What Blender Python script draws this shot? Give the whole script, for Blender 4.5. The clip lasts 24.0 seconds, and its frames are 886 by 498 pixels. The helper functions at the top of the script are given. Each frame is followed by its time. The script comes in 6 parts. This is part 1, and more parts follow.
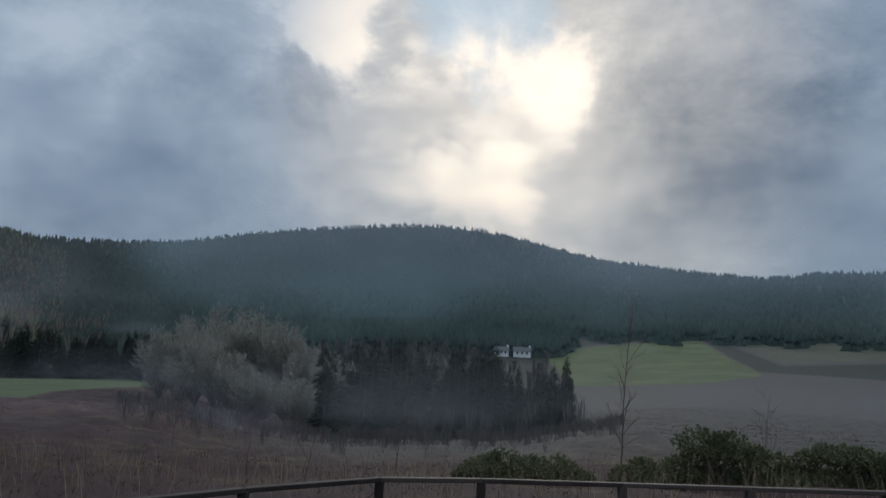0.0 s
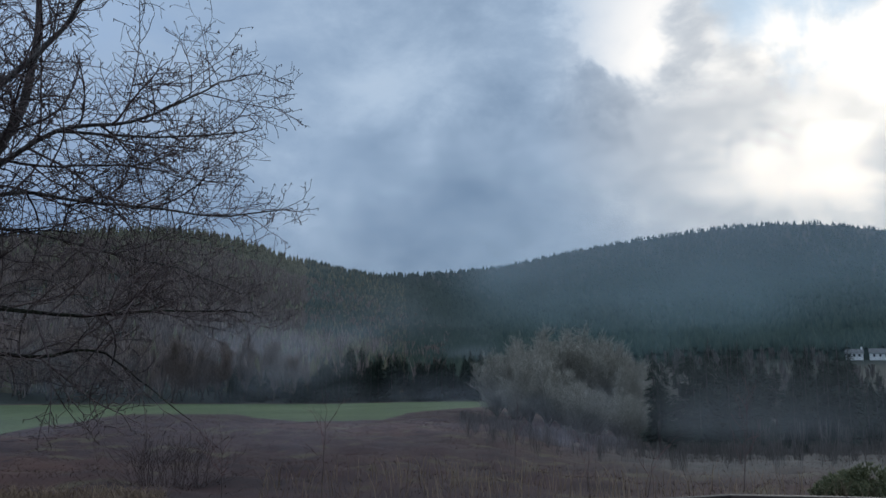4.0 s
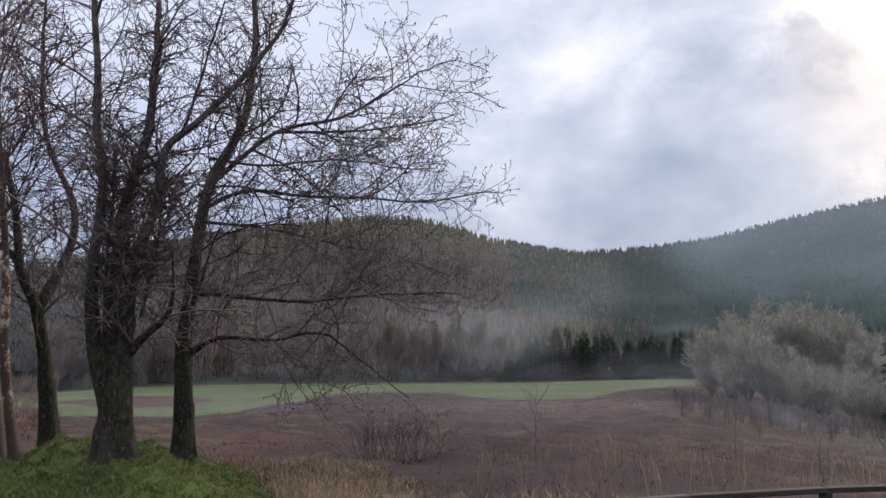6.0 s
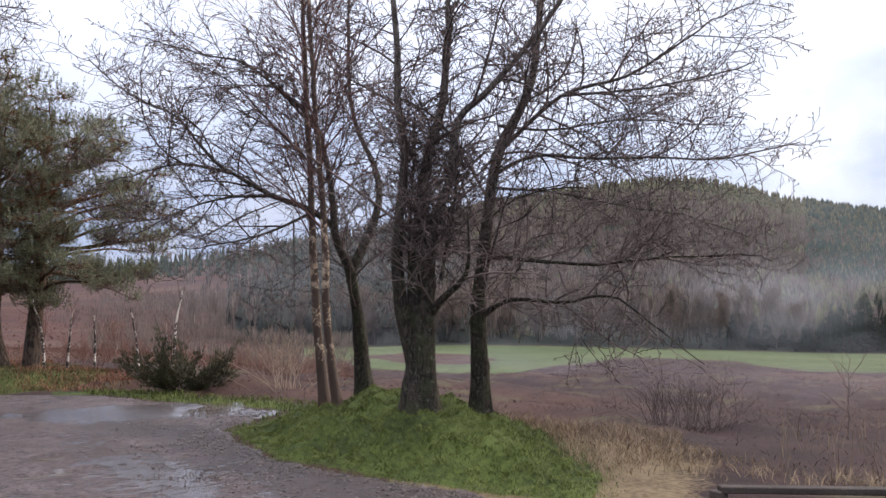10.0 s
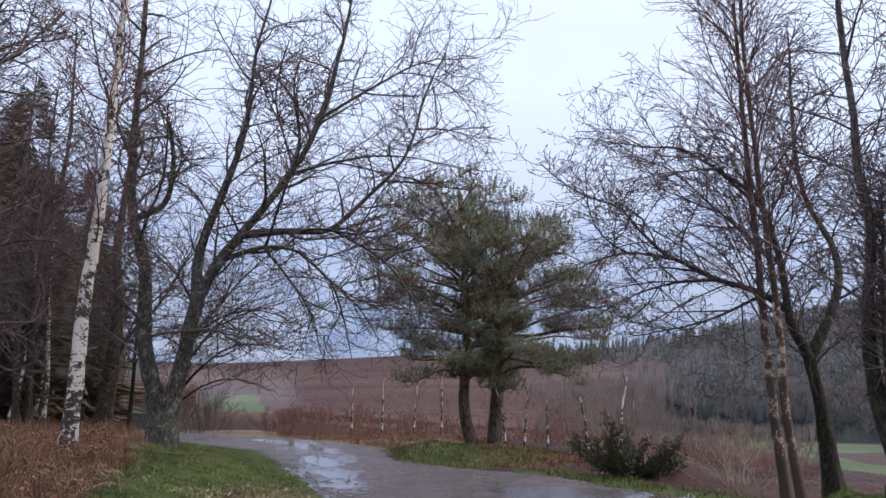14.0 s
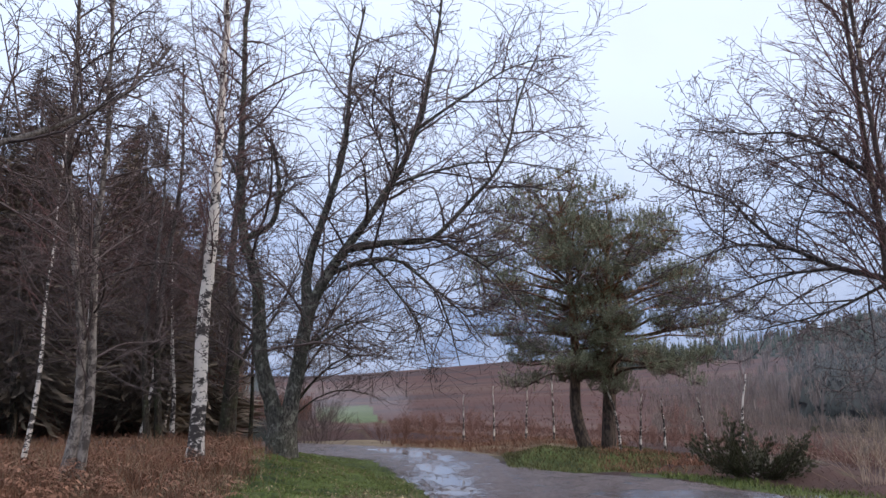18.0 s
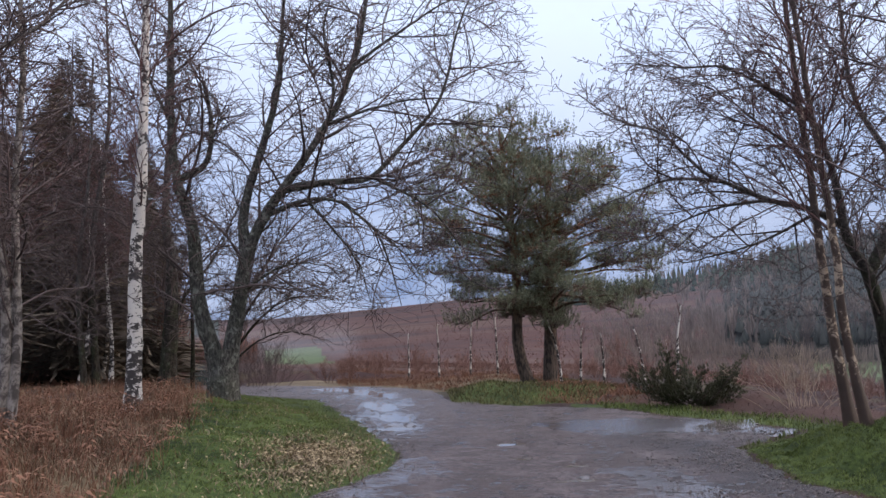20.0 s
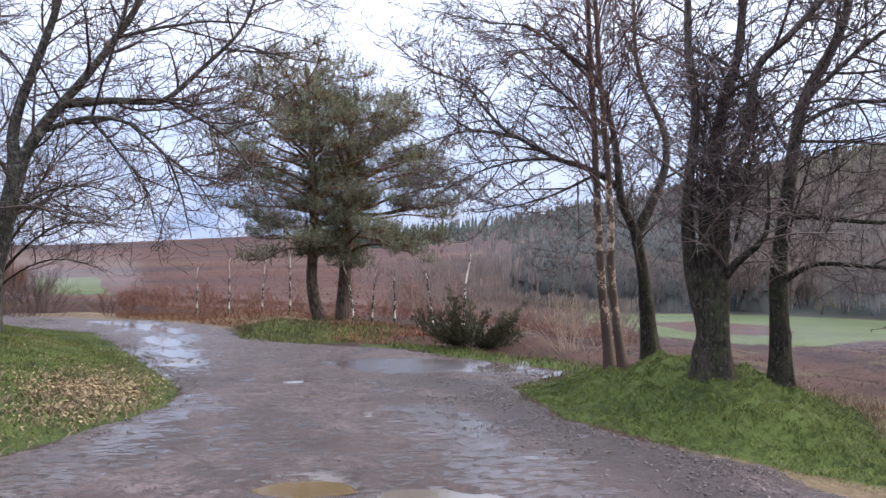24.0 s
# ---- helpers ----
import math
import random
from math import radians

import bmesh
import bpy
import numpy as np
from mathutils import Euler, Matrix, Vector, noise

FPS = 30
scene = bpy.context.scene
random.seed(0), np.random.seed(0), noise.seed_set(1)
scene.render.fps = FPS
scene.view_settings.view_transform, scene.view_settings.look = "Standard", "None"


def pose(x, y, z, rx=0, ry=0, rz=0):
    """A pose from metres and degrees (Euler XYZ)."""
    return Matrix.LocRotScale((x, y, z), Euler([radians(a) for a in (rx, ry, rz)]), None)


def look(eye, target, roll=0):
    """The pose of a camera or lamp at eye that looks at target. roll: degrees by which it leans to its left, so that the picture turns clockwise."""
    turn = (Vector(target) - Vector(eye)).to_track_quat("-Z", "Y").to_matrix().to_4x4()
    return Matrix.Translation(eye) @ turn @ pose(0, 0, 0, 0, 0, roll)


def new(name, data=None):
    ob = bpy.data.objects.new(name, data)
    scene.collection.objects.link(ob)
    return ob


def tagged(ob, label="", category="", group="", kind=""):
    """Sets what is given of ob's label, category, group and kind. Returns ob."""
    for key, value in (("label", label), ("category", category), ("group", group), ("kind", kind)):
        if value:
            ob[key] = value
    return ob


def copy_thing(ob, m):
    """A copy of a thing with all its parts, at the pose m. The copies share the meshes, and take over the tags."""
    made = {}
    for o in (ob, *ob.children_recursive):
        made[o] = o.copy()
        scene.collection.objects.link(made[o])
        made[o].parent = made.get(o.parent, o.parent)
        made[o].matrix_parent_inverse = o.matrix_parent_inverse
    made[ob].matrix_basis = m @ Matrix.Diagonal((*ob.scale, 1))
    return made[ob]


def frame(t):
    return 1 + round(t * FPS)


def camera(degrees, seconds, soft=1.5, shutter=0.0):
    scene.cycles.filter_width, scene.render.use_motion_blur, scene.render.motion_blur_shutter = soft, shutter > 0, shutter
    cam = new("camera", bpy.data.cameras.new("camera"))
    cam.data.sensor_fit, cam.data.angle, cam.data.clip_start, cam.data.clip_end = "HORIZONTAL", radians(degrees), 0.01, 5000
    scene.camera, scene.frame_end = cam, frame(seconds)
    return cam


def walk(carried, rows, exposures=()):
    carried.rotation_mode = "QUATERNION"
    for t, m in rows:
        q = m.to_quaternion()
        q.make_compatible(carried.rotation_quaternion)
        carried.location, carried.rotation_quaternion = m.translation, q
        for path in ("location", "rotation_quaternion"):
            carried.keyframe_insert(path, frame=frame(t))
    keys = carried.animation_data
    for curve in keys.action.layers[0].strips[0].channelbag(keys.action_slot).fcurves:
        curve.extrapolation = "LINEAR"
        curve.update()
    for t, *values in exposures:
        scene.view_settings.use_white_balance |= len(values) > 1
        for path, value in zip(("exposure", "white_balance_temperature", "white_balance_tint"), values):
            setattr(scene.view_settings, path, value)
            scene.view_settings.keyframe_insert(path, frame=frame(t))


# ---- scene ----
cam = camera(57.6, 24.0)

# seconds, place, and the turn to the left, the tilt up and the lean, in degrees
PATH = [
    (0, 0.119, 0.205, 1.616, -0.00, 8.00, 2.99),
    (0.5, 0.129, 0.180, 1.621, 2.14, 7.73, 1.98),
    (1, 0.130, 0.176, 1.625, 3.80, 8.03, 1.91),
    (1.5, 0.124, 0.166, 1.622, 7.49, 8.22, 2.14),
    (2, 0.127, 0.166, 1.623, 10.60, 8.29, 1.42),
    (2.5, 0.135, 0.133, 1.626, 13.75, 8.60, 1.27),
    (4.5, 0.101, 0.108, 1.625, 25.70, 7.96, -0.39),
    (5, 0.151, 0.117, 1.618, 29.62, 7.31, -0.84),
    (5.5, 0.121, 0.109, 1.618, 33.75, 7.02, -0.77),
    (6, 0.077, 0.090, 1.620, 36.69, 7.03, -0.63),
    (6.5, 0.064, 0.083, 1.614, 37.83, 6.49, -0.25),
    (7, 0.045, 0.073, 1.616, 40.04, 6.17, -0.45),
    (7.5, 0.049, 0.038, 1.611, 45.00, 6.28, -0.85),
    (8, 0.016, 0.036, 1.607, 46.88, 5.61, -0.49),
    (8.5, -0.000, 0.023, 1.608, 49.02, 5.03, -0.32),
    (9, -0.024, 0.003, 1.613, 50.57, 5.18, 0.15),
    (9.5, -0.035, 0.001, 1.597, 54.01, 4.51, 0.64),
    (10, -0.023, 0.011, 1.609, 56.37, 4.50, 0.42),
    (10.5, -0.010, 0.005, 1.610, 59.67, 5.30, 0.63),
    (11, 0.005, -0.015, 1.613, 65.16, 6.77, 1.24),
    (11.5, 0.018, -0.024, 1.622, 72.31, 8.00, 0.81),
    (13.5, 0.001, -0.143, 1.603, 83.78, 10.07, 2.48),
    (14, -0.019, -0.149, 1.608, 86.82, 9.92, 2.01),
    (14.5, -0.040, -0.137, 1.598, 87.01, 9.76, 0.59),
    (15, -0.026, -0.144, 1.602, 88.65, 10.00, -0.03),
    (15.5, -0.032, -0.148, 1.600, 91.27, 9.84, -0.12),
    (16, -0.016, -0.155, 1.602, 91.90, 10.55, -0.07),
    (16.5, -0.020, -0.165, 1.602, 92.05, 10.67, 0.16),
    (17, -0.038, -0.159, 1.597, 92.04, 10.32, 0.60),
    (17.5, -0.019, -0.169, 1.594, 93.68, 10.93, 0.57),
    (19.5, -0.112, -0.027, 1.588, 93.08, 7.15, -1.72),
    (20, -0.117, -0.033, 1.578, 90.36, 5.93, -1.40),
    (20.5, -0.129, -0.043, 1.570, 90.45, 4.34, -1.03),
    (21, -0.101, -0.047, 1.564, 91.15, 3.67, -0.27),
    (21.5, -0.119, -0.022, 1.565, 89.60, 3.59, -0.06),
    (22, -0.152, -0.009, 1.555, 87.39, 2.22, -0.13),
    (22.5, -0.132, -0.014, 1.556, 85.93, 1.35, -0.37),
    (23, -0.123, -0.013, 1.556, 82.20, 1.25, 0.61),
    (23.5, -0.110, -0.012, 1.562, 78.23, 1.34, 1.22),
    (24, -0.106, -0.005, 1.566, 76.14, 1.74, 1.31),
]
# seconds, stops, white balance
EXPOSURES = [(0.0, -0.54, 6000, 7), (2.5, -0.54, 5950, 7), (4.5, -0.24, 5550, 5), (5.2, 0.04, 5700, 7), (6.0, 0.52, 6900, 17), (7.0, 0.54, 6950, 19), (8.0, 0.82, 6950, 20), (9.0, 0.82, 6980, 19), (10.0, 1.08, 7050, 18),
             (11.5, 0.96, 6700, 18), (13.5, 0.76, 6450, 17), (17.5, 0.80, 6400, 16), (19.5, 0.74, 6350, 17), (20.3, 0.86, 6400, 17), (21.0, 1.32, 6500, 17), (22.0, 1.36, 6450, 15), (24.0, 1.40, 6650, 17)]
walk(cam, [(t, pose(x, y, z, 90 + tilt, 0, turn) @ pose(0, 0, 0, 0, 0, lean)) for t, x, y, z, turn, tilt, lean in PATH], EXPOSURES)

# ---------------------------------------------------------------- light
SUN_AZ, SUN_EL = -7.0, 17.0   # degrees to the left of +y, degrees up


def bearing(az, r, z=0.0):
    """The place r metres away at az degrees to the left of +y."""
    a = radians(az)
    return Vector((-r * math.sin(a), r * math.cos(a), z))


class Nodes:
    """Short hands for building a node tree."""

    def __init__(self, tree):
        self.tree = tree
        tree.nodes.clear()

    def math(self, op, a, b=0.0, clamp=False):
        n = self.tree.nodes.new("ShaderNodeMath")
        n.operation, n.use_clamp = op, clamp
        for s, v in zip(n.inputs, (a, b)):
            if isinstance(v, bpy.types.NodeSocket):
                self.tree.links.new(v, s)
            else:
                s.default_value = v
        return n.outputs[0]

    def vmath(self, op, a, b=(0, 0, 0), out=0):
        n = self.tree.nodes.new("ShaderNodeVectorMath")
        n.operation = op
        for s, v in zip(n.inputs, (a, b)):
            if isinstance(v, bpy.types.NodeSocket):
                self.tree.links.new(v, s)
            else:
                s.default_value = v
        return n.outputs[out]

    def mix(self, f, a, b, how="MIX"):
        n = self.tree.nodes.new("ShaderNodeMix")
        n.data_type, n.blend_type = "RGBA", how
        for s, v in ((n.inputs[0], f), (n.inputs[6], a), (n.inputs[7], b)):
            if isinstance(v, bpy.types.NodeSocket):
                self.tree.links.new(v, s)
            else:
                s.default_value = v if not isinstance(v, tuple) or len(v) == 4 else (*v, 1)
        return n.outputs[2]

    def ramp(self, f, lo, hi, to0=0.0, to1=1.0, smooth=True):
        n = self.tree.nodes.new("ShaderNodeMapRange")
        n.interpolation_type = "SMOOTHSTEP" if smooth else "LINEAR"
        for s, v in zip(n.inputs, (f, lo, hi, to0, to1)):
            if isinstance(v, bpy.types.NodeSocket):
                self.tree.links.new(v, s)
            else:
                s.default_value = v
        return n.outputs[0]

    def noise(self, where, scale, detail=4.0, rough=0.55, distort=0.0, out=0):
        n = self.tree.nodes.new("ShaderNodeTexNoise")
        if where is not None:
            self.tree.links.new(where, n.inputs["Vector"])
        n.inputs["Scale"].default_value, n.inputs["Detail"].default_value = scale, detail
        n.inputs["Roughness"].default_value, n.inputs["Distortion"].default_value = rough, distort
        return n.outputs[out]

    def coord(self, which="Object"):
        return self.tree.nodes.new("ShaderNodeTexCoord").outputs[which]

    def attr(self, name):
        n = self.tree.nodes.new("ShaderNodeAttribute")
        n.attribute_name = name
        return n.outputs["Fac"]

    def random(self):
        return self.tree.nodes.new("ShaderNodeObjectInfo").outputs["Random"]

    def island(self):
        return self.tree.nodes.new("ShaderNodeNewGeometry").outputs["Random Per Island"]

    def position(self):
        return self.tree.nodes.new("ShaderNodeNewGeometry").outputs["Position"]

    def sep(self, v):
        n = self.tree.nodes.new("ShaderNodeSeparateXYZ")
        self.tree.links.new(v, n.inputs[0])
        return n.outputs

    def comb(self, *xyz):
        n = self.tree.nodes.new("ShaderNodeCombineXYZ")
        for s, v in zip(n.inputs, xyz):
            if isinstance(v, bpy.types.NodeSocket):
                self.tree.links.new(v, s)
            else:
                s.default_value = v
        return n.outputs[0]


# clouds and gaps: bearing, height, width in degrees, and how much thinner than the mean
CLOUDS = [(9.5, 25.0, 5.5, 0.17), (14, 23.5, 7, 0.08), (-5.3, 18.4, 7.0, 0.13), (-9.0, 20.5, 5, 0.09), (-3.0, 12.0, 5.5, 0.14), (3.5, 16.5, 6.0, 0.03), (6, 12, 6, 0.03), (-0.5, 15.2, 3, -0.05),
          (11.3, 18.4, 3.6, -0.13), (6.2, 22.0, 2.6, -0.10), (20, 17, 7, -0.01), (24, 9, 11, -0.14), (-19, 18, 10, -0.13), (-24, 10, 13, -0.15), (-13, 11, 6, -0.04),
          (28, 20, 10, 0.07), (36, 15, 13, 0.03), (29, 9, 8, 0.02), (42, 25, 14, 0.02)]


def clouds():
    world = bpy.data.worlds.new("overcast_sky")
    scene.world = world
    world.use_nodes = True
    g = Nodes(world.node_tree)
    tree = world.node_tree
    sky = tree.nodes.new("ShaderNodeTexSky")
    sky.sky_type, sky.sun_disc = "NISHITA", False
    sky.sun_elevation, sky.sun_rotation = radians(SUN_EL), radians(-SUN_AZ)
    d = g.coord("Generated")
    x, y, z = g.sep(d)
    up = g.math("MAXIMUM", z, 0.0)
    flat = g.math("ADD", up, 0.20)
    plane = g.comb(g.math("DIVIDE", x, flat), g.math("DIVIDE", y, flat), 0.0)
    big = g.noise(plane, 1.2, 3.0, 0.48, 0.3)
    fine = g.noise(g.vmath("MULTIPLY", d, (1.0, 1.0, 1.9)), 6.5, 8.0, 0.62, 0.15)
    small = g.noise(g.vmath("MULTIPLY", d, (1.0, 1.0, 1.3)), 9.0, 6.0, 0.60, 0.5)

    # the edges of clouds and gaps are torn at two sizes
    rag = g.vmath("SUBTRACT", g.noise(d, 7.0, 5.0, 0.62, 0.4, 1), (0.5, 0.5, 0.5))
    torn = g.vmath("NORMALIZE", g.vmath("ADD", d, g.vmath("MULTIPLY", rag, (0.20, 0.20, 0.20))))

    def lobe(az, el, wide):
        """1 in the middle of a cloud or gap, 0 from wide degrees on."""
        way = bearing(az, math.cos(radians(el)), math.sin(radians(el)))
        dot = g.vmath("DOT_PRODUCT", torn, tuple(way), out=1)
        return g.ramp(dot, math.cos(radians(wide)), 1.0)

    lump = g.math("ADD", g.math("ADD", g.math("MULTIPLY", big, 0.34), g.math("MULTIPLY", fine, 0.44)), g.math("MULTIPLY", small, 0.24))
    for az, el, wide, push in CLOUDS:
        lump = g.math("ADD", lump, g.math("MULTIPLY", lobe(az, el, wide), push))
    toward = g.vmath("DOT_PRODUCT", d, tuple(bearing(SUN_AZ, math.cos(radians(SUN_EL)), math.sin(radians(SUN_EL)))), out=1)
    near = g.ramp(toward, 0.925, 1.0)
    thin = g.ramp(lump, 0.20, 0.66, 0.0, 1.0, False)
    grey = g.mix(thin, g.mix(near, (0.125, 0.200, 0.315), (0.26, 0.29, 0.34)), g.mix(near, (0.60, 0.68, 0.79), (1.22, 1.10, 0.98)))
    warm = g.mix(near, (0.72, 0.77, 0.84), (2.1, 1.72, 1.34))
    grey = g.mix(g.ramp(lump, 0.50, 0.82), grey, warm)
    # a gap of clear sky
    grey = g.mix(g.math("MULTIPLY", lobe(-1.7, 23.6, 5.0), 0.7), grey, (0.72, 0.88, 1.02))
    # the far side of the sky is whiter overhead and slate blue near the skyline
    side = g.ramp(toward, 0.90, 0.52)
    high = g.ramp(z, 0.04, 0.40)
    white = g.mix(high, (0.145, 0.215, 0.365), (0.54, 0.65, 0.84))
    white = g.mix(g.ramp(lump, 0.40, 0.64, 0.0, 0.5), white, (0.50, 0.56, 0.66))
    cloud = g.mix(side, grey, white)
    # an overcast sky is some three times as bright overhead as at the skyline
    cloud = g.mix(g.ramp(z, 0.42, 0.95), cloud, (1.55, 1.62, 1.75))
    blue = g.vmath("SCALE", sky.outputs[0])
    blue.node.inputs["Scale"].default_value = 0.08
    tint = g.mix(0.93, blue, cloud)
    bg = tree.nodes.new("ShaderNodeBackground")
    tree.links.new(tint, bg.inputs[0])
    bg.inputs[1].default_value = 1.0
    out = tree.nodes.new("ShaderNodeOutputWorld")
    tree.links.new(bg.outputs[0], out.inputs[0])


clouds()
sun = new("sun", bpy.data.lights.new("sun", "SUN"))
sun.data.energy, sun.data.angle, sun.data.color = 0.9, radians(14), (1.0, 0.88, 0.72)
sun.matrix_world = look(bearing(SUN_AZ, 100, 100 * math.tan(radians(SUN_EL))), (0, 0, 0))

# ---------------------------------------------------------------- materials


def material(name, build):
    m = bpy.data.materials.new(name)
    m.use_nodes = True
    g = Nodes(m.node_tree)
    shader = m.node_tree.nodes.new("ShaderNodeBsdfPrincipled")
    out = m.node_tree.nodes.new("ShaderNodeOutputMaterial")
    m.node_tree.links.new(shader.outputs[0], out.inputs[0])
    for key, value in build(g).items():
        sock = shader.inputs[key]
        if isinstance(value, bpy.types.NodeSocket):
            m.node_tree.links.new(value, sock)
        else:
            sock.default_value = value if not isinstance(value, tuple) or len(value) == 4 else (*value, 1)
    return m


def bump(g, height, strength=0.5, distance=0.02):
    n = g.tree.nodes.new("ShaderNodeBump")
    n.inputs["Strength"].default_value, n.inputs["Distance"].default_value = strength, distance
    g.tree.links.new(height, n.inputs["Height"])
    return n.outputs[0]


def simple(name, dark, light, scale=3.0, rough=0.85, fine=40.0, relief=0.4, per="object", spec=0.3):
    """Two colours mixed by coarse and fine noise and by chance from piece to piece."""
    def build(g):
        p = g.coord("Object")
        a, b = g.noise(p, scale, 4), g.noise(p, fine, 3)
        f = g.math("ADD", g.math("MULTIPLY", a, 0.6), g.math("MULTIPLY", b, 0.4))
        if per:
            f = g.math("ADD", g.math("MULTIPLY", f, 0.7), g.math("MULTIPLY", g.random() if per == "object" else g.island(), 0.4))
        f = g.ramp(f, 0.25, 0.75)
        return {"Base Color": g.mix(f, dark, light), "Roughness": rough, "Specular IOR Level": spec, "Normal": bump(g, b, relief)}
    return material(name, build)


def bark_dark(g):
    p = g.coord("Object")
    rib = g.noise(g.vmath("MULTIPLY", p, (1, 1, 0.30)), 30, 6, 0.70, 0.8)
    plate = g.noise(g.vmath("MULTIPLY", p, (1, 1, 1.6)), 7.0, 5, 0.65, 0.8)
    coarse = g.noise(p, 3.0, 3)
    lichen = g.ramp(g.noise(p, 12.0, 6, 0.70), 0.57, 0.64)
    col = g.mix(g.ramp(rib, 0.38, 0.66), (0.010, 0.008, 0.007), (0.064, 0.053, 0.042))
    col = g.mix(g.ramp(plate, 0.56, 0.64, 0.0, 0.8), col, (0.012, 0.010, 0.008))
    col = g.mix(g.math("MULTIPLY", g.ramp(coarse, 0.44, 0.62), 0.6), col, (0.034, 0.042, 0.018))
    col = g.mix(g.math("MULTIPLY", lichen, 0.42), col, (0.15, 0.155, 0.125))
    bough = g.mix(g.ramp(rib, 0.36, 0.66), (0.040, 0.035, 0.033), (0.165, 0.150, 0.138))
    col = g.mix(g.ramp(g.sep(p)[2], 1.5, 3.6), col, bough)
    relief = g.math("ADD", g.math("MULTIPLY", rib, 0.6), g.math("MULTIPLY", plate, -0.7))
    return {"Base Color": col, "Roughness": 0.85, "Specular IOR Level": 0.25, "Normal": bump(g, relief, 1.0, 0.035)}


def bark_birch(g):
    p = g.coord("Object")
    z = g.sep(p)[2]
    band = g.noise(g.vmath("MULTIPLY", p, (1.5, 1.5, 2.6)), 6.0, 5, 0.66, 0.8)
    blot = g.noise(p, 4.0, 4, 0.6)
    low = g.ramp(z, 2.2, 0.2)
    f = g.ramp(g.math("ADD", g.math("MULTIPLY", g.math("ADD", band, blot), 0.5), g.math("MULTIPLY", low, 0.05)), 0.505, 0.53)
    tan = g.mix(g.noise(p, 2.0, 2), (0.52, 0.45, 0.39), (0.68, 0.65, 0.60))
    col = g.mix(f, tan, (0.035, 0.028, 0.025))
    return {"Base Color": col, "Roughness": 0.7, "Normal": bump(g, band, 0.5, 0.01)}


def bark_pine(g):
    p = g.coord("Object")
    plate = g.noise(g.vmath("MULTIPLY", p, (1, 1, 0.35)), 18, 4)
    z = g.sep(p)[2]
    red = g.ramp(z, 1.0, 4.5)
    lo = g.mix(g.ramp(plate, 0.4, 0.6), (0.025, 0.018, 0.015), (0.11, 0.08, 0.06))
    hi = g.mix(g.ramp(plate, 0.4, 0.6), (0.09, 0.045, 0.025), (0.25, 0.13, 0.07))
    return {"Base Color": g.mix(red, lo, hi), "Roughness": 0.9, "Normal": bump(g, plate, 0.9, 0.03)}


BARK = material("dark_bark", bark_dark)
BIRCH = material("birch_bark", bark_birch)


def bark_brown_birch(g):
    p = g.coord("Object")
    band = g.noise(g.vmath("MULTIPLY", p, (1.1, 1.1, 1.2)), 6.0, 7, 0.74, 1.2)
    blot = g.noise(p, 2.6, 4, 0.6)
    z = g.sep(p)[2]
    f = g.ramp(g.math("SUBTRACT", g.math("MULTIPLY", g.math("ADD", band, blot), 0.5), g.ramp(z, 1.0, 0.1, 0.0, 0.06)), 0.522, 0.57)
    col = g.mix(f, g.mix(blot, (0.018, 0.011, 0.008), (0.090, 0.050, 0.034)), g.mix(band, (0.24, 0.165, 0.11), (0.58, 0.46, 0.35)))
    return {"Base Color": col, "Roughness": 0.65, "Normal": bump(g, band, 0.7, 0.015)}


def bark_lichen(g):
    p = g.coord("Object")
    rib = g.noise(g.vmath("MULTIPLY", p, (1, 1, 0.4)), 26, 6, 0.68, 0.6)
    plate = g.ramp(g.noise(p, 7.0, 7, 0.72, 0.4), 0.54, 0.60)
    moss = g.ramp(g.noise(p, 1.6, 3), 0.42, 0.60)
    col = g.mix(g.ramp(rib, 0.38, 0.66), (0.024, 0.022, 0.020), (0.128, 0.120, 0.106))
    col = g.mix(g.math("MULTIPLY", moss, 0.4), col, (0.060, 0.064, 0.044))
    col = g.mix(g.math("MULTIPLY", plate, 0.6), col, g.mix(rib, (0.14, 0.145, 0.115), (0.33, 0.34, 0.29)))
    return {"Base Color": col, "Roughness": 0.85, "Specular IOR Level": 0.25, "Normal": bump(g, rib, 0.9, 0.03)}


def bark_grey(g):
    p = g.coord("Object")
    band = g.noise(g.vmath("MULTIPLY", p, (1.0, 1.0, 0.7)), 9.0, 6, 0.72, 0.6)
    f = g.ramp(band, 0.42, 0.60)
    col = g.mix(f, (0.055, 0.043, 0.037), (0.27, 0.235, 0.205))
    return {"Base Color": col, "Roughness": 0.75, "Normal": bump(g, band, 0.6, 0.012)}


LICHENED = material("lichened_bark", bark_lichen)
GREY_BARK = material("smooth_grey_bark", bark_grey)
BROWN_BIRCH = material("brown_birch_bark", bark_brown_birch)
PINE_BARK = material("pine_bark", bark_pine)
TWIG = simple("twig_bark", (0.034, 0.026, 0.026), (0.140, 0.104, 0.098), 2.0, 0.8, 30, 0.2, "island")
TWIG_RED = simple("birch_twig", (0.048, 0.026, 0.027), (0.150, 0.082, 0.077), 2.0, 0.8, 30, 0.2, "island")
NEEDLE = simple("pine_needles", (0.078, 0.090, 0.058), (0.262, 0.272, 0.168), 0.8, 0.65, 8, 0.0, "island", 0.35)
FIR = simple("far_conifer_green", (0.017, 0.029, 0.023), (0.042, 0.056, 0.042), 0.02, 0.9, 0.3, 0.0, "island", 0.1)
FOOTFIR = simple("grey_conifer", (0.018, 0.022, 0.020), (0.046, 0.048, 0.042), 0.02, 0.9, 0.3, 0.0, "island", 0.1)
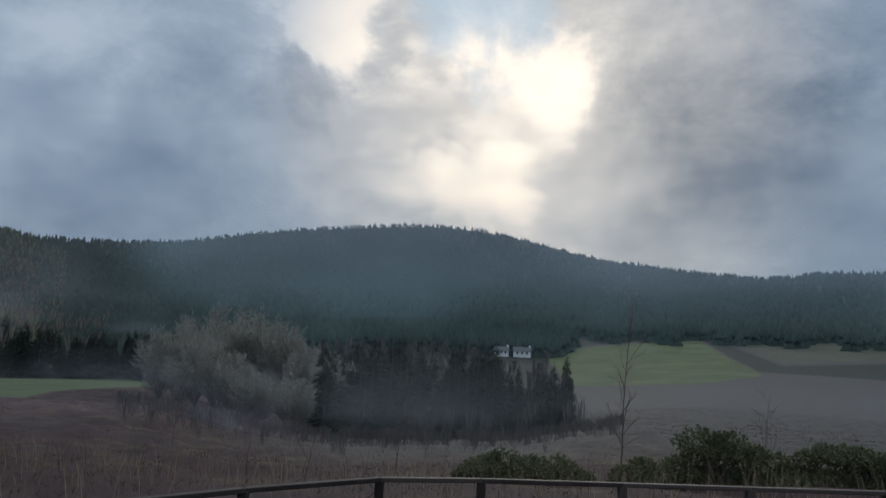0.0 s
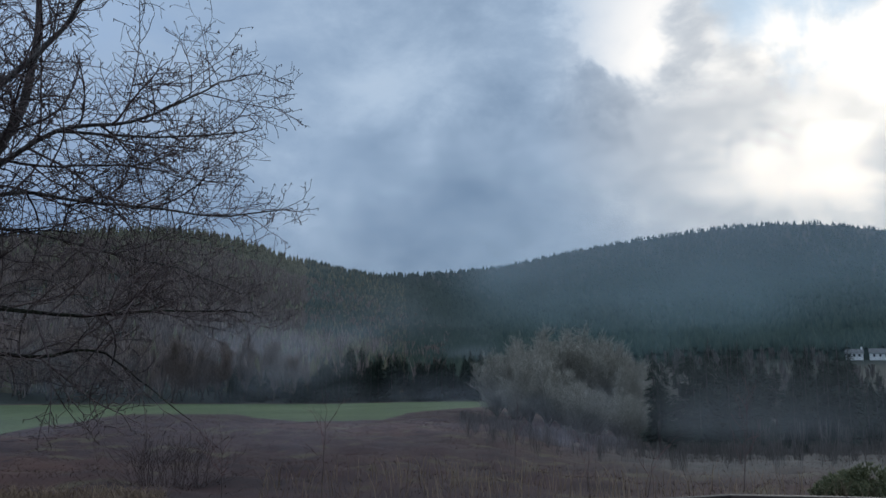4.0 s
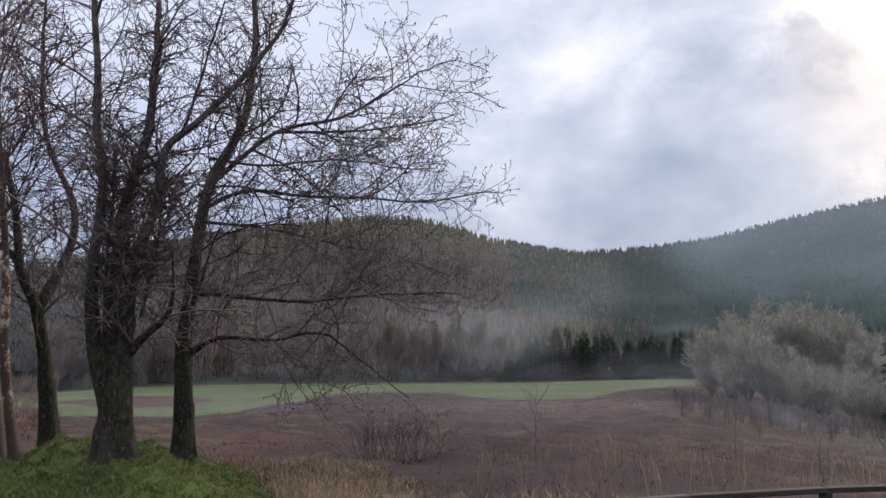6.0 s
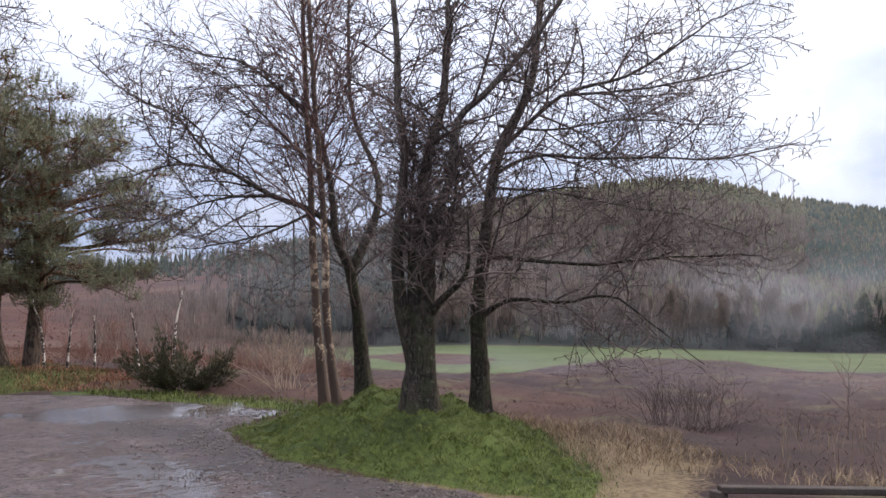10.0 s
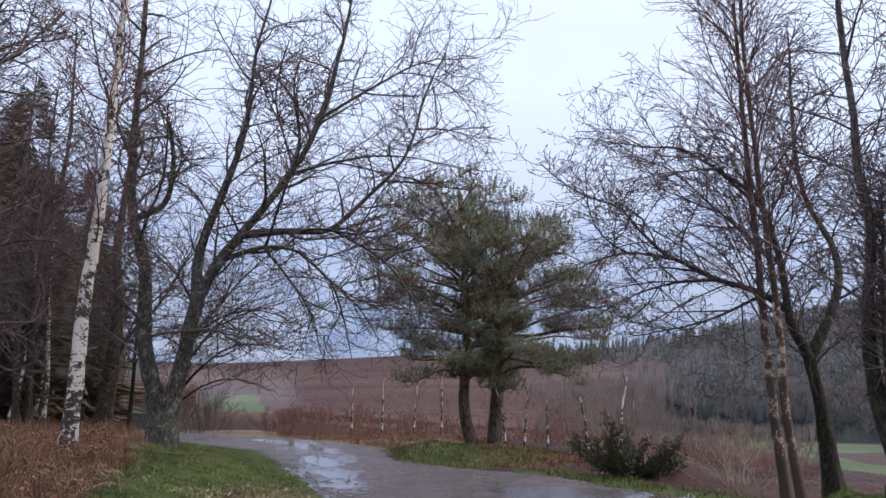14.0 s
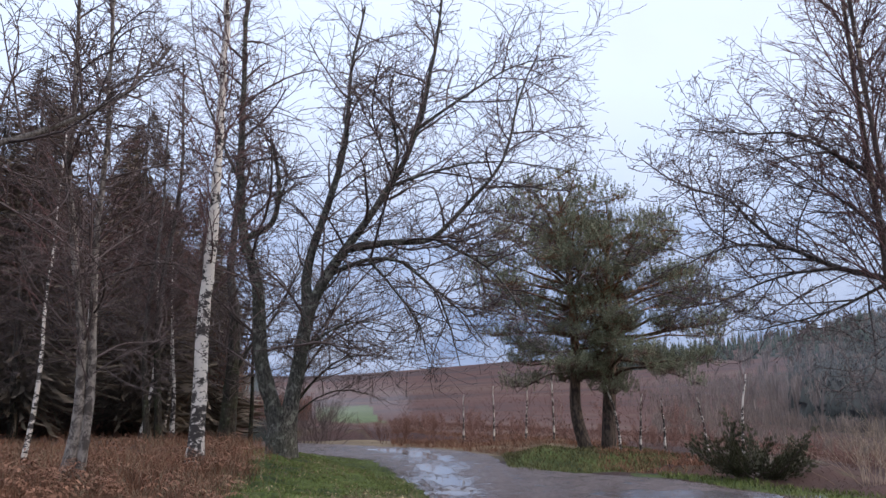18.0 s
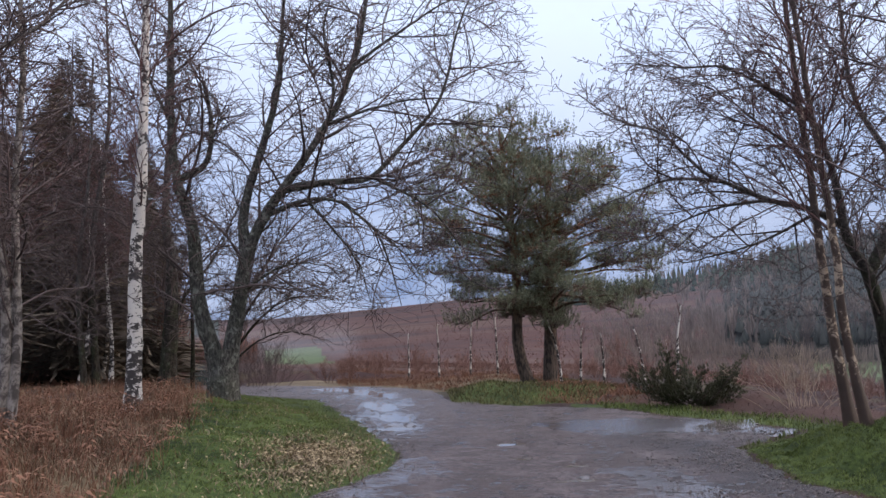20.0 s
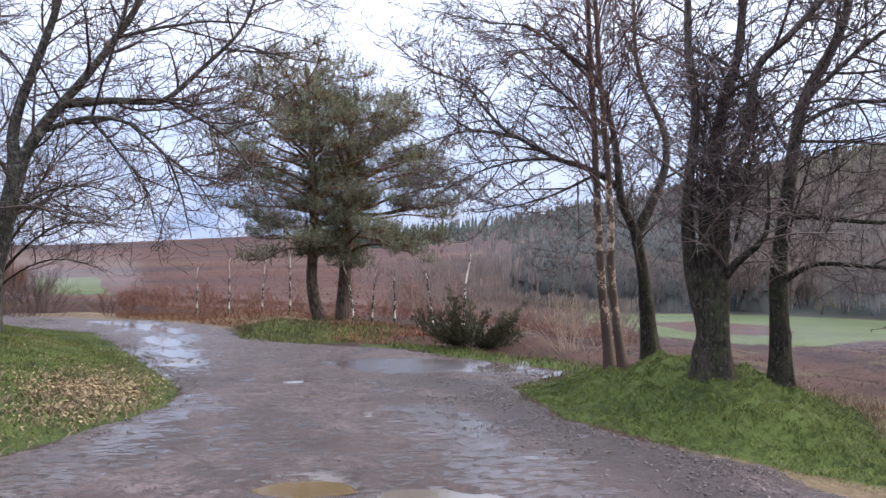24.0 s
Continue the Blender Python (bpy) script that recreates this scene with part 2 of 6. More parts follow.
OLIVEFIR = simple("olive_conifer_green", (0.050, 0.052, 0.034), (0.100, 0.095, 0.060), 0.02, 0.9, 0.3, 0.0, "island", 0.1)
FARFIR = simple("hill_conifer_green", (0.020, 0.034, 0.030), (0.033, 0.048, 0.039), 0.02, 0.9, 0.3, 0.0, "island", 0.1)
FIR_NEAR = simple("spruce_green", (0.075, 0.062, 0.048), (0.190, 0.150, 0.112), 0.5, 0.9, 4, 0.0, "island", 0.1)
LARCH = simple("bare_larch_brown", (0.105, 0.083, 0.073), (0.225, 0.180, 0.156), 0.02, 0.95, 0.3, 0.0, "island", 0.1)
ASHTREE = simple("grey_bare_twigs", (0.060, 0.055, 0.051), (0.160, 0.146, 0.132), 0.1, 0.95, 1.0, 0.0, "island", 0.1)
GREYTREE = simple("pale_bare_twigs", (0.19, 0.186, 0.162), (0.42, 0.40, 0.345), 0.1, 0.95, 1.0, 0.0, "island", 0.1)
WOOD = simple("weathered_timber", (0.020, 0.015, 0.013), (0.070, 0.056, 0.047), 2.5, 0.7, 45, 0.5)


def ground_look(g):
    p = g.position()
    n1, n2, n3 = g.noise(p, 0.05, 4), g.noise(p, 0.9, 5, 0.65), g.noise(p, 14.0, 5, 0.7)
    mixn = g.math("ADD", g.math("MULTIPLY", n2, 0.5), g.math("MULTIPLY", n3, 0.5))
    heath = g.mix(g.ramp(mixn, 0.36, 0.64), (0.017, 0.0095, 0.0105), (0.044, 0.024, 0.023))
    heath = g.mix(g.ramp(n1, 0.48, 0.62), heath, g.mix(n2, (0.032, 0.016, 0.013), (0.074, 0.038, 0.029)))
    lawn = g.mix(g.ramp(mixn, 0.38, 0.62), (0.014, 0.024, 0.006), (0.080, 0.110, 0.028))
    dry = g.mix(g.ramp(mixn, 0.36, 0.64), (0.070, 0.050, 0.030), (0.190, 0.145, 0.088))
    field = g.mix(g.ramp(g.math("ADD", g.math("MULTIPLY", n1, 0.5), g.math("MULTIPLY", n2, 0.5)), 0.38, 0.62), (0.040, 0.060, 0.020), (0.074, 0.098, 0.038))
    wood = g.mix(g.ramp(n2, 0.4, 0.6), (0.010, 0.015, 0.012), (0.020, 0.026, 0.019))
    rough = g.math("MULTIPLY", g.math("SUBTRACT", mixn, 0.5), 1.6)

    def soft(name):
        return g.ramp(g.math("ADD", g.attr(name), rough), 0.35, 0.65)
    wide = g.noise(g.vmath("MULTIPLY", p, (1.0, 0.16, 1.0)), 0.020, 7, 0.72, 0.5)
    moor = g.mix(g.ramp(mixn, 0.36, 0.64), (0.030, 0.0105, 0.008), (0.080, 0.031, 0.022))
    moor = g.mix(g.ramp(wide, 0.53, 0.58, 0.0, 0.75), moor, (0.074, 0.045, 0.032))
    moor = g.mix(g.ramp(wide, 0.49, 0.44, 0.0, 0.85), moor, (0.026, 0.014, 0.014))
    tuft = g.noise(p, 0.45, 5, 0.62, 0.3)
    heath = g.mix(g.ramp(tuft, 0.54, 0.62, 0.0, 0.8), heath, g.mix(n3, (0.040, 0.036, 0.018), (0.085, 0.070, 0.040)))
    heath = g.mix(g.ramp(tuft, 0.46, 0.38, 0.0, 0.8), heath, g.mix(n3, (0.010, 0.007, 0.008), (0.030, 0.018, 0.018)))
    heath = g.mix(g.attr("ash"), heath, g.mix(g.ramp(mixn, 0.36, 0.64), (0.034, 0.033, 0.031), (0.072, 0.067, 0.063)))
    col = g.mix(g.attr("moor"), heath, moor)
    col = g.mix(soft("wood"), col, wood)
    col = g.mix(g.ramp(g.attr("field"), 0.4, 0.6), col, field)
    col = g.mix(soft("dry"), col, dry)
    col = g.mix(soft("lawn"), col, lawn)
    return {"Base Color": col, "Roughness": 0.92, "Specular IOR Level": 0.2, "Normal": bump(g, mixn, 0.6, 0.06)}


def road_look(g):
    p = g.position()
    n2, n3, n4 = g.noise(p, 2.4, 5, 0.65), g.noise(p, 13.0, 5, 0.75), g.noise(p, 55.0, 4, 0.8)
    track = g.noise(g.vmath("MULTIPLY", p, (0.42, 1.0, 1.0)), 0.75, 4, 0.6, 0.6)
    streak = g.noise(g.vmath("MULTIPLY", p, (1.0, 0.42, 1.0)), 13.0, 6, 0.74, 0.5)
    zone = g.ramp(g.math("ADD", g.math("MULTIPLY", track, 0.7), g.math("MULTIPLY", n2, 0.3)), 0.42, 0.60)
    zone = g.math("ADD", g.math("MULTIPLY", zone, 0.07), g.math("MULTIPLY", g.attr("soaked"), 0.11))
    wet = g.ramp(g.math("ADD", zone, streak), 0.575, 0.64)
    speck = g.math("ADD", g.math("MULTIPLY", n4, 0.5), g.math("MULTIPLY", n3, 0.5))
    col = g.mix(g.ramp(speck, 0.42, 0.58), (0.014, 0.010, 0.011), (0.175, 0.136, 0.134))
    worn = g.noise(g.vmath("MULTIPLY", p, (1.0, 0.55, 1.0)), 1.5, 6, 0.68, 0.8)
    col = g.mix(g.ramp(worn, 0.50, 0.60, 0.0, 0.7), col, g.mix(n4, (0.012, 0.009, 0.009), (0.070, 0.052, 0.050)))
    col = g.mix(g.ramp(n2, 0.40, 0.62, 0.0, 0.55), col, (0.085, 0.060, 0.056))
    col = g.mix(g.ramp(track, 0.48, 0.62, 0.0, 0.6), col, (0.050, 0.034, 0.030))
    col = g.mix(g.math("MULTIPLY", g.attr("coarse"), g.ramp(n3, 0.40, 0.60)), col, (0.028, 0.023, 0.024))
    col = g.mix(g.math("MULTIPLY", wet, 0.4), col, (0.055, 0.043, 0.041))
    grain = g.math("ADD", g.math("MULTIPLY", n4, 0.35), g.math("MULTIPLY", n3, 0.9))
    grain = g.math("MULTIPLY", grain, g.ramp(wet, 0.0, 1.0, 1.0, 0.25))
    return {"Base Color": col, "Roughness": g.ramp(wet, 0.0, 1.0, 0.62, 0.08), "Specular IOR Level": g.ramp(wet, 0, 1, 0.32, 1.0), "Normal": bump(g, grain, 0.85, 0.034)}


GROUND = material("hillside_ground", ground_look)
GRAVEL = material("wet_gravel", road_look)

# ---------------------------------------------------------------- the lie of the land


def smooth(a, b, v):
    f = np.clip((v - a) / (b - a), 0, 1)
    return f * f * (3 - 2 * f)


AZ = np.arange(-180, 180.01, 0.25)


def round_about(knots, soft=1.2):
    """A smooth function of the bearing through (bearing, value) knots."""
    k = np.array(knots)
    v = np.interp(AZ, k[:, 0], k[:, 1])
    w = np.exp(-0.5 * (np.arange(-20, 21) * 0.25 / soft) ** 2)
    v = np.convolve(np.pad(v, 20, mode="edge"), w / w.sum(), mode="valid")
    return lambda az: np.interp(az, AZ, v)


SKYLINE = round_about([(-180, 3), (-60, 6.5), (-29, 6.9), (-26, 7.0), (-22.5, 6.5), (-16.5, 7.0), (-10.7, 7.7), (-6.7, 8.7), (-2.6, 9.5), (2.1, 9.6), (7.5, 9.1),
                       (13.4, 8.2), (17.8, 7.2), (22.5, 6.7), (27, 6.3), (33, 7.4), (38, 9.0), (42, 9.2), (50, 8.2), (60, 6.0), (67, 4.6), (72, 3.6),
                       (78.7, 2.9), (85, 2.6), (91, 2.2), (98, 1.6), (103, 1.2), (115, 1.5), (140, 3), (180, 3)])
RIDGE = round_about([(-180, 1500), (-60, 2200), (18, 2400), (28, 1150), (45, 1000), (60, 800), (75, 700), (90, 900), (110, 900), (180, 1500)], 2.0)
EDGE = round_about([(-180, 60), (-60, 14), (-30, 12), (-10, 10), (5, 9.4), (25, 8.0), (40, 8.2), (50, 10), (56, 12), (63, 14.5), (70, 19), (76, 24), (90, 30), (100, 40), (112, 70), (180, 60)], 2.0)
EL30 = round_about([(-180, -3.0), (-60, -5), (-35, -5.2), (-14, -5.3), (-5, -6.5), (8, -6.9), (15, -6.3), (22, -5.6), (40, -5.6), (55, -5.1), (65, -4.6), (75, -3.7), (90, -3.1), (105, -2.2), (130, -2.0), (180, -3.0)], 3.0)
EL100 = round_about([(-180, -1.0), (-60, -3), (-40, -3.4), (-14, -3.0), (-5, -5.2), (8, -5.4), (14, -4.8), (19, -3.4), (24, -3.3), (28, -3.8), (42, -3.4), (55, -4.4), (65, -3.9), (75, -2.7), (90, -2.2), (105, -1.5), (130, -0.6), (180, -1)], 2.0)
EL190 = round_about([(-180, 0), (-60, -2), (-40, -1.6), (-20, -0.8), (-5, -2.6), (10, -2.8), (20, -2.2), (30, -2.45), (42, -2.4), (55, -2.3), (65, -2.6), (75, -1.9), (90, -1.5), (105, -2.0), (130, 0.0), (180, 0)], 2.0)

LEFT_EDGE = np.array([(3.0, -9.5), (-2.0, -6.3), (-4.0, -4.2), (-5.3, -3.1), (-6.2, -2.55), (-7.04, -2.04), (-8.58, -1.25), (-9.9, -0.75), (-11.0, -0.75), (-14.3, -1.55), (-20.2, -3.3), (-22.6, -6.0), (-24.5, -12.0), (-25, -20)])
ROAD = np.array([(3.0, -9.5), (-2.0, -6.3), (-4.0, -4.2), (-5.3, -3.1), (-6.2, -2.55), (-7.04, -2.04), (-8.58, -1.25), (-9.9, -0.75), (-11.0, -0.75), (-14.3, -1.55), (-20.2, -3.3), (-22.6, -6.0), (-24.5, -12.0), (-25, -20),
                 (-30, -20), (-28.5, -12.0), (-26.2, -5.5), (-24.4, -2.0), (-22.2, -0.5), (-18.6, 0.0), (-17.3, 1.4), (-16.2, 3.2), (-14.6, 3.8), (-13.6, 4.55), (-12.4, 5.1), (-11.8, 4.6),
                 (-10.8, 3.6), (-8.4, 3.4), (-7.0, 3.85), (-5.9, 4.3), (-4.4, 4.2), (-3.4, 3.4), (-1.5, 5.0), (1.0, 6.4), (6, 7.0), (9, -2)])
MOUND = np.array([(-5.0, 4.9), (-5.9, 4.3), (-7.0, 3.85), (-8.4, 3.4), (-10.6, 3.6), (-11.5, 4.5), (-12.6, 5.8), (-12.9, 7.0), (-11.2, 8.0), (-9.2, 7.9), (-7.2, 6.9), (-5.8, 5.9)])
ISLAND = np.array([(-18.0, 0.0), (-17.3, 1.5), (-19.0, 3.5), (-22.0, 4.5), (-25.0, 4.0), (-25.0, 1.0), (-22.5, -0.2)])


def inside(poly, x, y):
    """How far inside (positive) or outside a polygon the points lie."""
    x, y = np.asarray(x, float), np.asarray(y, float)
    best, odd = np.full(x.shape, 1e9), np.zeros(x.shape, bool)
    for (ax, ay), (bx, by) in zip(poly, np.roll(poly, -1, axis=0)):
        dx, dy = bx - ax, by - ay
        f = np.clip(((x - ax) * dx + (y - ay) * dy) / (dx * dx + dy * dy), 0, 1)
        best = np.minimum(best, np.hypot(x - ax - f * dx, y - ay - f * dy))
        if ay != by:
            odd ^= ((ay > y) != (by > y)) & (x < dx * (y - ay) / dy + ax)
    return np.where(odd, best, -best)


BANK = np.vstack([LEFT_EDGE, [(-60, -20), (-60, -60), (3, -60)]])


def rough_side(x, y):
    """Degrees beyond the line where the mown verge ends and the dead bracken begins."""
    b, r = np.degrees(np.arctan2(-np.asarray(x, float), np.asarray(y, float))), np.hypot(x, y)
    return b - (np.interp(r, [6.0, 6.6, 7.5, 8.2, 9.4, 12.3, 17.8, 24], [121, 118.7, 115.5, 113.2, 110.5, 108, 107, 108]) + 1.2 * waves(np.asarray(x), np.asarray(y), 0.9))


def waves(x, y, size):
    """Cheap lumps, about -1 to 1."""
    a = np.sin(x / size * 2.1 + 1.3 * np.sin(y / size * 1.3)) + np.sin(y / size * 2.7 + 1.7 * np.sin(x / size * 0.9 + 1))
    return 0.35 * a + 0.3 * np.sin((x + y) / size * 4.7 + np.sin((x - y) / size * 3.1))


def height(x, y):
    """Metres above the car park, anywhere."""
    x, y = np.asarray(x, float), np.asarray(y, float)
    r, az = np.maximum(np.hypot(x, y), 0.01), np.degrees(np.arctan2(-x, y))
    e, R = EDGE(az), RIDGE(az)
    z30, z100, z190 = (1.6 + d * np.tan(np.radians(el(az))) for d, el in ((30, EL30), (100, EL100), (190, EL190)))
    z = np.zeros(r.shape)
    f = smooth(0, 1, (r - e) / np.maximum(30 - e, 4)) * 0.5 + 0.5 * np.clip((r - e) / np.maximum(30 - e, 4), 0, 1)
    z = np.where(r < 30, z30 * f * (e < 30), 0)
    z = np.where((r >= 30), z30 + (z100 - z30) * np.clip((r - 30) / 70, 0, 1), z)
    z = np.where(r > 100, z100 + (z190 - z100) * np.clip((r - 100) / 90, 0, 1), z)
    s = np.clip((np.log(np.maximum(r, 190)) - math.log(190)) / (np.log(R) - math.log(190)), 0, 1.0)
    el = EL190(az) + (SKYLINE(az) - EL190(az)) * (s ** 1.15 * (1.0 - 0.0 * s))
    far = 1.6 + r * np.tan(np.radians(el))
    beyond = np.clip((r - R) / R, 0, 2)
    far = np.where(r > R, (1.6 + R * np.tan(np.radians(SKYLINE(az)))) * (1 - 0.35 * beyond), far)
    z = np.where(r > 190, far, z)
    z = z + waves(x, y, 9.0) * 0.35 * smooth(16, 60, r) * (1 - smooth(90, 130, r)) * smooth(20, 40, np.abs(az - 95))
    z = z + (0.15 * waves(x, y, 2.3) + 0.07 * waves(y, x, 1.1)) * smooth(11, 16, r) * (1 - smooth(70, 110, r)) * smooth(-0.5, -2.5, inside(ROAD, x, y)) * smooth(106, 96, az) * smooth(0.3, -0.6, inside(MOUND, x, y))
    # near the camera
    z = z + 0.46 * smooth(0, 2.0, inside(MOUND, x, y)) + (0.10 * waves(x, y, 0.46) + 0.055 * waves(y + 3, x, 0.22)) * smooth(0, 0.6, inside(MOUND, x, y))
    z = z + 0.09 * smooth(0, 1.5, inside(ISLAND, x, y)) + 0.26 * np.exp(-(((x + 20.4) / 1.3) ** 2 + ((y - 0.85) / 0.75) ** 2)) * smooth(-0.1, 0.6, inside(ISLAND, x, y))
    z = z + 0.14 * np.exp(-((x + 15.0) ** 2 + (y + 4.0) ** 2) / 5.0) * smooth(0.2, 1.5, inside(BANK, x, y))
    z = z + 0.50 * smooth(0, 4.0, inside(BANK, x, y)) + (0.05 * waves(x, y, 0.7) + 0.03 * waves(y, x, 0.25)) * smooth(0, 1.0, inside(BANK, x, y))
    return z


def at(x, y, dz=0.0):
    return Vector((x, y, float(height(x, y)) + dz))


# ---------------------------------------------------------------- mesh helpers


def mesh_from(name, verts, faces, mat, flat=False):
    """A mesh from arrays: verts n x 3, faces a list of arrays k x 3 or k x 4."""
    me = bpy.data.meshes.new(name)
    faces = [np.asarray(f, np.int32) for f in (faces if isinstance(faces, list) else [faces]) if len(f)]
    verts = np.asarray(verts, np.float32)
    loops = np.concatenate([f.ravel() for f in faces])
    sizes = np.concatenate([np.full(len(f), f.shape[1], np.int32) for f in faces])
    me.vertices.add(len(verts))
    me.vertices.foreach_set("co", verts.ravel())
    me.loops.add(len(loops))
    me.loops.foreach_set("vertex_index", loops)
    me.polygons.add(len(sizes))
    me.polygons.foreach_set("loop_start", np.concatenate([[0], np.cumsum(sizes)[:-1]]).astype(np.int32))
    me.update(calc_edges=True)
    me.validate()
    if not flat:
        me.polygons.foreach_set("use_smooth", np.ones(len(me.polygons), bool))
    me.materials.append(mat)
    return me


def part(name, data, mat=None, parent=None, label=""):
    """Links a bmesh or a mesh as one object under a thing or a part."""
    if isinstance(data, bmesh.types.BMesh):
        me = bpy.data.meshes.new(name)
        data.to_mesh(me)
        data.free()
        me.materials.append(mat)
        data = me
    ob = new(name, data)
    ob.parent = parent
    if label:
        tagged(ob, label)
    return ob


def thing(name, label, category, group="", kind="", where=(0, 0, 0)):
    ob = new(name)
    ob.empty_display_size = 0.1
    ob.location = where
    return tagged(ob, label, category, group, kind)


def tubes(paths, sides):
    """One set of tapered tubes along paths of (points, radii)."""
    groups = {}
    for pts, rad in paths:
        groups.setdefault(len(pts), []).append((pts, rad))
    verts, quads, base = [], [], 0
    for n, some in groups.items():
        P = np.array([p for p, _ in some], float)
        R = np.array([r for _, r in some], float)
        T = np.gradient(P, axis=1)
        T /= np.linalg.norm(T, axis=2, keepdims=True) + 1e-9
        ref = np.where(np.abs(T[..., 2:3]) > 0.9, np.array([1.0, 0.1, 0]), np.array([0, 0.1, 1.0]))
        ref = np.broadcast_to(ref[:, :1], ref.shape)
        A = np.cross(T, ref)
        A /= np.linalg.norm(A, axis=2, keepdims=True) + 1e-9
        B = np.cross(T, A)
        ang = np.arange(sides) * 2 * math.pi / sides
        ring = P[:, :, None] + R[:, :, None, None] * (A[:, :, None] * np.cos(ang)[:, None] + B[:, :, None] * np.sin(ang)[:, None])
        k = len(some)
        idx = base + np.arange(k * n * sides).reshape(k, n, sides)
        a, b = idx[:, :-1], idx[:, 1:]
        quads.append(np.stack([a, np.roll(a, -1, 2), np.roll(b, -1, 2), b], -1).reshape(-1, 4))
        verts.append(ring.reshape(-1, 3))
        base += k * n * sides
    return np.concatenate(verts), [np.concatenate(quads)]


def bend(points, steps=4):
    """A smooth curve through a few points."""
    p = np.array(points, float)
    q = np.vstack([2 * p[0] - p[1], p, 2 * p[-1] - p[-2]])
    out = []
    for i in range(1, len(q) - 2):
        for f in np.arange(steps) / steps:
            a, b, c, d = q[i - 1], q[i], q[i + 1], q[i + 2]
            out.append(0.5 * (2 * b + (c - a) * f + (2 * a - 5 * b + 4 * c - d) * f * f + (3 * b - a - 3 * c + d) * f ** 3))
    out.append(p[-1])
    return np.array(out)


def twigs_on(rng, path, rad, level, spec, out):
    """Grows side branches along a path, and smaller ones on those."""
    if level >= len(spec):
        return
    s = spec[level]
    seg = np.linalg.norm(np.diff(path, axis=0), axis=1)
    total = seg.sum()
    cum = np.concatenate([[0], np.cumsum(seg)])
    count = int(total * s["per_m"] * rng.uniform(0.85, 1.15) + rng.uniform(0, 1))
    first, phase = s.get("from", 0.1), rng.uniform(0, 2 * math.pi)
    for k in range(count):
        f = first + (1 - first) * ((k + rng.uniform(0.05, 0.95)) / count) ** 0.9
        d = f * total
        i = max(min(int(np.searchsorted(cum, d)) - 1, len(seg) - 1), 0)
        start = path[i] + (path[i + 1] - path[i]) * (d - cum[i]) / max(seg[i], 1e-6)
        if start[2] < s.get("above", -99):
            continue
        t = (path[i + 1] - path[i]) / max(seg[i], 1e-6)
        across = np.cross(t, (0.05, 0.02, 1.0))
        across /= np.linalg.norm(across) + 1e-9
        over = np.cross(across, t)
        turn = phase + 2.4 * k if level == 0 else math.pi * (k % 2) + rng.normal() * 0.75
        side = across * math.cos(turn) + over * math.sin(turn) * (1 - s.get("flat", 0.5) * (1 - abs(t[2])))
        side /= np.linalg.norm(side) + 1e-9
        a = math.radians(rng.uniform(*s["angle"]))
        way = t * math.cos(a) + side * math.sin(a)
        way[2] += s.get("up", 0.15)
        way /= np.linalg.norm(way)
        length = rng.uniform(*s["length"]) * (1.0 - s.get("taper", 0.45) * f ** 1.3)
        if level:
            length = min(length, 0.85 * total)
        r0 = min(rad[i] * 0.7, rng.uniform(*s["radius"]))
        n = s.get("points", 4)
        bow = rng.normal(size=3) * s.get("wave", 0.18) * 0.7
        pts, p, w = [start], start, way
        for _ in range(n - 1):
            w = w + bow + rng.normal(size=3) * s.get("wave", 0.18) * 0.6 + np.array([0, 0, s.get("rise", 0.05)])
            w /= np.linalg.norm(w)
            p = p + w * length / (n - 1)
            pts.append(p)
        pts = np.array(pts)
        rr = np.linspace(r0, max(r0 * 0.35, s.get("tip", 0.0022)), n)
        out[level].append((pts, rr))
        twigs_on(rng, pts, rr, level + 1, spec, out)


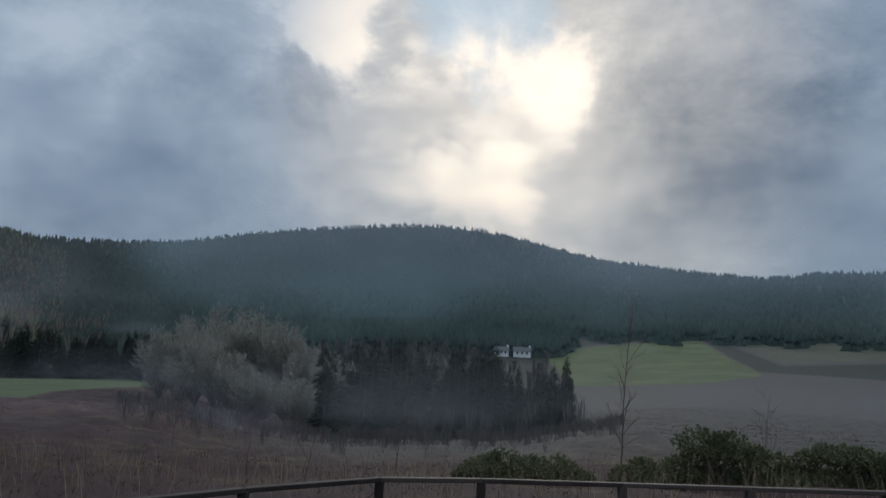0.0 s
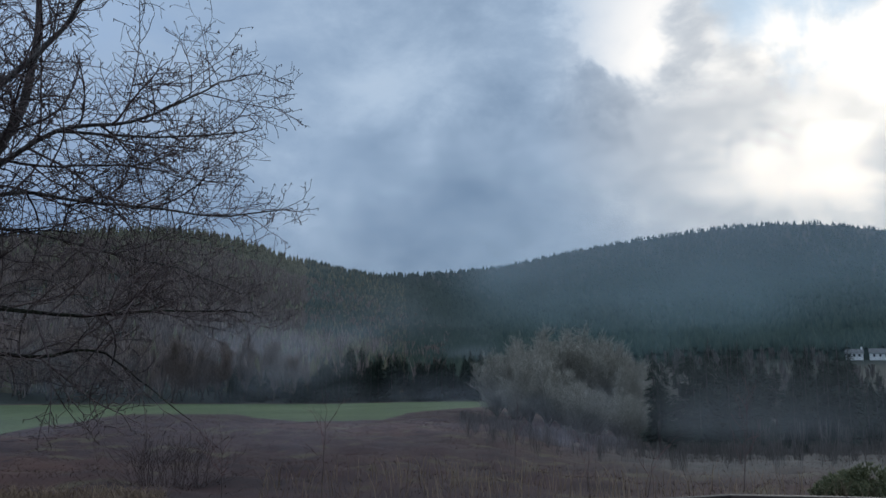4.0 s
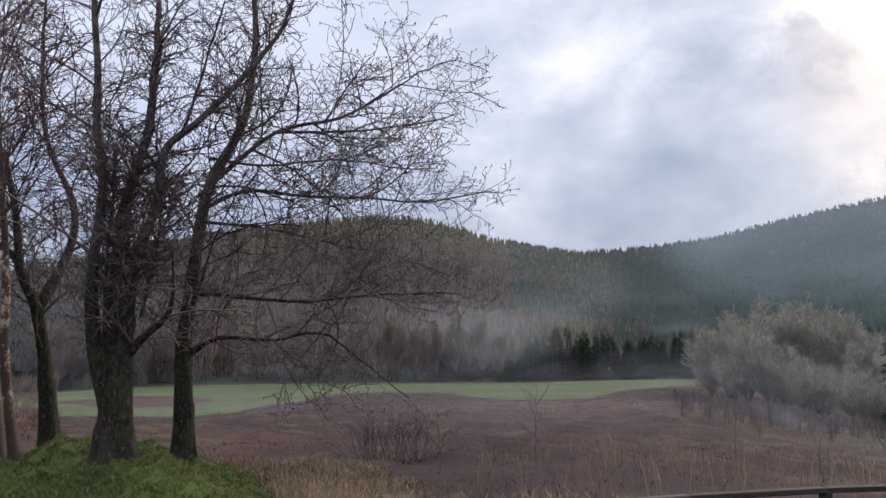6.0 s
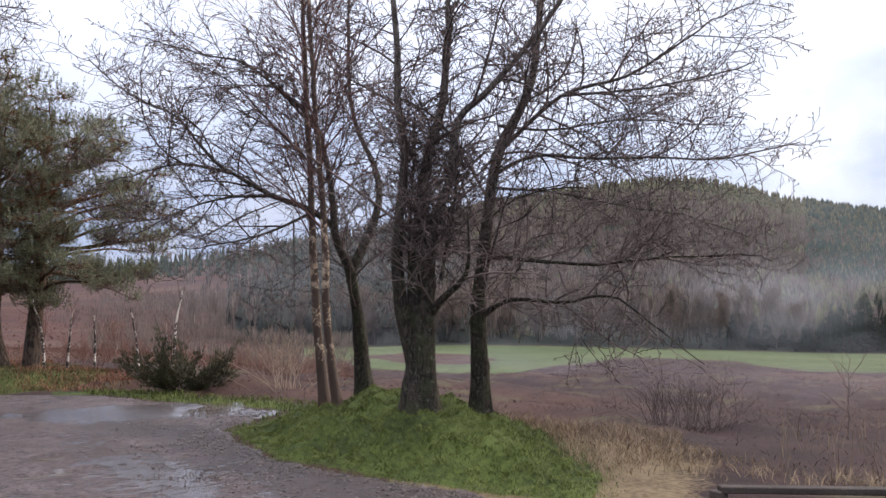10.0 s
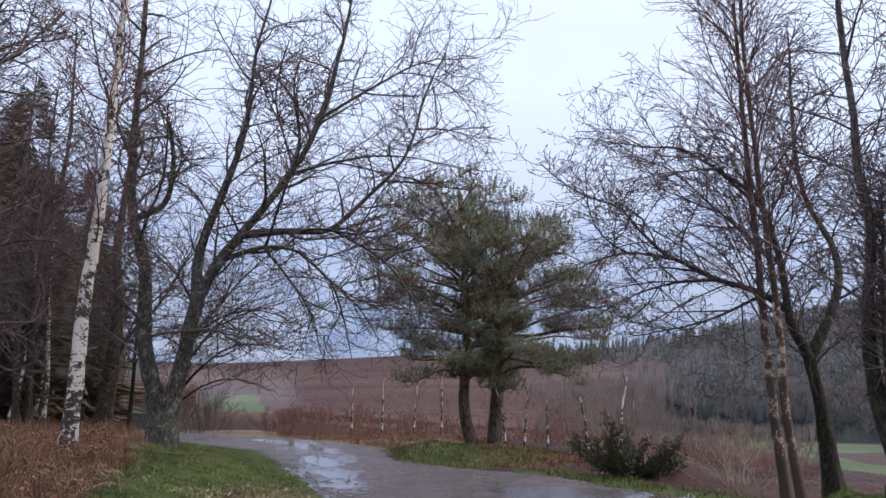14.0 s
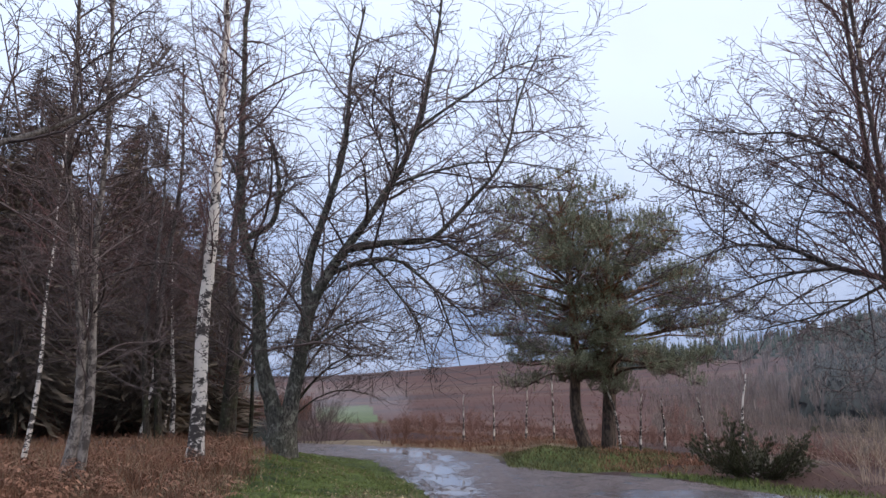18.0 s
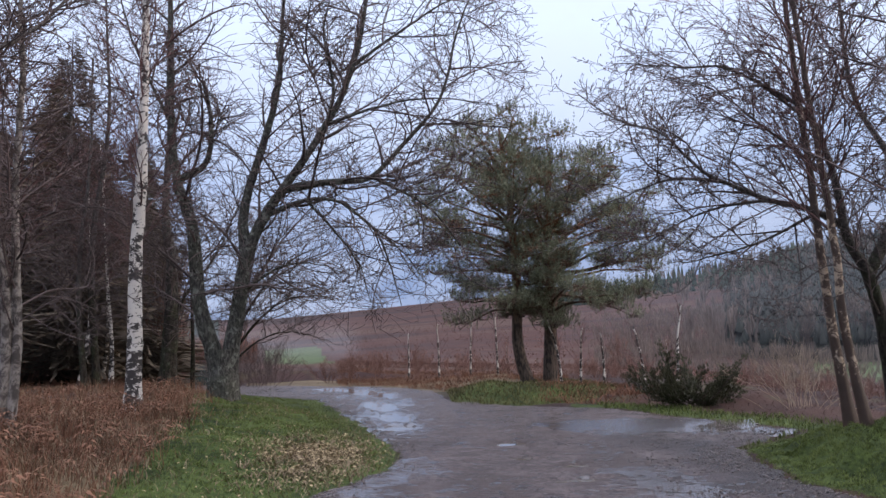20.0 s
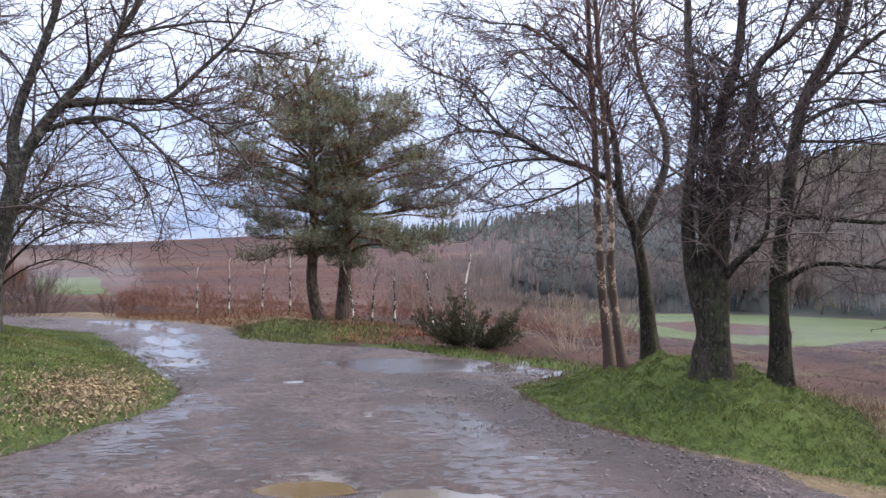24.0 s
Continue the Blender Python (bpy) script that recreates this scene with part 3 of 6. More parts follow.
def stem(path, rad, sides, rng, flare=0.0, lump=0.05):
    """A trunk or limb with knots, hollows and spreading roots."""
    cum = np.concatenate([[0], np.cumsum(np.linalg.norm(np.diff(path, axis=0), axis=1))])
    n = max(len(path), int(cum[-1] / 0.10))
    d = np.linspace(0, cum[-1], n)
    P = np.stack([np.interp(d, cum, path[:, k]) for k in range(3)], -1)
    P[1:-1] = (P[:-2] + 2 * P[1:-1] + P[2:]) / 4
    R = np.interp(d, cum, rad)
    T = np.gradient(P, axis=0)
    T /= np.linalg.norm(T, axis=1, keepdims=True) + 1e-9
    ref = np.array([1.0, 0.1, 0]) if abs(T[0, 2]) > 0.6 else np.array([0, 0.1, 1.0])
    A = np.cross(T, ref)
    A /= np.linalg.norm(A, axis=1, keepdims=True) + 1e-9
    B = np.cross(T, A)
    ang = np.arange(sides) * 2 * math.pi / sides
    swell = np.ones((n, sides))
    for m in (1, 2, 2, 3, 4, 5):
        swell += lump * rng.uniform(0.4, 1.0) / m ** 0.4 * np.sin(m * ang[None] + rng.uniform(-1, 1) * 2.2 * d[:, None] * m + rng.uniform(0, 6.28)) * (0.6 + 0.4 * np.sin(d * rng.uniform(2, 9) + rng.uniform(0, 6)))[:, None]
    for _ in range(int(cum[-1] * 2.5)):
        swell += 0.16 * lump / 0.06 * np.exp(-((d - rng.uniform(0.2, cum[-1])) / 0.07) ** 2)[:, None] * np.clip(np.cos(ang - rng.uniform(0, 6.28)), 0, 1)[None] ** 4
    swell += flare * np.exp(-d / 0.30)[:, None] * (0.55 + 0.75 * np.clip(np.cos(5 * ang + rng.uniform(0, 6.28)), -0.3, 1))[None]
    ring = P[:, None] + (R[:, None] * swell)[..., None] * (A[:, None] * np.cos(ang)[:, None] + B[:, None] * np.sin(ang)[:, None])
    idx = np.arange(n * sides).reshape(n, sides)
    a, b = idx[:-1], idx[1:]
    return ring.reshape(-1, 3), [np.stack([a, np.roll(a, -1, 1), np.roll(b, -1, 1), b], -1).reshape(-1, 4)]


def bare_tree(name, label, limbs, spec, bark, twig, seed, group="", sides=10, catkins=0.0, flare=0.45):
    """limbs: lists of points with the radius at both ends; the first is the trunk."""
    rng = np.random.default_rng(seed)
    base = Vector(limbs[0][0][0])
    tree = thing(name, label, "tree", group, where=base)
    out = [[] for _ in spec]
    off = np.array(base)
    for i, (points, r0, r1) in enumerate(limbs):
        path = bend(np.array(points) - off, 4)
        path = path + rng.normal(size=path.shape) * 0.012 * np.linspace(0, 1, len(path))[:, None]
        f = np.linspace(0, 1, len(path))
        rad = r0 + (r1 - r0) * f ** (0.85 if i == 0 else 0.62)
        if r0 > 0.05:
            v, q = stem(path, rad, sides + 6, rng, flare if i == 0 else 0.0, 0.06 if r0 > 0.1 else 0.045)
        else:
            v, q = tubes([(path, rad)], 6)
        part("trunk" if i == 0 else "limb", mesh_from("trunk" if i == 0 else "limb", v, q, bark), parent=tree)
        twigs_on(rng, path, rad, 0, spec, out)
    if catkins:
        hung = [(np.array([p[-1], p[-1] - np.array([0, 0, 0.028]) + rng.normal(size=3) * 0.006]), np.array([0.006, 0.0045])) for p, _ in out[-1] if rng.random() < catkins]
        v, q = tubes(hung, 4)
        tagged(part("catkin_spray", mesh_from("catkin_spray", v, q, twig), parent=tree), kind="stuff")
    for k, some in enumerate(out):
        if some:
            v, q = tubes(some, 4 if k == 0 else 3)
            n = ["branchwork", "twig_spray", "fine_spray", "fine_spray"][k]
            tagged(part(n, mesh_from(n, v, q, twig), parent=tree), kind="stuff")
    return tree

# ---------------------------------------------------------------- ground, road


# fields across the valley, as bearing and height of their corners in degrees
RIGHT_FIELD = np.array([(-7.3, 1.0), (-11.8, 1.7), (-15.8, 2.2), (-17.9, 2.3), (-19.6, 1.3), (-21.9, 0.2), (-17.5, -0.6), (-12.6, -0.9), (-9.6, -1.2)])
STUBBLE = np.array([(-18.9, 2.4), (-24, 2.9), (-29, 3.1), (-44, 3.0), (-44, 1.0), (-29, 1.3), (-23.0, 0.9)])


def ground_sheet():
    near = np.arange(-46, 141, 0.3)
    az = np.concatenate([near, np.arange(143, 314, 4.0)])
    r = [0.4]
    while r[-1] < 4600:
        r.append(r[-1] * (1.08 if r[-1] < 4 else 1.024 if r[-1] < 80 else 1.014 if r[-1] < 600 else 1.035))
    r = np.array(r)
    a = np.radians(az)
    x, y = -np.outer(r, np.sin(a)), np.outer(r, np.cos(a))
    z = height(x, y) - 0.12 * smooth(0.15, 0.7, inside(ROAD, x, y))
    n, k = len(r), len(az)
    idx = np.arange(n * k).reshape(n, k)
    p, q = idx[:-1], idx[1:]
    quads = np.stack([p, np.roll(p, -1, 1), np.roll(q, -1, 1), q], -1).reshape(-1, 4)[:, ::-1]
    verts = np.stack([x, y, z], -1).reshape(-1, 3)
    verts = np.vstack([verts, [(0, 0, -0.12)]])
    fan = np.stack([np.full(k, n * k), np.roll(idx[0], -1), idx[0]], -1)[:, ::-1]
    me = mesh_from("ground", verts, [quads, fan], GROUND)
    X, Y = verts[:, 0], verts[:, 1]
    R, B = np.hypot(X, Y), np.degrees(np.arctan2(-X, Y))
    lawn = np.maximum.reduce([smooth(-0.1, 0.3, inside(MOUND, X, Y)) * (1 - smooth(0.2, 1.8, -0.55 * (X + 8.6) * -1 + 0 * Y) * 0), smooth(-0.2, 0.2, inside(ISLAND, X, Y)) * smooth(-21.6, -20.2, X + 0.4 * Y),
                              smooth(-0.2, 0.2, inside(BANK, X, Y)) * smooth(1.0, -0.6, rough_side(X, Y)) * smooth(24, 20, R)])
    lawn = np.maximum(lawn, smooth(0, 0.4, -inside(ROAD, X, Y)) * (1 - smooth(0.7, 1.3, -inside(ROAD, X, Y))) * (R < 20) * (B > 60) * (B < 82))
    lawn[-1] = 0
    dry = smooth(0.1, 0.5, inside(BANK, X, Y)) * smooth(-0.6, 1.0, rough_side(X, Y)) * (R < 40)
    dry = np.maximum(dry, smooth(1.0, -1.0, R - np.interp(B, [33, 42, 50], [9.6, 11.0, 13.0])) * smooth(33, 43, B) * (B < 60) * 0.75)
    dry = np.maximum(dry, 0.62 * np.exp(-(((X + 10.6) / 1.7) ** 2 + ((Y + 1.9) / 0.6) ** 2)))
    lawn = lawn * (1 - 0.7 * np.exp(-(((X + 10.3) / 1.3) ** 2 + ((Y + 1.75) / 0.55) ** 2)))
    dry = np.maximum(dry, (R > 22) * (R < 29) * (B > 84) * (B < 104) * 0.8)
    wob = waves(X, Y, 14.0) * 6
    low = np.interp(B, [15, 20, 25, 27.5, 32, 37, 44, 50, 56, 60, 66], [185, 150, 118, 96, 108, 122, 126, 96, 82, 95, 130])
    field = ((B > 17) & (B < 66) & (R > low + wob * 0.7) & (R < 192)).astype(float)
    patch = (B > 52) & (B < 63) & (R > 116 + wob + 0.8 * (B - 57) ** 2) & (R < 152 + wob - 0.5 * (B - 58) ** 2)
    field[patch] = 0
    red = patch & (R > 0)
    rise = np.degrees(np.arctan2(verts[:, 2] - 1.6, np.maximum(R, 1)))
    far = (R > 150) & (R < 900)
    field = np.maximum(field, far * np.clip(0.5 + inside(RIGHT_FIELD, B, rise) / 0.5, 0, 1))
    field = np.maximum(field, ((B > 98.4 + 0.004 * (R - 120)) & (B < 102.8) & (R > 60) & (R < 340)) * 1.0)
    stubble = far * np.clip(0.5 + inside(STUBBLE, B, rise) / 0.5, 0, 1)
    field = np.maximum(field, stubble * 0.485)
    moor = smooth(64, 72, B + 3 * waves(R, B * 5, 60.0)) * smooth(116, 108, B) * smooth(26, 40, R)
    moor = np.maximum(moor, red * 0.5)
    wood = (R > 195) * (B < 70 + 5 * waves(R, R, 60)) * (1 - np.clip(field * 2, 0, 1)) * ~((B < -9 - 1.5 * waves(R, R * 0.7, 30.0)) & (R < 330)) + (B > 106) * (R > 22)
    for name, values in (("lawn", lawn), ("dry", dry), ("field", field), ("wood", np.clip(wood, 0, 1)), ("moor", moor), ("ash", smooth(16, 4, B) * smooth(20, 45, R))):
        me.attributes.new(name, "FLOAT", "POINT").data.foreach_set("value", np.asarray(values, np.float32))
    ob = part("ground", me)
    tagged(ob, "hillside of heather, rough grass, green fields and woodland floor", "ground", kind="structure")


def road_sheet():
    xs, ys = np.arange(-30, 8.01, 0.085), np.arange(-14, 7.6, 0.085)
    X, Y = np.meshgrid(xs, ys, indexing="ij")
    d = inside(ROAD, X, Y) + 0.12 * waves(X, Y, 0.35)
    Z = height(X, Y) + 0.025 - 0.4 * smooth(0.15, -0.9, d) + 0.011 * waves(X, Y, 0.8) + 0.009 * waves(Y, X, 0.23)
    for px, py, pa, pb, turn, deep in PUDDLES:
        c, k = math.cos(radians(turn)), math.sin(radians(turn))
        u, w = ((X - px) * c + (Y - py) * k) / pa, ((Y - py) * c - (X - px) * k) / pb
        Z -= 1.6 * deep * np.exp(-(u * u + w * w) ** 1.2 * (1 + 0.5 * waves(X, Y, 0.16) + 0.4 * waves(Y, X, 0.4)))
        Z += 0.5 * deep * np.exp(-((np.sqrt(u * u + w * w) - 1.45) / 0.28) ** 2) * (0.6 + 0.6 * waves(X, Y, 0.3))
    keep = d > -0.9
    idx = np.arange(X.size).reshape(X.shape)
    quads = np.stack([idx[:-1, :-1], idx[1:, :-1], idx[1:, 1:], idx[:-1, 1:]], -1)
    ok = keep[:-1, :-1] & keep[1:, :-1] & keep[1:, 1:] & keep[:-1, 1:]
    me = mesh_from("road", np.stack([X, Y, Z], -1).reshape(-1, 3), quads[ok].reshape(-1, 4), GRAVEL)
    def band(points, wide):
        far = np.full(X.shape, 99.0)
        for (ax, ay), (bx, by) in zip(points, points[1:]):
            f = np.clip(((X - ax) * (bx - ax) + (Y - ay) * (by - ay)) / ((bx - ax) ** 2 + (by - ay) ** 2), 0, 1)
            far = np.minimum(far, np.hypot(X - ax - f * (bx - ax), Y - ay - f * (by - ay)))
        return smooth(wide, wide * 0.35, far + 0.25 * waves(X, Y, 0.5))
    soaked = np.maximum.reduce([band([(-9.9, -0.5), (-7.9, -1.2), (-6.2, -1.5), (-4.5, -1.2)], 0.6), band([(-8.9, 1.9), (-7.6, 2.0), (-6.2, 2.3), (-4.5, 2.2)], 0.75), 2.2 * band([(-13.4, 2.4), (-13.2, 3.6), (-12.7, 5.0)], 1.3),
                                0.9 * band([(-13.0, -1.3), (-15.6, -1.3), (-19.0, -1.6), (-24.0, -3.0)], 1.2), band([(-5.9, 0.45), (-5.2, 0.5)], 0.6)])
    coarse = band([(-11.8, 2.6), (-10.2, 3.2), (-8.0, 3.1), (-6.4, 3.4), (-4.4, 3.3)], 0.75)
    for name, values in (("soaked", soaked), ("coarse", coarse)):
        me.attributes.new(name, "FLOAT", "POINT").data.foreach_set("value", values.astype(np.float32).ravel())
    tagged(part("road", me), "wet potholed gravel car park track with puddles", "road", kind="structure")


# middle, half length and width, turn, depth
PUDDLES = [(-5.98, 0.45, 0.25, 0.36, 0, 0.035), (-5.68, -1.3, 0.42, 0.62, 10, 0.028), (-5.6, 1.35, 0.24, 0.5, -10, 0.026), (-5.5, -0.25, 0.22, 0.28, 0, 0.026), (-9.65, 1.4, 0.16, 0.20, 0, 0.035), (-8.75, 1.3, 0.10, 0.34, 10, 0.028), (-10.25, 0.82, 0.12, 0.13, 0, 0.03),
           (-11.6, 0.8, 0.18, 0.26, 0, 0.03), (-13.7, -1.0, 0.35, 0.45, 20, 0.03), (-15.6, -1.2, 0.9, 0.35, 15, 0.03), (-13.2, 4.35, 0.9, 0.38, -35, 0.04), (-21.5, -2.0, 1.6, 0.45, 25, 0.03),
           (-18.0, -1.6, 1.3, 0.35, 15, 0.03), (-23.5, -3.2, 1.2, 0.5, 40, 0.03)]


def puddle(x, y, a, b, turn, muddy, level):
    bm = bmesh.new()
    rng = np.random.default_rng(int(abs(x * 100)))
    m = Matrix.Translation(at(x, y, level)) @ Matrix.Rotation(radians(turn), 4, "Z")
    k = 28
    vs = [bm.verts.new(m @ Vector((1.1 * a * math.cos(t) * rng.uniform(0.9, 1.1), 1.1 * b * math.sin(t) * rng.uniform(0.9, 1.1), 0))) for t in np.arange(k) * 2 * math.pi / k]
    bm.faces.new(vs)
    ob = part("puddle", bm, MUD_WATER if muddy else WATER)
    tagged(ob, "shallow brown muddy puddle in the gravel" if muddy else "shallow clear puddle shining on the gravel", "puddle", "puddles", "structure")


MUD_WATER = material("muddy_water", lambda g: {"Base Color": g.mix(g.noise(g.position(), 4, 3), (0.095, 0.068, 0.038), (0.150, 0.110, 0.062)), "Roughness": 0.06, "IOR": 1.33})
WATER = material("puddle_water", lambda g: {"Base Color": g.mix(g.noise(g.position(), 4, 3), (0.10, 0.085, 0.075), (0.15, 0.13, 0.115)), "Roughness": 0.04, "IOR": 1.4, "Normal": bump(g, g.noise(g.position(), 9, 3), 0.08, 0.01)})
ground_sheet()
road_sheet()
for i, (px, py, pa, pb, turn, deep) in enumerate(PUDDLES):
    puddle(px, py, pa, pb, turn, i == 0, 0.0005 * i)



def stones():
    """Loose stones on the gravel, thickest along the mound."""
    rng = np.random.default_rng(31)
    x, y = rng.uniform(-17, -3.5, 200000), rng.uniform(-4.5, 5.5, 200000)
    d = inside(ROAD, x, y)
    m = -inside(MOUND, x, y)
    ok = (d > 0.05) & (rng.random(len(x)) < 0.012 + 0.75 * smooth(1.7, 0.5, m) + 0.35 * smooth(0.5, 0.1, d)) & (rng.random(len(x)) < 0.5 + 0.7 * waves(x, y, 0.7))
    x, y = x[ok], y[ok]
    n = len(x)
    s = 0.005 + 0.017 * rng.random(n) ** 4
    a = rng.uniform(0, 6.28, n)
    ca, sa = np.cos(a), np.sin(a)
    shape = np.array([(1, 0, 0), (0, 1, 0), (-1, 0, 0), (0, -1, 0), (0, 0, 0.7), (0, 0, -0.6)], float)
    L = shape[None] * rng.uniform(0.6, 1.3, (n, 6, 3)) * s[:, None, None]
    v = np.stack([L[..., 0] * ca[:, None] - L[..., 1] * sa[:, None], L[..., 0] * sa[:, None] + L[..., 1] * ca[:, None], L[..., 2]], -1)
    z = height(x, y) + 0.027 + 0.011 * waves(x, y, 0.8) + 0.009 * waves(y, x, 0.23) + s * 0.2
    v = v + np.stack([x, y, z], -1)[:, None]
    tri = np.array([(0, 1, 4), (1, 2, 4), (2, 3, 4), (3, 0, 4), (1, 0, 5), (2, 1, 5), (3, 2, 5), (0, 3, 5)])
    me = mesh_from("gravel_stones", v.reshape(-1, 3), (np.arange(n)[:, None, None] * 6 + tri).reshape(-1, 3), STONE, True)
    tagged(part("gravel_stones", me), "loose grey and brown stones on the wet gravel", "stones", kind="stuff")


STONE = simple("wet_stone", (0.024, 0.020, 0.021), (0.165, 0.136, 0.130), 3.0, 0.45, 30, 0.1, "island", 0.5)
stones()


def forest_track():
    mid = bend([(-14.3, -5.9, 0), (-16.4, -7.9, 0), (-18.4, -10.2, 0), (-20.5, -14.0, 0), (-21.5, -18.0, 0)], 8)
    t = np.gradient(mid, axis=0)
    t /= np.linalg.norm(t, axis=1, keepdims=True)
    across = np.linspace(-1, 1, 7)
    X = mid[:, :1] - t[:, 1:2] * across * 0.75
    Y = mid[:, 1:2] + t[:, :1] * across * 0.75
    Z = height(X, Y) + 0.03 - 0.05 * across ** 4
    idx = np.arange(X.size).reshape(X.shape)
    quads = np.stack([idx[:-1, :-1], idx[1:, :-1], idx[1:, 1:], idx[:-1, 1:]], -1).reshape(-1, 4)
    tagged(part("forest_track", mesh_from("forest_track", np.stack([X, Y, Z], -1).reshape(-1, 3), quads, GRAVEL)), "narrow grey gravel path running into the wood", "path", kind="structure")


forest_track()

# ---------------------------------------------------------------- knee-rail fence


def box_bm(bm, size, m):
    made = bmesh.ops.create_cube(bm, size=1.0, matrix=m @ Matrix.Diagonal((*size, 1)))
    return made["verts"]


def beam(a, b, w, h, bev=0.006):
    a, b = Vector(a), Vector(b)
    bm = bmesh.new()
    d = b - a
    m = Matrix.Translation((a + b) / 2) @ d.to_track_quat("X", "Z").to_matrix().to_4x4()
    box_bm(bm, (d.length, w, h), m)
    bmesh.ops.bevel(bm, geom=bm.edges[:], offset=bev, segments=1, affect="EDGES")
    return bm


def fence():
    spots = [(-3.62, 4.66), (-2.94, 5.62), (-2.31, 6.50), (-1.50, 7.44), (-0.39, 8.48), (0.64, 8.78), (2.15, 9.0), (3.58, 9.2), (5.2, 9.44), (6.7, 9.65)]
    ob = thing("knee_rail_fence", "low weathered timber knee-rail fence along the car park edge", "fence")
    top = 0.45
    for x, y in spots:
        z = float(height(x, y))
        part("post", beam((x, y, z - 0.2), (x, y, top - 0.03), 0.09, 0.09), WOOD, ob)
    for (ax, ay), (bx, by) in zip(spots, spots[1:]):
        d = Vector((bx - ax, by - ay, 0)).normalized() * 0.004
        part("rail", beam((ax + d.x, ay + d.y, top - 0.02), (bx - d.x, by - d.y, top - 0.02), 0.09, 0.045), WOOD, ob)


fence()

# ---------------------------------------------------------------- trees by the car park
ALDER = [dict(per_m=5.0, length=(0.9, 2.7), radius=(0.010, 0.020), angle=(35, 72), up=0.10, wave=0.11, points=10, rise=0.025, above=1.2, taper=0.8, flat=0.55),
         dict(per_m=7.6, length=(0.35, 1.2), radius=(0.0072, 0.0102), angle=(40, 72), up=0.05, wave=0.21, points=8, rise=0.02, tip=0.0048, taper=0.6, flat=0.72, **{"from": 0.15}),
         dict(per_m=10.4, length=(0.08, 0.36), radius=(0.0046, 0.0062), angle=(45, 80), up=0.10, wave=0.26, points=5, rise=0.04, tip=0.0038, flat=0.4, **{"from": 0.1})]
BIG = [dict(ALDER[0], per_m=3.4, length=(1.1, 3.3), radius=(0.018, 0.034), taper=0.7, wave=0.13, rise=0.04), dict(ALDER[1], per_m=5.8, length=(0.6, 1.8), radius=(0.010, 0.014), tip=0.006, wave=0.17, points=8, rise=0.02), dict(ALDER[2], per_m=5.8, length=(0.2, 0.7), radius=(0.0060, 0.0075), tip=0.0042, points=4)]
BIRCHY = [dict(per_m=6.4, length=(0.9, 2.3), radius=(0.008, 0.015), angle=(28, 58), up=0.25, wave=0.07, points=8, rise=0.0, above=2.2, taper=0.45, flat=0.2),
          dict(per_m=7.5, length=(0.35, 1.0), radius=(0.005, 0.007), angle=(22, 50), up=0.02, wave=0.09, points=5, rise=-0.04, tip=0.004),
          dict(per_m=7.5, length=(0.15, 0.4), radius=(0.0035, 0.0045), angle=(22, 50), up=0.0, wave=0.12, points=3, rise=-0.06, tip=0.003)]

BIRCHY_WIDE = [dict(BIRCHY[0], length=(1.3, 3.2), above=2.4, taper=0.3), BIRCHY[1], BIRCHY[2]]
bare_tree("alder_tree", "bare alder with long spreading branches on grassy mound", [
    ([(-8.71, 6.41, 0.30), (-8.74, 6.38, 1.69), (-8.7, 6.43, 2.22), (-8.6, 6.57, 3.68), (-8.34, 6.89, 4.54), (-8.23, 7.02, 5.57), (-8.27, 6.98, 6.9)], 0.125, 0.03),
    ([(-8.73, 6.4, 1.54), (-8.35, 6.62, 1.78), (-7.8, 7.03, 1.75), (-7.29, 7.34, 1.83), (-6.82, 7.56, 1.51), (-6.23, 7.85, 1.01)], 0.045, 0.006),
    ([(-8.7, 6.43, 2.37), (-8.1, 6.8, 2.29), (-7.44, 7.18, 2.23), (-6.76, 7.5, 2.28), (-5.83, 7.95, 2.29), (-5.45, 8.06, 2.22)], 0.04, 0.006),
    ([(-8.65, 6.51, 3.44), (-8.19, 6.87, 3.69), (-7.58, 7.34, 3.62), (-6.96, 7.75, 3.58), (-6.28, 8.14, 3.5), (-5.59, 8.47, 3.58), (-5.4, 8.53, 3.6)], 0.035, 0.005),
    ([(-8.6, 6.57, 3.75), (-7.99, 7.21, 4.52), (-7.36, 7.76, 4.72), (-6.87, 8.12, 5.06), (-6.37, 8.44, 5.38), (-6.05, 8.63, 5.5)], 0.04, 0.005),
    ([(-7.96, 7.18, 4.51), (-7.22, 8.05, 4.59), (-6.41, 8.84, 4.79), (-6.25, 9.0, 4.95)], 0.025, 0.005),
    ([(-8.63, 6.53, 3.29), (-7.86, 6.99, 3.17), (-7.04, 7.4, 2.94), (-6.33, 7.64, 2.78), (-5.58, 7.83, 2.47)], 0.025, 0.005),
    ([(-8.58, 6.59, 4.14), (-8.1, 7.1, 4.06), (-7.43, 7.72, 4.15), (-6.68, 8.32, 4.03), (-6.3, 8.56, 3.98)], 0.025, 0.005)], ALDER, BARK, TWIG, 11, "trees on the mound", catkins=0.5)
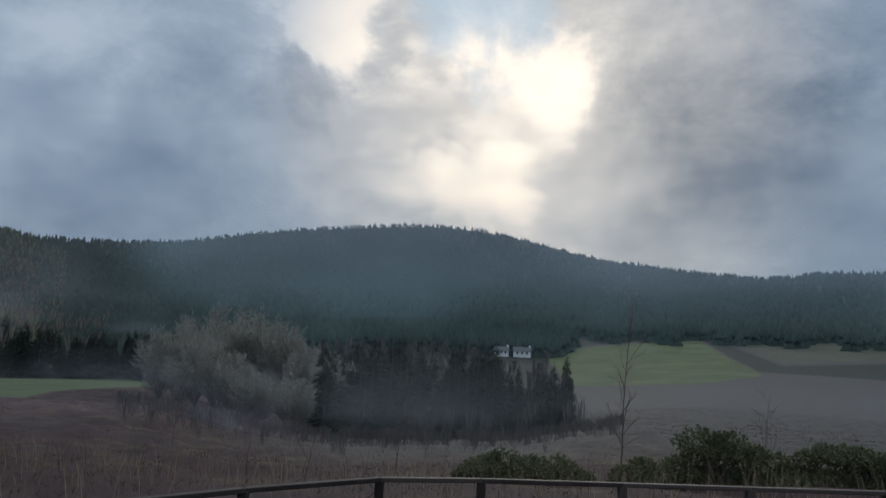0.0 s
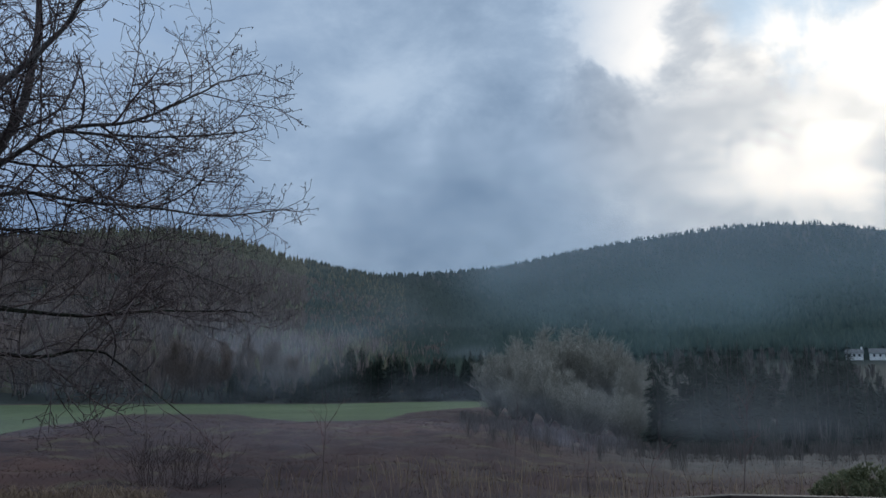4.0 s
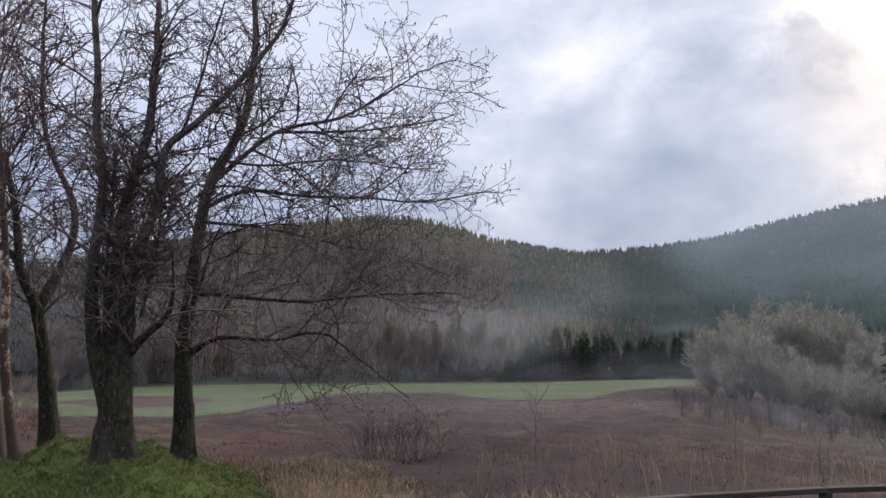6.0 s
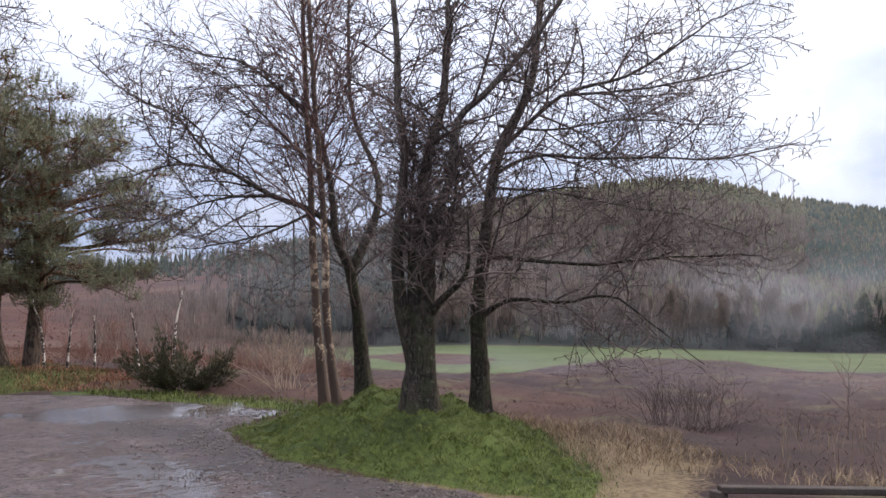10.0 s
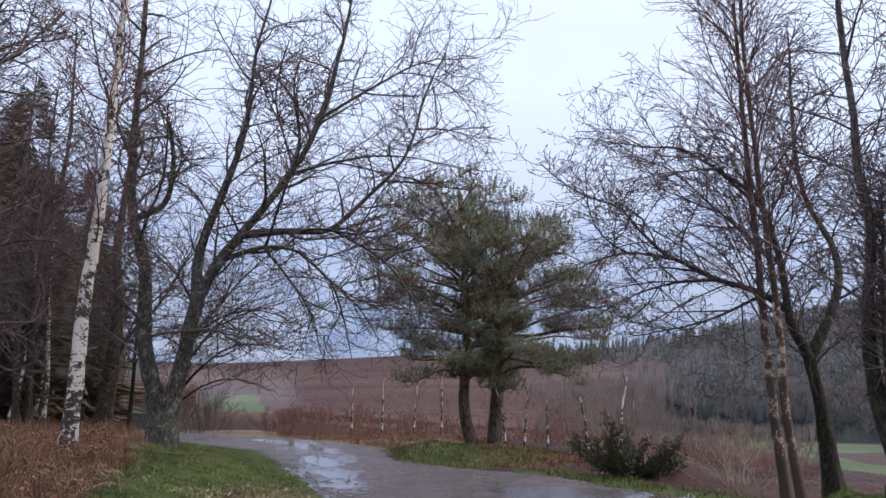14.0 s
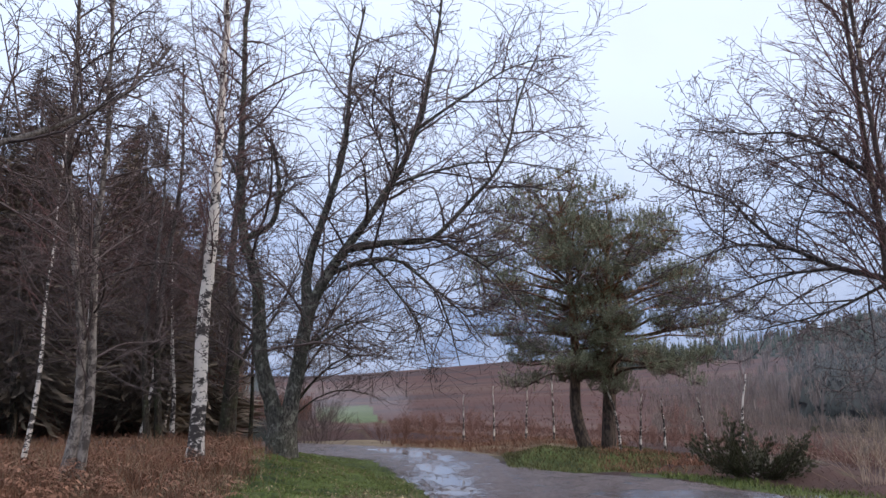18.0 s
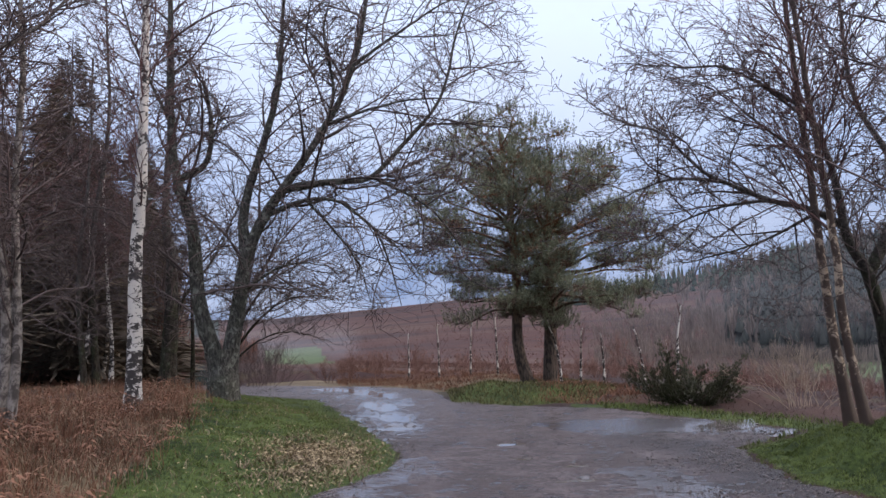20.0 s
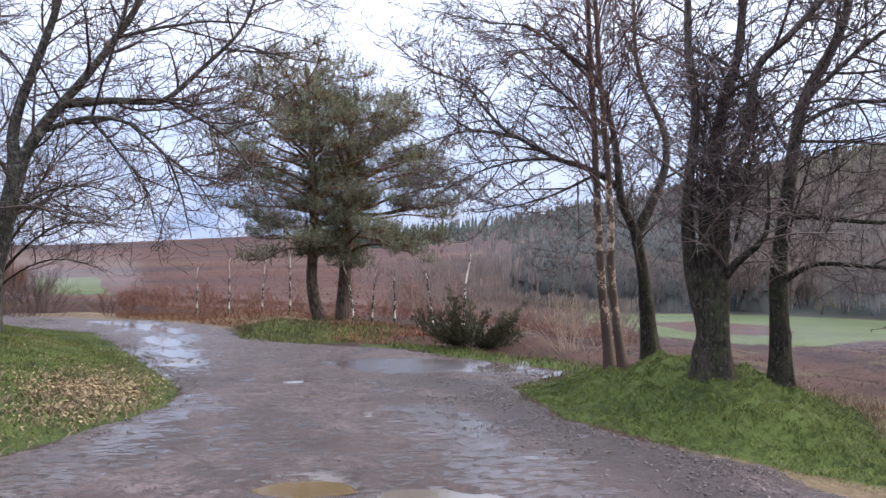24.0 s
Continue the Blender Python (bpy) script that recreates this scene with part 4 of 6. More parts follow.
bare_tree("oak_tree", "stout bare tree with forked stems on grassy mound", [
    ([(-8.32, 5.22, 0.35), (-8.32, 5.22, 1.07), (-8.32, 5.21, 1.68), (-8.32, 5.22, 2.35)], 0.178, 0.165),
    ([(-8.32, 5.20, 0.75), (-8.37, 5.11, 1.15), (-8.42, 5.00, 1.65), (-8.43, 4.94, 2.22), (-8.39, 4.94, 2.76), (-8.34, 4.97, 3.44), (-8.35, 4.89, 4.12), (-8.36, 4.83, 5.09), (-8.37, 4.75, 6.4)], 0.125, 0.03),
    ([(-8.32, 5.22, 2.1), (-8.38, 5.23, 2.78), (-8.4, 5.33, 3.49), (-8.34, 5.52, 4.23), (-8.36, 5.6, 5.13), (-8.4, 5.65, 6.5)], 0.125, 0.025),
    ([(-8.32, 5.22, 1.95), (-8.17, 5.34, 2.77), (-8.04, 5.45, 3.25), (-7.94, 5.48, 3.93), (-7.69, 5.73, 4.27), (-7.31, 6.13, 4.89), (-7.04, 6.35, 5.36), (-6.81, 6.51, 5.97)], 0.085, 0.02),
    ([(-8.28, 5.28, 1.54), (-8.04, 5.35, 1.78), (-7.75, 5.48, 2.04), (-7.60, 5.40, 2.28), (-7.45, 5.3, 2.75)], 0.07, 0.008)], ALDER, BARK, TWIG, 12, "trees on the mound", 14, catkins=0.3, flare=0.75)
bare_tree("leaning_tree", "bare dark tree leaning over the gravel from the mound", [
    ([(-11.13, 5.96, 0.35), (-11.12, 5.87, 1.18), (-11.11, 5.79, 1.69), (-11.12, 5.66, 2.29), (-11.16, 5.45, 2.71), (-11.16, 5.34, 3.55), (-11.2, 5.13, 4.4), (-11.37, 4.62, 4.94), (-11.58, 3.92, 5.37)], 0.125, 0.012),
    ([(-11.18, 5.70, 2.2), (-11.13, 6.12, 3.1), (-11.2, 6.17, 3.83), (-11.45, 5.86, 4.73), (-11.57, 5.8, 6.04), (-11.64, 5.85, 7.4)], 0.09, 0.015),
    ([(-11.2, 5.44, 2.9), (-11.33, 5.09, 3.16), (-11.46, 4.53, 3.34), (-11.56, 3.98, 3.62), (-11.57, 3.62, 3.83), (-11.61, 3.12, 4.36), (-11.66, 2.47, 4.62), (-11.67, 1.92, 5.04)], 0.06, 0.008),
    ([(-11.46, 4.53, 3.34), (-11.5, 3.73, 3.23), (-11.47, 2.99, 2.89), (-11.37, 2.43, 2.54)], 0.03, 0.006),
    ([(-11.31, 5.13, 3.12), (-11.29, 4.32, 2.73), (-11.22, 3.52, 2.52), (-11.03, 2.96, 2.44)], 0.03, 0.006),
    ([(-11.46, 3.95, 3.61), (-11.46, 3.17, 3.67), (-11.39, 2.47, 3.43), (-11.26, 1.93, 3.21)], 0.03, 0.006),
    ([(-11.39, 5.45, 3.59), (-11.75, 4.61, 4.5), (-11.98, 3.99, 5.13), (-12.24, 3.09, 5.53)], 0.03, 0.006),
    ([(-11.27, 5.22, 4.33), (-11.47, 4.22, 5.23), (-11.52, 3.43, 5.33), (-11.57, 2.42, 5.43)], 0.03, 0.006)], ALDER, BARK, TWIG, 13, "trees on the mound", catkins=0.4)
bare_tree("birch_tree", "slender bare birch with peeling warm bark on mound", [
    ([(-10.85, 5.17, 0.2), (-10.89, 5.08, 1.04), (-10.93, 5.02, 1.85), (-10.95, 4.96, 2.75), (-10.97, 4.92, 3.57), (-11.0, 4.86, 4.65), (-11.03, 4.78, 5.84), (-11.06, 4.72, 7.5)], 0.078, 0.028)], BIRCHY_WIDE, BROWN_BIRCH, TWIG_RED, 14, "trees on the mound")
bare_tree("birch_tree", "slender bare birch with peeling warm bark on mound", [
    ([(-10.41, 5.17, 0.2), (-10.46, 5.07, 0.9), (-10.5, 4.99, 1.68), (-10.51, 4.97, 2.47), (-10.54, 4.89, 3.51), (-10.59, 4.8, 4.56), (-10.62, 4.72, 5.71), (-10.67, 4.62, 7.3)], 0.07, 0.026)], BIRCHY_WIDE, BROWN_BIRCH, TWIG_RED, 15, "trees on the mound")
bare_tree("forked_tree", "large bare tree with two lichened stems on grass bank", [
    ([(-15.47, -4.31, 0.05), (-15.46, -4.33, 0.6), (-15.45, -4.36, 1.35)], 0.31, 0.26),
    ([(-15.46, -4.38, 0.8), (-15.43, -4.51, 1.3), (-15.36, -4.76, 2.2), (-15.32, -4.9, 3.71), (-15.23, -5.17, 4.58), (-15.19, -5.29, 5.71), (-15.19, -5.31, 7.1), (-15.18, -5.33, 8.78), (-15.18, -5.32, 10.53)], 0.21, 0.03),
    ([(-15.48, -4.28, 0.8), (-15.46, -4.2, 1.36), (-15.44, -4.05, 2.1), (-15.42, -3.9, 3.07), (-15.46, -3.5, 3.96), (-15.49, -3.04, 4.64), (-15.55, -2.35, 5.69), (-15.56, -1.81, 6.87), (-15.54, -1.49, 8.43), (-15.5, -1.23, 10.42)], 0.22, 0.02),
    ([(-15.49, -3.91, 3.08), (-15.6, -3.97, 4.09), (-15.82, -3.54, 5.76), (-15.98, -3.36, 6.89), (-16.11, -3.32, 8.31), (-16.28, -3.06, 9.95)], 0.13, 0.02),
    ([(-15.48, -3.19, 4.41), (-15.47, -2.31, 4.53), (-15.44, -1.53, 4.58), (-15.37, -0.87, 5.19), (-15.27, -0.1, 6.08), (-15.15, 0.23, 7.31), (-15.02, 0.62, 8.2)], 0.09, 0.012),
    ([(-15.48, -3.51, 3.91), (-15.46, -2.74, 4.19), (-15.4, -2.06, 4.12), (-15.29, -1.61, 3.72), (-15.18, -0.94, 3.17), (-15.03, -0.45, 2.48)], 0.06, 0.008),
    ([(-15.23, -5.17, 4.58), (-15.3, -4.63, 4.93), (-15.22, -4.52, 5.83), (-15.08, -4.65, 6.48)], 0.08, 0.03),
    ([(-15.58, -2.35, 5.7), (-15.67, -2.22, 6.49), (-15.71, -2.42, 7.53), (-15.8, -2.28, 8.43)], 0.05, 0.012),
    ([(-15.42, -2.73, 4.18), (-15.37, -2.15, 3.51), (-15.29, -1.7, 2.86), (-15.18, -1.51, 2.16)], 0.04, 0.008),
    ([(-15.32, -2.05, 4.11), (-15.26, -1.38, 3.5), (-15.14, -1.09, 2.74), (-15.02, -0.92, 2.11)], 0.04, 0.008),
    ([(-15.39, -1.41, 4.57), (-15.17, -0.52, 4.04), (-14.9, 0.01, 3.47), (-14.63, 0.32, 2.82)], 0.04, 0.008),
    ([(-15.48, -2.34, 5.67), (-15.4, -1.22, 6.0), (-15.24, -0.21, 6.07), (-15.0, 0.87, 5.88)], 0.04, 0.008),
    ([(-15.55, -1.81, 6.87), (-15.42, -0.79, 7.54), (-15.23, 0.23, 8.05), (-14.97, 1.22, 8.06)], 0.04, 0.008),
    ([(-15.19, -5.29, 5.71), (-15.02, -5.78, 6.81), (-14.88, -6.14, 7.93), (-14.8, -6.33, 9.33)], 0.04, 0.008),
    ([(-15.47, -3.99, 2.42), (-15.38, -3.33, 2.85), (-15.27, -2.66, 2.96), (-15.13, -2.0, 2.74)], 0.04, 0.008)], BIG, LICHENED, TWIG, 16, "", 14, catkins=0.2)
bare_tree("birch_tree", "tall white-barked birch beside dry grass", [
    ([(-12.2, -4.76, 0.4), (-12.2, -4.75, 1.56), (-12.2, -4.75, 2.75), (-12.22, -4.7, 3.9), (-12.23, -4.67, 4.9), (-12.23, -4.66, 6.22), (-12.23, -4.66, 7.49), (-12.23, -4.66, 9.2)], 0.125, 0.04)], BIRCHY, BIRCH, TWIG_RED, 17)
SUCKER = [dict(per_m=84.0, length=(0.2, 0.75), radius=(0.005, 0.009), angle=(45, 95), up=0.15, wave=0.26, points=6, rise=0.10, above=1.7, taper=0.2),
          dict(per_m=6.0, length=(0.2, 0.5), radius=(0.003, 0.005), angle=(28, 60), up=0.1, wave=0.14, points=4, rise=0.06)]
bare_tree("young_tree", "dense upright suckers round the stout tree", [([(-8.30, 5.16, 0.45), (-8.25, 5.02, 1.2), (-8.27, 5.0, 2.0), (-8.3, 5.05, 2.9), (-8.32, 5.1, 3.9)], 0.014, 0.012), ([(-8.1, 5.35, 2.0), (-8.0, 5.45, 2.8), (-7.95, 5.5, 3.6)], 0.025, 0.015), ([(-8.42, 5.3, 2.2), (-8.45, 5.35, 3.0), (-8.45, 5.45, 3.9)], 0.025, 0.015)], SUCKER, BARK, TWIG, 21, "trees on the mound", 6)

# trees at the edge of the plantation
bare_tree("twin_stem_tree", "thin grey twin-stemmed bare tree in dry grass", [
    ([(-9.7, -5.43, 0.4), (-9.75, -5.33, 1.42), (-9.72, -5.38, 2.5), (-9.65, -5.5, 3.41), (-9.58, -5.63, 4.33), (-9.58, -5.63, 5.45), (-9.55, -5.69, 7.2)], 0.075, 0.02),
    ([(-9.77, -5.28, 0.42), (-9.8, -5.23, 1.55), (-9.78, -5.26, 2.65), (-9.77, -5.29, 3.65), (-9.78, -5.26, 4.76), (-9.77, -5.29, 5.91), (-9.75, -5.32, 7.6)], 0.075, 0.02)], ALDER, GREY_BARK, TWIG, 22)
bare_tree("dark_tree", "dark bare tree behind the forked tree", [
    ([(-18.01, -6.32, 0.2), (-18.04, -6.24, 1.8), (-18.04, -6.23, 3.31), (-17.99, -6.37, 4.47), (-18.03, -6.27, 6.34), (-18.04, -6.25, 8.6)], 0.20, 0.03),
    ([(-18.04, -6.24, 1.9), (-18.1, -5.9, 2.6), (-18.2, -5.3, 3.4), (-18.3, -4.8, 4.6)], 0.06, 0.015)], ALDER, BARK, TWIG, 23)
bare_tree("thorn_tree", "low dark twiggy bare tree behind the forked tree", [
    ([(-19.3, -5.30, 0.2), (-19.3, -5.25, 0.9), (-19.3, -5.1, 1.7), (-19.2, -4.8, 2.8), (-19.1, -4.5, 4.3)], 0.09, 0.012),
    ([(-19.3, -5.2, 1.2), (-19.1, -4.6, 1.9), (-18.9, -3.9, 2.4), (-18.8, -3.2, 2.5), (-18.7, -2.6, 2.4)], 0.045, 0.008),
    ([(-19.3, -5.1, 1.8), (-19.2, -4.4, 2.8), (-19.1, -3.7, 3.4), (-19.1, -3.0, 3.7)], 0.045, 0.008),
    ([(-19.3, -5.2, 1.0), (-19.0, -4.5, 1.5), (-18.8, -3.8, 1.7), (-18.6, -3.2, 1.6)], 0.03, 0.008),
    ([(-19.2, -4.8, 2.7), (-19.2, -4.2, 3.6), (-19.2, -3.8, 4.6)], 0.035, 0.008)], ALDER, BARK, TWIG, 26)
bare_tree("thin_tree", "thin dark bare stem at the wood's edge", [([(-19.14, -6.08, 0.1), (-19.14, -6.09, 1.68), (-19.12, -6.14, 3.41), (-19.1, -6.2, 6.0)], 0.06, 0.015)], ALDER, BARK, TWIG, 24)
bare_tree("roadside_tree", "bare tree whose high branches reach over from the wood", [
    ([(-6.6, -6.9, 0.4), (-6.7, -6.8, 1.8), (-6.6, -6.7, 3.2), (-6.9, -6.4, 4.6), (-7.2, -6.0, 6.0), (-7.6, -5.4, 7.2)], 0.16, 0.03),
    ([(-6.6, -6.7, 3.2), (-7.3, -6.2, 3.9), (-8.2, -5.7, 4.3), (-9.2, -5.0, 5.1), (-9.9, -4.5, 6.2)], 0.08, 0.012)], ALDER, BARK, TWIG, 25)
for i, (pts, r0) in enumerate([([(-19.18, -8.8, 0.4), (-19.26, -8.62, 1.66), (-19.27, -8.59, 2.87), (-19.24, -8.67, 5.6)], 0.06),
                               ([(-20.3, -8.73, 0.4), (-20.35, -8.62, 1.66), (-20.34, -8.64, 2.94), (-20.29, -8.76, 5.8)], 0.06),
                               ([(-19.47, -8.13, 0.4), (-19.46, -8.14, 1.66), (-19.41, -8.27, 3.29), (-19.33, -8.45, 6.4)], 0.065),
                               ([(-11.4, -7.0, 0.4), (-11.5, -6.9, 1.7), (-11.6, -6.95, 3.2), (-11.7, -6.9, 6.0)], 0.05),
                               ([(-13.4, -7.4, 0.4), (-13.5, -7.3, 1.7), (-13.45, -7.25, 3.2), (-13.5, -7.2, 6.5)], 0.05)]):
    bare_tree("birch_tree", "slim pale birch in front of dark conifers", [(pts, r0, 0.012)], BIRCHY, BIRCH, TWIG_RED, 30 + i, "birches at the plantation", 7)


# ---------------------------------------------------------------- pines, juniper, gorse


def tufts(rng, spots, ways, needles, length, width, spread=0.9):
    """Sprays of thin needle blades about each spot."""
    n = len(spots)
    S, W = np.repeat(spots, needles, 0), np.repeat(ways, needles, 0)
    d = W + rng.normal(size=S.shape) * spread
    d /= np.linalg.norm(d, axis=1, keepdims=True) + 1e-9
    side = np.cross(d, rng.normal(size=S.shape))
    side /= np.linalg.norm(side, axis=1, keepdims=True) + 1e-9
    L = rng.uniform(0.6, 1.1, (n * needles, 1)) * length
    a, b, c = S - side * width / 2, S + side * width / 2, S + d * L
    verts = np.stack([a, b, c], 1).reshape(-1, 3)
    return verts, np.arange(len(verts)).reshape(-1, 3)


def pine(label, trunk, r0, left, right, seed, low, count=56):
    """left and right: heights and how far the crown reaches to the south and north there."""
    rng = np.random.default_rng(seed)
    base = Vector(trunk[0])
    tree = thing("pine_tree", label, "tree", "pines on the island", where=base)
    path = bend(np.array(trunk) - np.array(base), 5)
    rad = np.linspace(r0, 0.03, len(path))
    v, q = tubes([(path, rad)], 10)
    part("trunk", mesh_from("trunk", v, q, PINE_BARK), parent=tree)
    top = path[-1, 2]
    smalls, spots, ways = [], [], []
    for k in range(count):
        h = low + (top + 0.3 - low) * (k + rng.random()) / count
        az = k * 2.4 + rng.uniform(-0.5, 0.5)
        out = np.array([math.cos(az), math.sin(az), 0.0])
        L = float(np.interp(h, *(right if out[1] > 0 else left)))
        L = L * (0.8 + 0.25 * abs(out[1])) * (0.55 + 0.55 * rng.random() ** 0.6)
        drop = L * float(np.interp(h / top, [0.25, 0.45, 0.7, 0.9], [-0.12, 0.12, 0.50, 0.90])) if L < 1.5 else float(np.interp(h / top, [0.25, 0.45, 0.7, 0.9], [-0.3, 0.3, 0.9, 1.2]))
        i = int(np.argmin(np.abs(path[:, 2] - (h - drop))))
        st = path[i]
        en = st + out * L
        en[2] = h
        f = np.linspace(0, 1, 7)[:, None]
        sag = np.sin(f * math.pi) * np.array([0, 0, 0.10 * L * rng.uniform(-0.4, 1.2)])
        pts = st + (en - st) * f + sag + np.cumsum(rng.normal(size=(7, 3)) * 0.05, 0) * np.minimum(f * 3, 1)
        v, q = tubes([(pts, np.linspace(min(0.05, 0.02 + 0.015 * L), 0.008, 7))], 6)
        part("limb", mesh_from("limb", v, q, PINE_BARK), parent=tree)
        for s in range(int(2 + 1.5 * L)):
            g = 1.0 - (0.50 if L > 1 else 0.75) * (s / (2 + 1.5 * L)) - 0.1 * rng.random()
            j = min(int(g * 6), 5)
            a = pts[j] + (pts[j + 1] - pts[j]) * (g * 6 - j)
            c = a + rng.normal(size=3) * np.array([0.20, 0.20, 0.05]) + np.array([0, 0, 0.10])
            smalls.append((np.array([a, (a + c) / 2 + rng.normal(size=3) * 0.03, c]), np.array([0.014, 0.010, 0.006])))
            # a flat pad of upturned shoots
            size = rng.uniform(0.28, 0.56)
            for _ in range(int(48 * size) + 4):
                b, q = rng.uniform(0, 6.28), size * math.sqrt(rng.random())
                e = c + np.array([math.cos(b) * q, math.sin(b) * q, 0.22 * size * rng.normal() - 0.05 * q])
                tip = e + np.array([math.cos(b) * 0.07, math.sin(b) * 0.07, rng.uniform(0.12, 0.27)]) + rng.normal(size=3) * 0.03
                smalls.append((np.array([c, (c + e) / 2 - np.array([0, 0, 0.03]), e]), np.array([0.008, 0.006, 0.004])))
                for f in (0.0, 0.33, 0.66, 1.0):
                    spots.append(e + (tip - e) * f)
                    ways.append((tip - e) / 0.2)
    v, q = tubes(smalls, 3)
    tagged(part("twig_spray", mesh_from("twig_spray", v, q, PINE_BARK), parent=tree), kind="stuff")
    v, t = tufts(rng, np.array(spots), np.array(ways), 7, 0.095, 0.013, 0.55)
    tagged(part("needle_spray", mesh_from("needle_spray", v, t, NEEDLE, True), parent=tree), kind="stuff")


pine("grey-green pine leaning out with a curved trunk on grassy island", [(-22.51, 2.11, 0.02), (-22.53, 1.83, 1.24), (-22.53, 1.86, 2.8), (-22.54, 1.75, 4.68), (-22.55, 1.60, 6.2), (-22.56, 1.5, 7.3)], 0.19,
     ([1.5, 2.2, 3.0, 4.0, 5.3, 6.0, 7.0, 7.6], [1.4, 2.0, 2.9, 3.1, 2.7, 2.3, 1.7, 1.1]), ([2.0, 3.0, 5.0, 6.0, 7.0, 7.4], [0.9, 1.6, 2.2, 2.0, 1.5, 1.0]), 41, 1.7)
pine("grey-green pine with a broad crown on grassy island", [(-22.74, 2.71, 0.02), (-22.74, 2.78, 1.73), (-22.73, 2.86, 3.17), (-22.75, 2.82, 5.0), (-22.75, 2.95, 6.7)], 0.22,
     ([1.5, 3.0, 5.0, 6.0, 6.8], [1.0, 1.7, 2.2, 1.9, 1.2]), ([1.6, 2.1, 3.0, 4.0, 5.3, 6.2, 7.0], [2.8, 3.5, 3.0, 3.1, 2.8, 2.3, 1.6]), 42, 1.6)


def plume_bush(name, label, centre, size, high, seed, plumes, mat):
    """A low juniper: plumes that sprawl outwards and lift their tips."""
    rng = np.random.default_rng(seed)
    bush = thing(name, label, "bush", where=at(*centre, -0.03))
    for k in range(plumes):
        az, reach = 2.4 * k + rng.uniform(-0.4, 0.4), size / 2 * rng.uniform(0.45, 1.05)
        lift = high * rng.uniform(0.35, 1.05) * (1.25 - 0.6 * reach / (size / 2))
        out = np.array([math.cos(az), math.sin(az), 0.0])
        f = np.linspace(0, 1, 9)[:, None]
        pts = out * reach * f + np.array([0, 0, 1.0]) * lift * (0.35 * f + 0.75 * f ** 2.2) + np.cumsum(rng.normal(size=(9, 3)) * 0.02, 0)
        pts[:, 2] = np.maximum(pts[:, 2], 0.03)
        v, q = tubes([(pts, np.linspace(0.02, 0.005, 9))], 5)
        limb = part("branch", mesh_from("branch", v, q, TWIG), parent=bush)
        g = rng.uniform(0.30, 1.0, 110)
        i = np.minimum((g * 8).astype(int), 7)
        along = pts[i] + (pts[i + 1] - pts[i]) * (g * 8 - i)[:, None]
        wide = 0.13 * np.sin(np.clip((g - 0.2) / 0.85, 0, 1) * math.pi) ** 0.6 + 0.015
        spots = along + rng.normal(size=(110, 3)) * (wide * 0.55)[:, None]
        spots[:, 2] = np.maximum(spots[:, 2], 0.03)
        ways = (pts[i + 1] - pts[i]) / (np.linalg.norm(pts[i + 1] - pts[i], axis=1, keepdims=True) + 1e-6) + np.array([0, 0, 0.25])
        v, t = tufts(rng, spots, ways, 12, 0.085, 0.013, 0.38)
        tagged(part("foliage", mesh_from("foliage", v, t, mat, True), parent=limb), kind="stuff")


def lump_bush(label, az, r, wide, high, seed):
    """A gorse clump: rounded cushions crowded on one root."""
    rng = np.random.default_rng(seed)
    p = bearing(az, r)
    bush = thing("gorse_bush", label, "bush", "gorse below the fence", where=at(p.x, p.y, -0.05))
    spots, ways, stems = [], [], []
    for k in range(8):
        u = rng.uniform(-1, 1)
        along = np.array([math.cos(radians(az)), math.sin(radians(az)), 0.0])
        size = rng.uniform(0.20, 0.38) * (0.75 + 0.5 * high)
        top = high * (1 - 0.8 * abs(u) ** 1.3) * rng.uniform(0.55, 1.15)
        c = along * u * wide / 2 + rng.normal(size=3) * np.array([0.14, 0.14, 0.0]) + np.array([0, 0, max(top - size * 0.7, 0.08)])
        stems.append((np.array([(c[0] * 0.3, c[1] * 0.3, 0.0), c * 0.6, c]), np.array([0.03, 0.02, 0.01])))
        d = rng.normal(size=(170, 3))
        d /= np.linalg.norm(d, axis=1, keepdims=True)
        d[:, 2] = np.abs(d[:, 2]) * 1.1 - 0.25
        q = c + d * size * np.array([1.1, 1.1, 0.8]) * rng.uniform(0.6, 1.08, (170, 1))
        q[:, 2] = np.maximum(q[:, 2], 0.03)
        spots.append(q)
        ways.append(d + np.array([0, 0, 0.35]))
    v, q = tubes(stems, 5)
    tagged(part("stem_mass", mesh_from("stem_mass", v, q, TWIG), parent=bush), kind="stuff")
    v, t = tufts(rng, np.concatenate(spots), np.concatenate(ways), 11, 0.085, 0.017, 0.6)
    tagged(part("foliage", mesh_from("foliage", v, t, GORSE, True), parent=bush), kind="stuff")


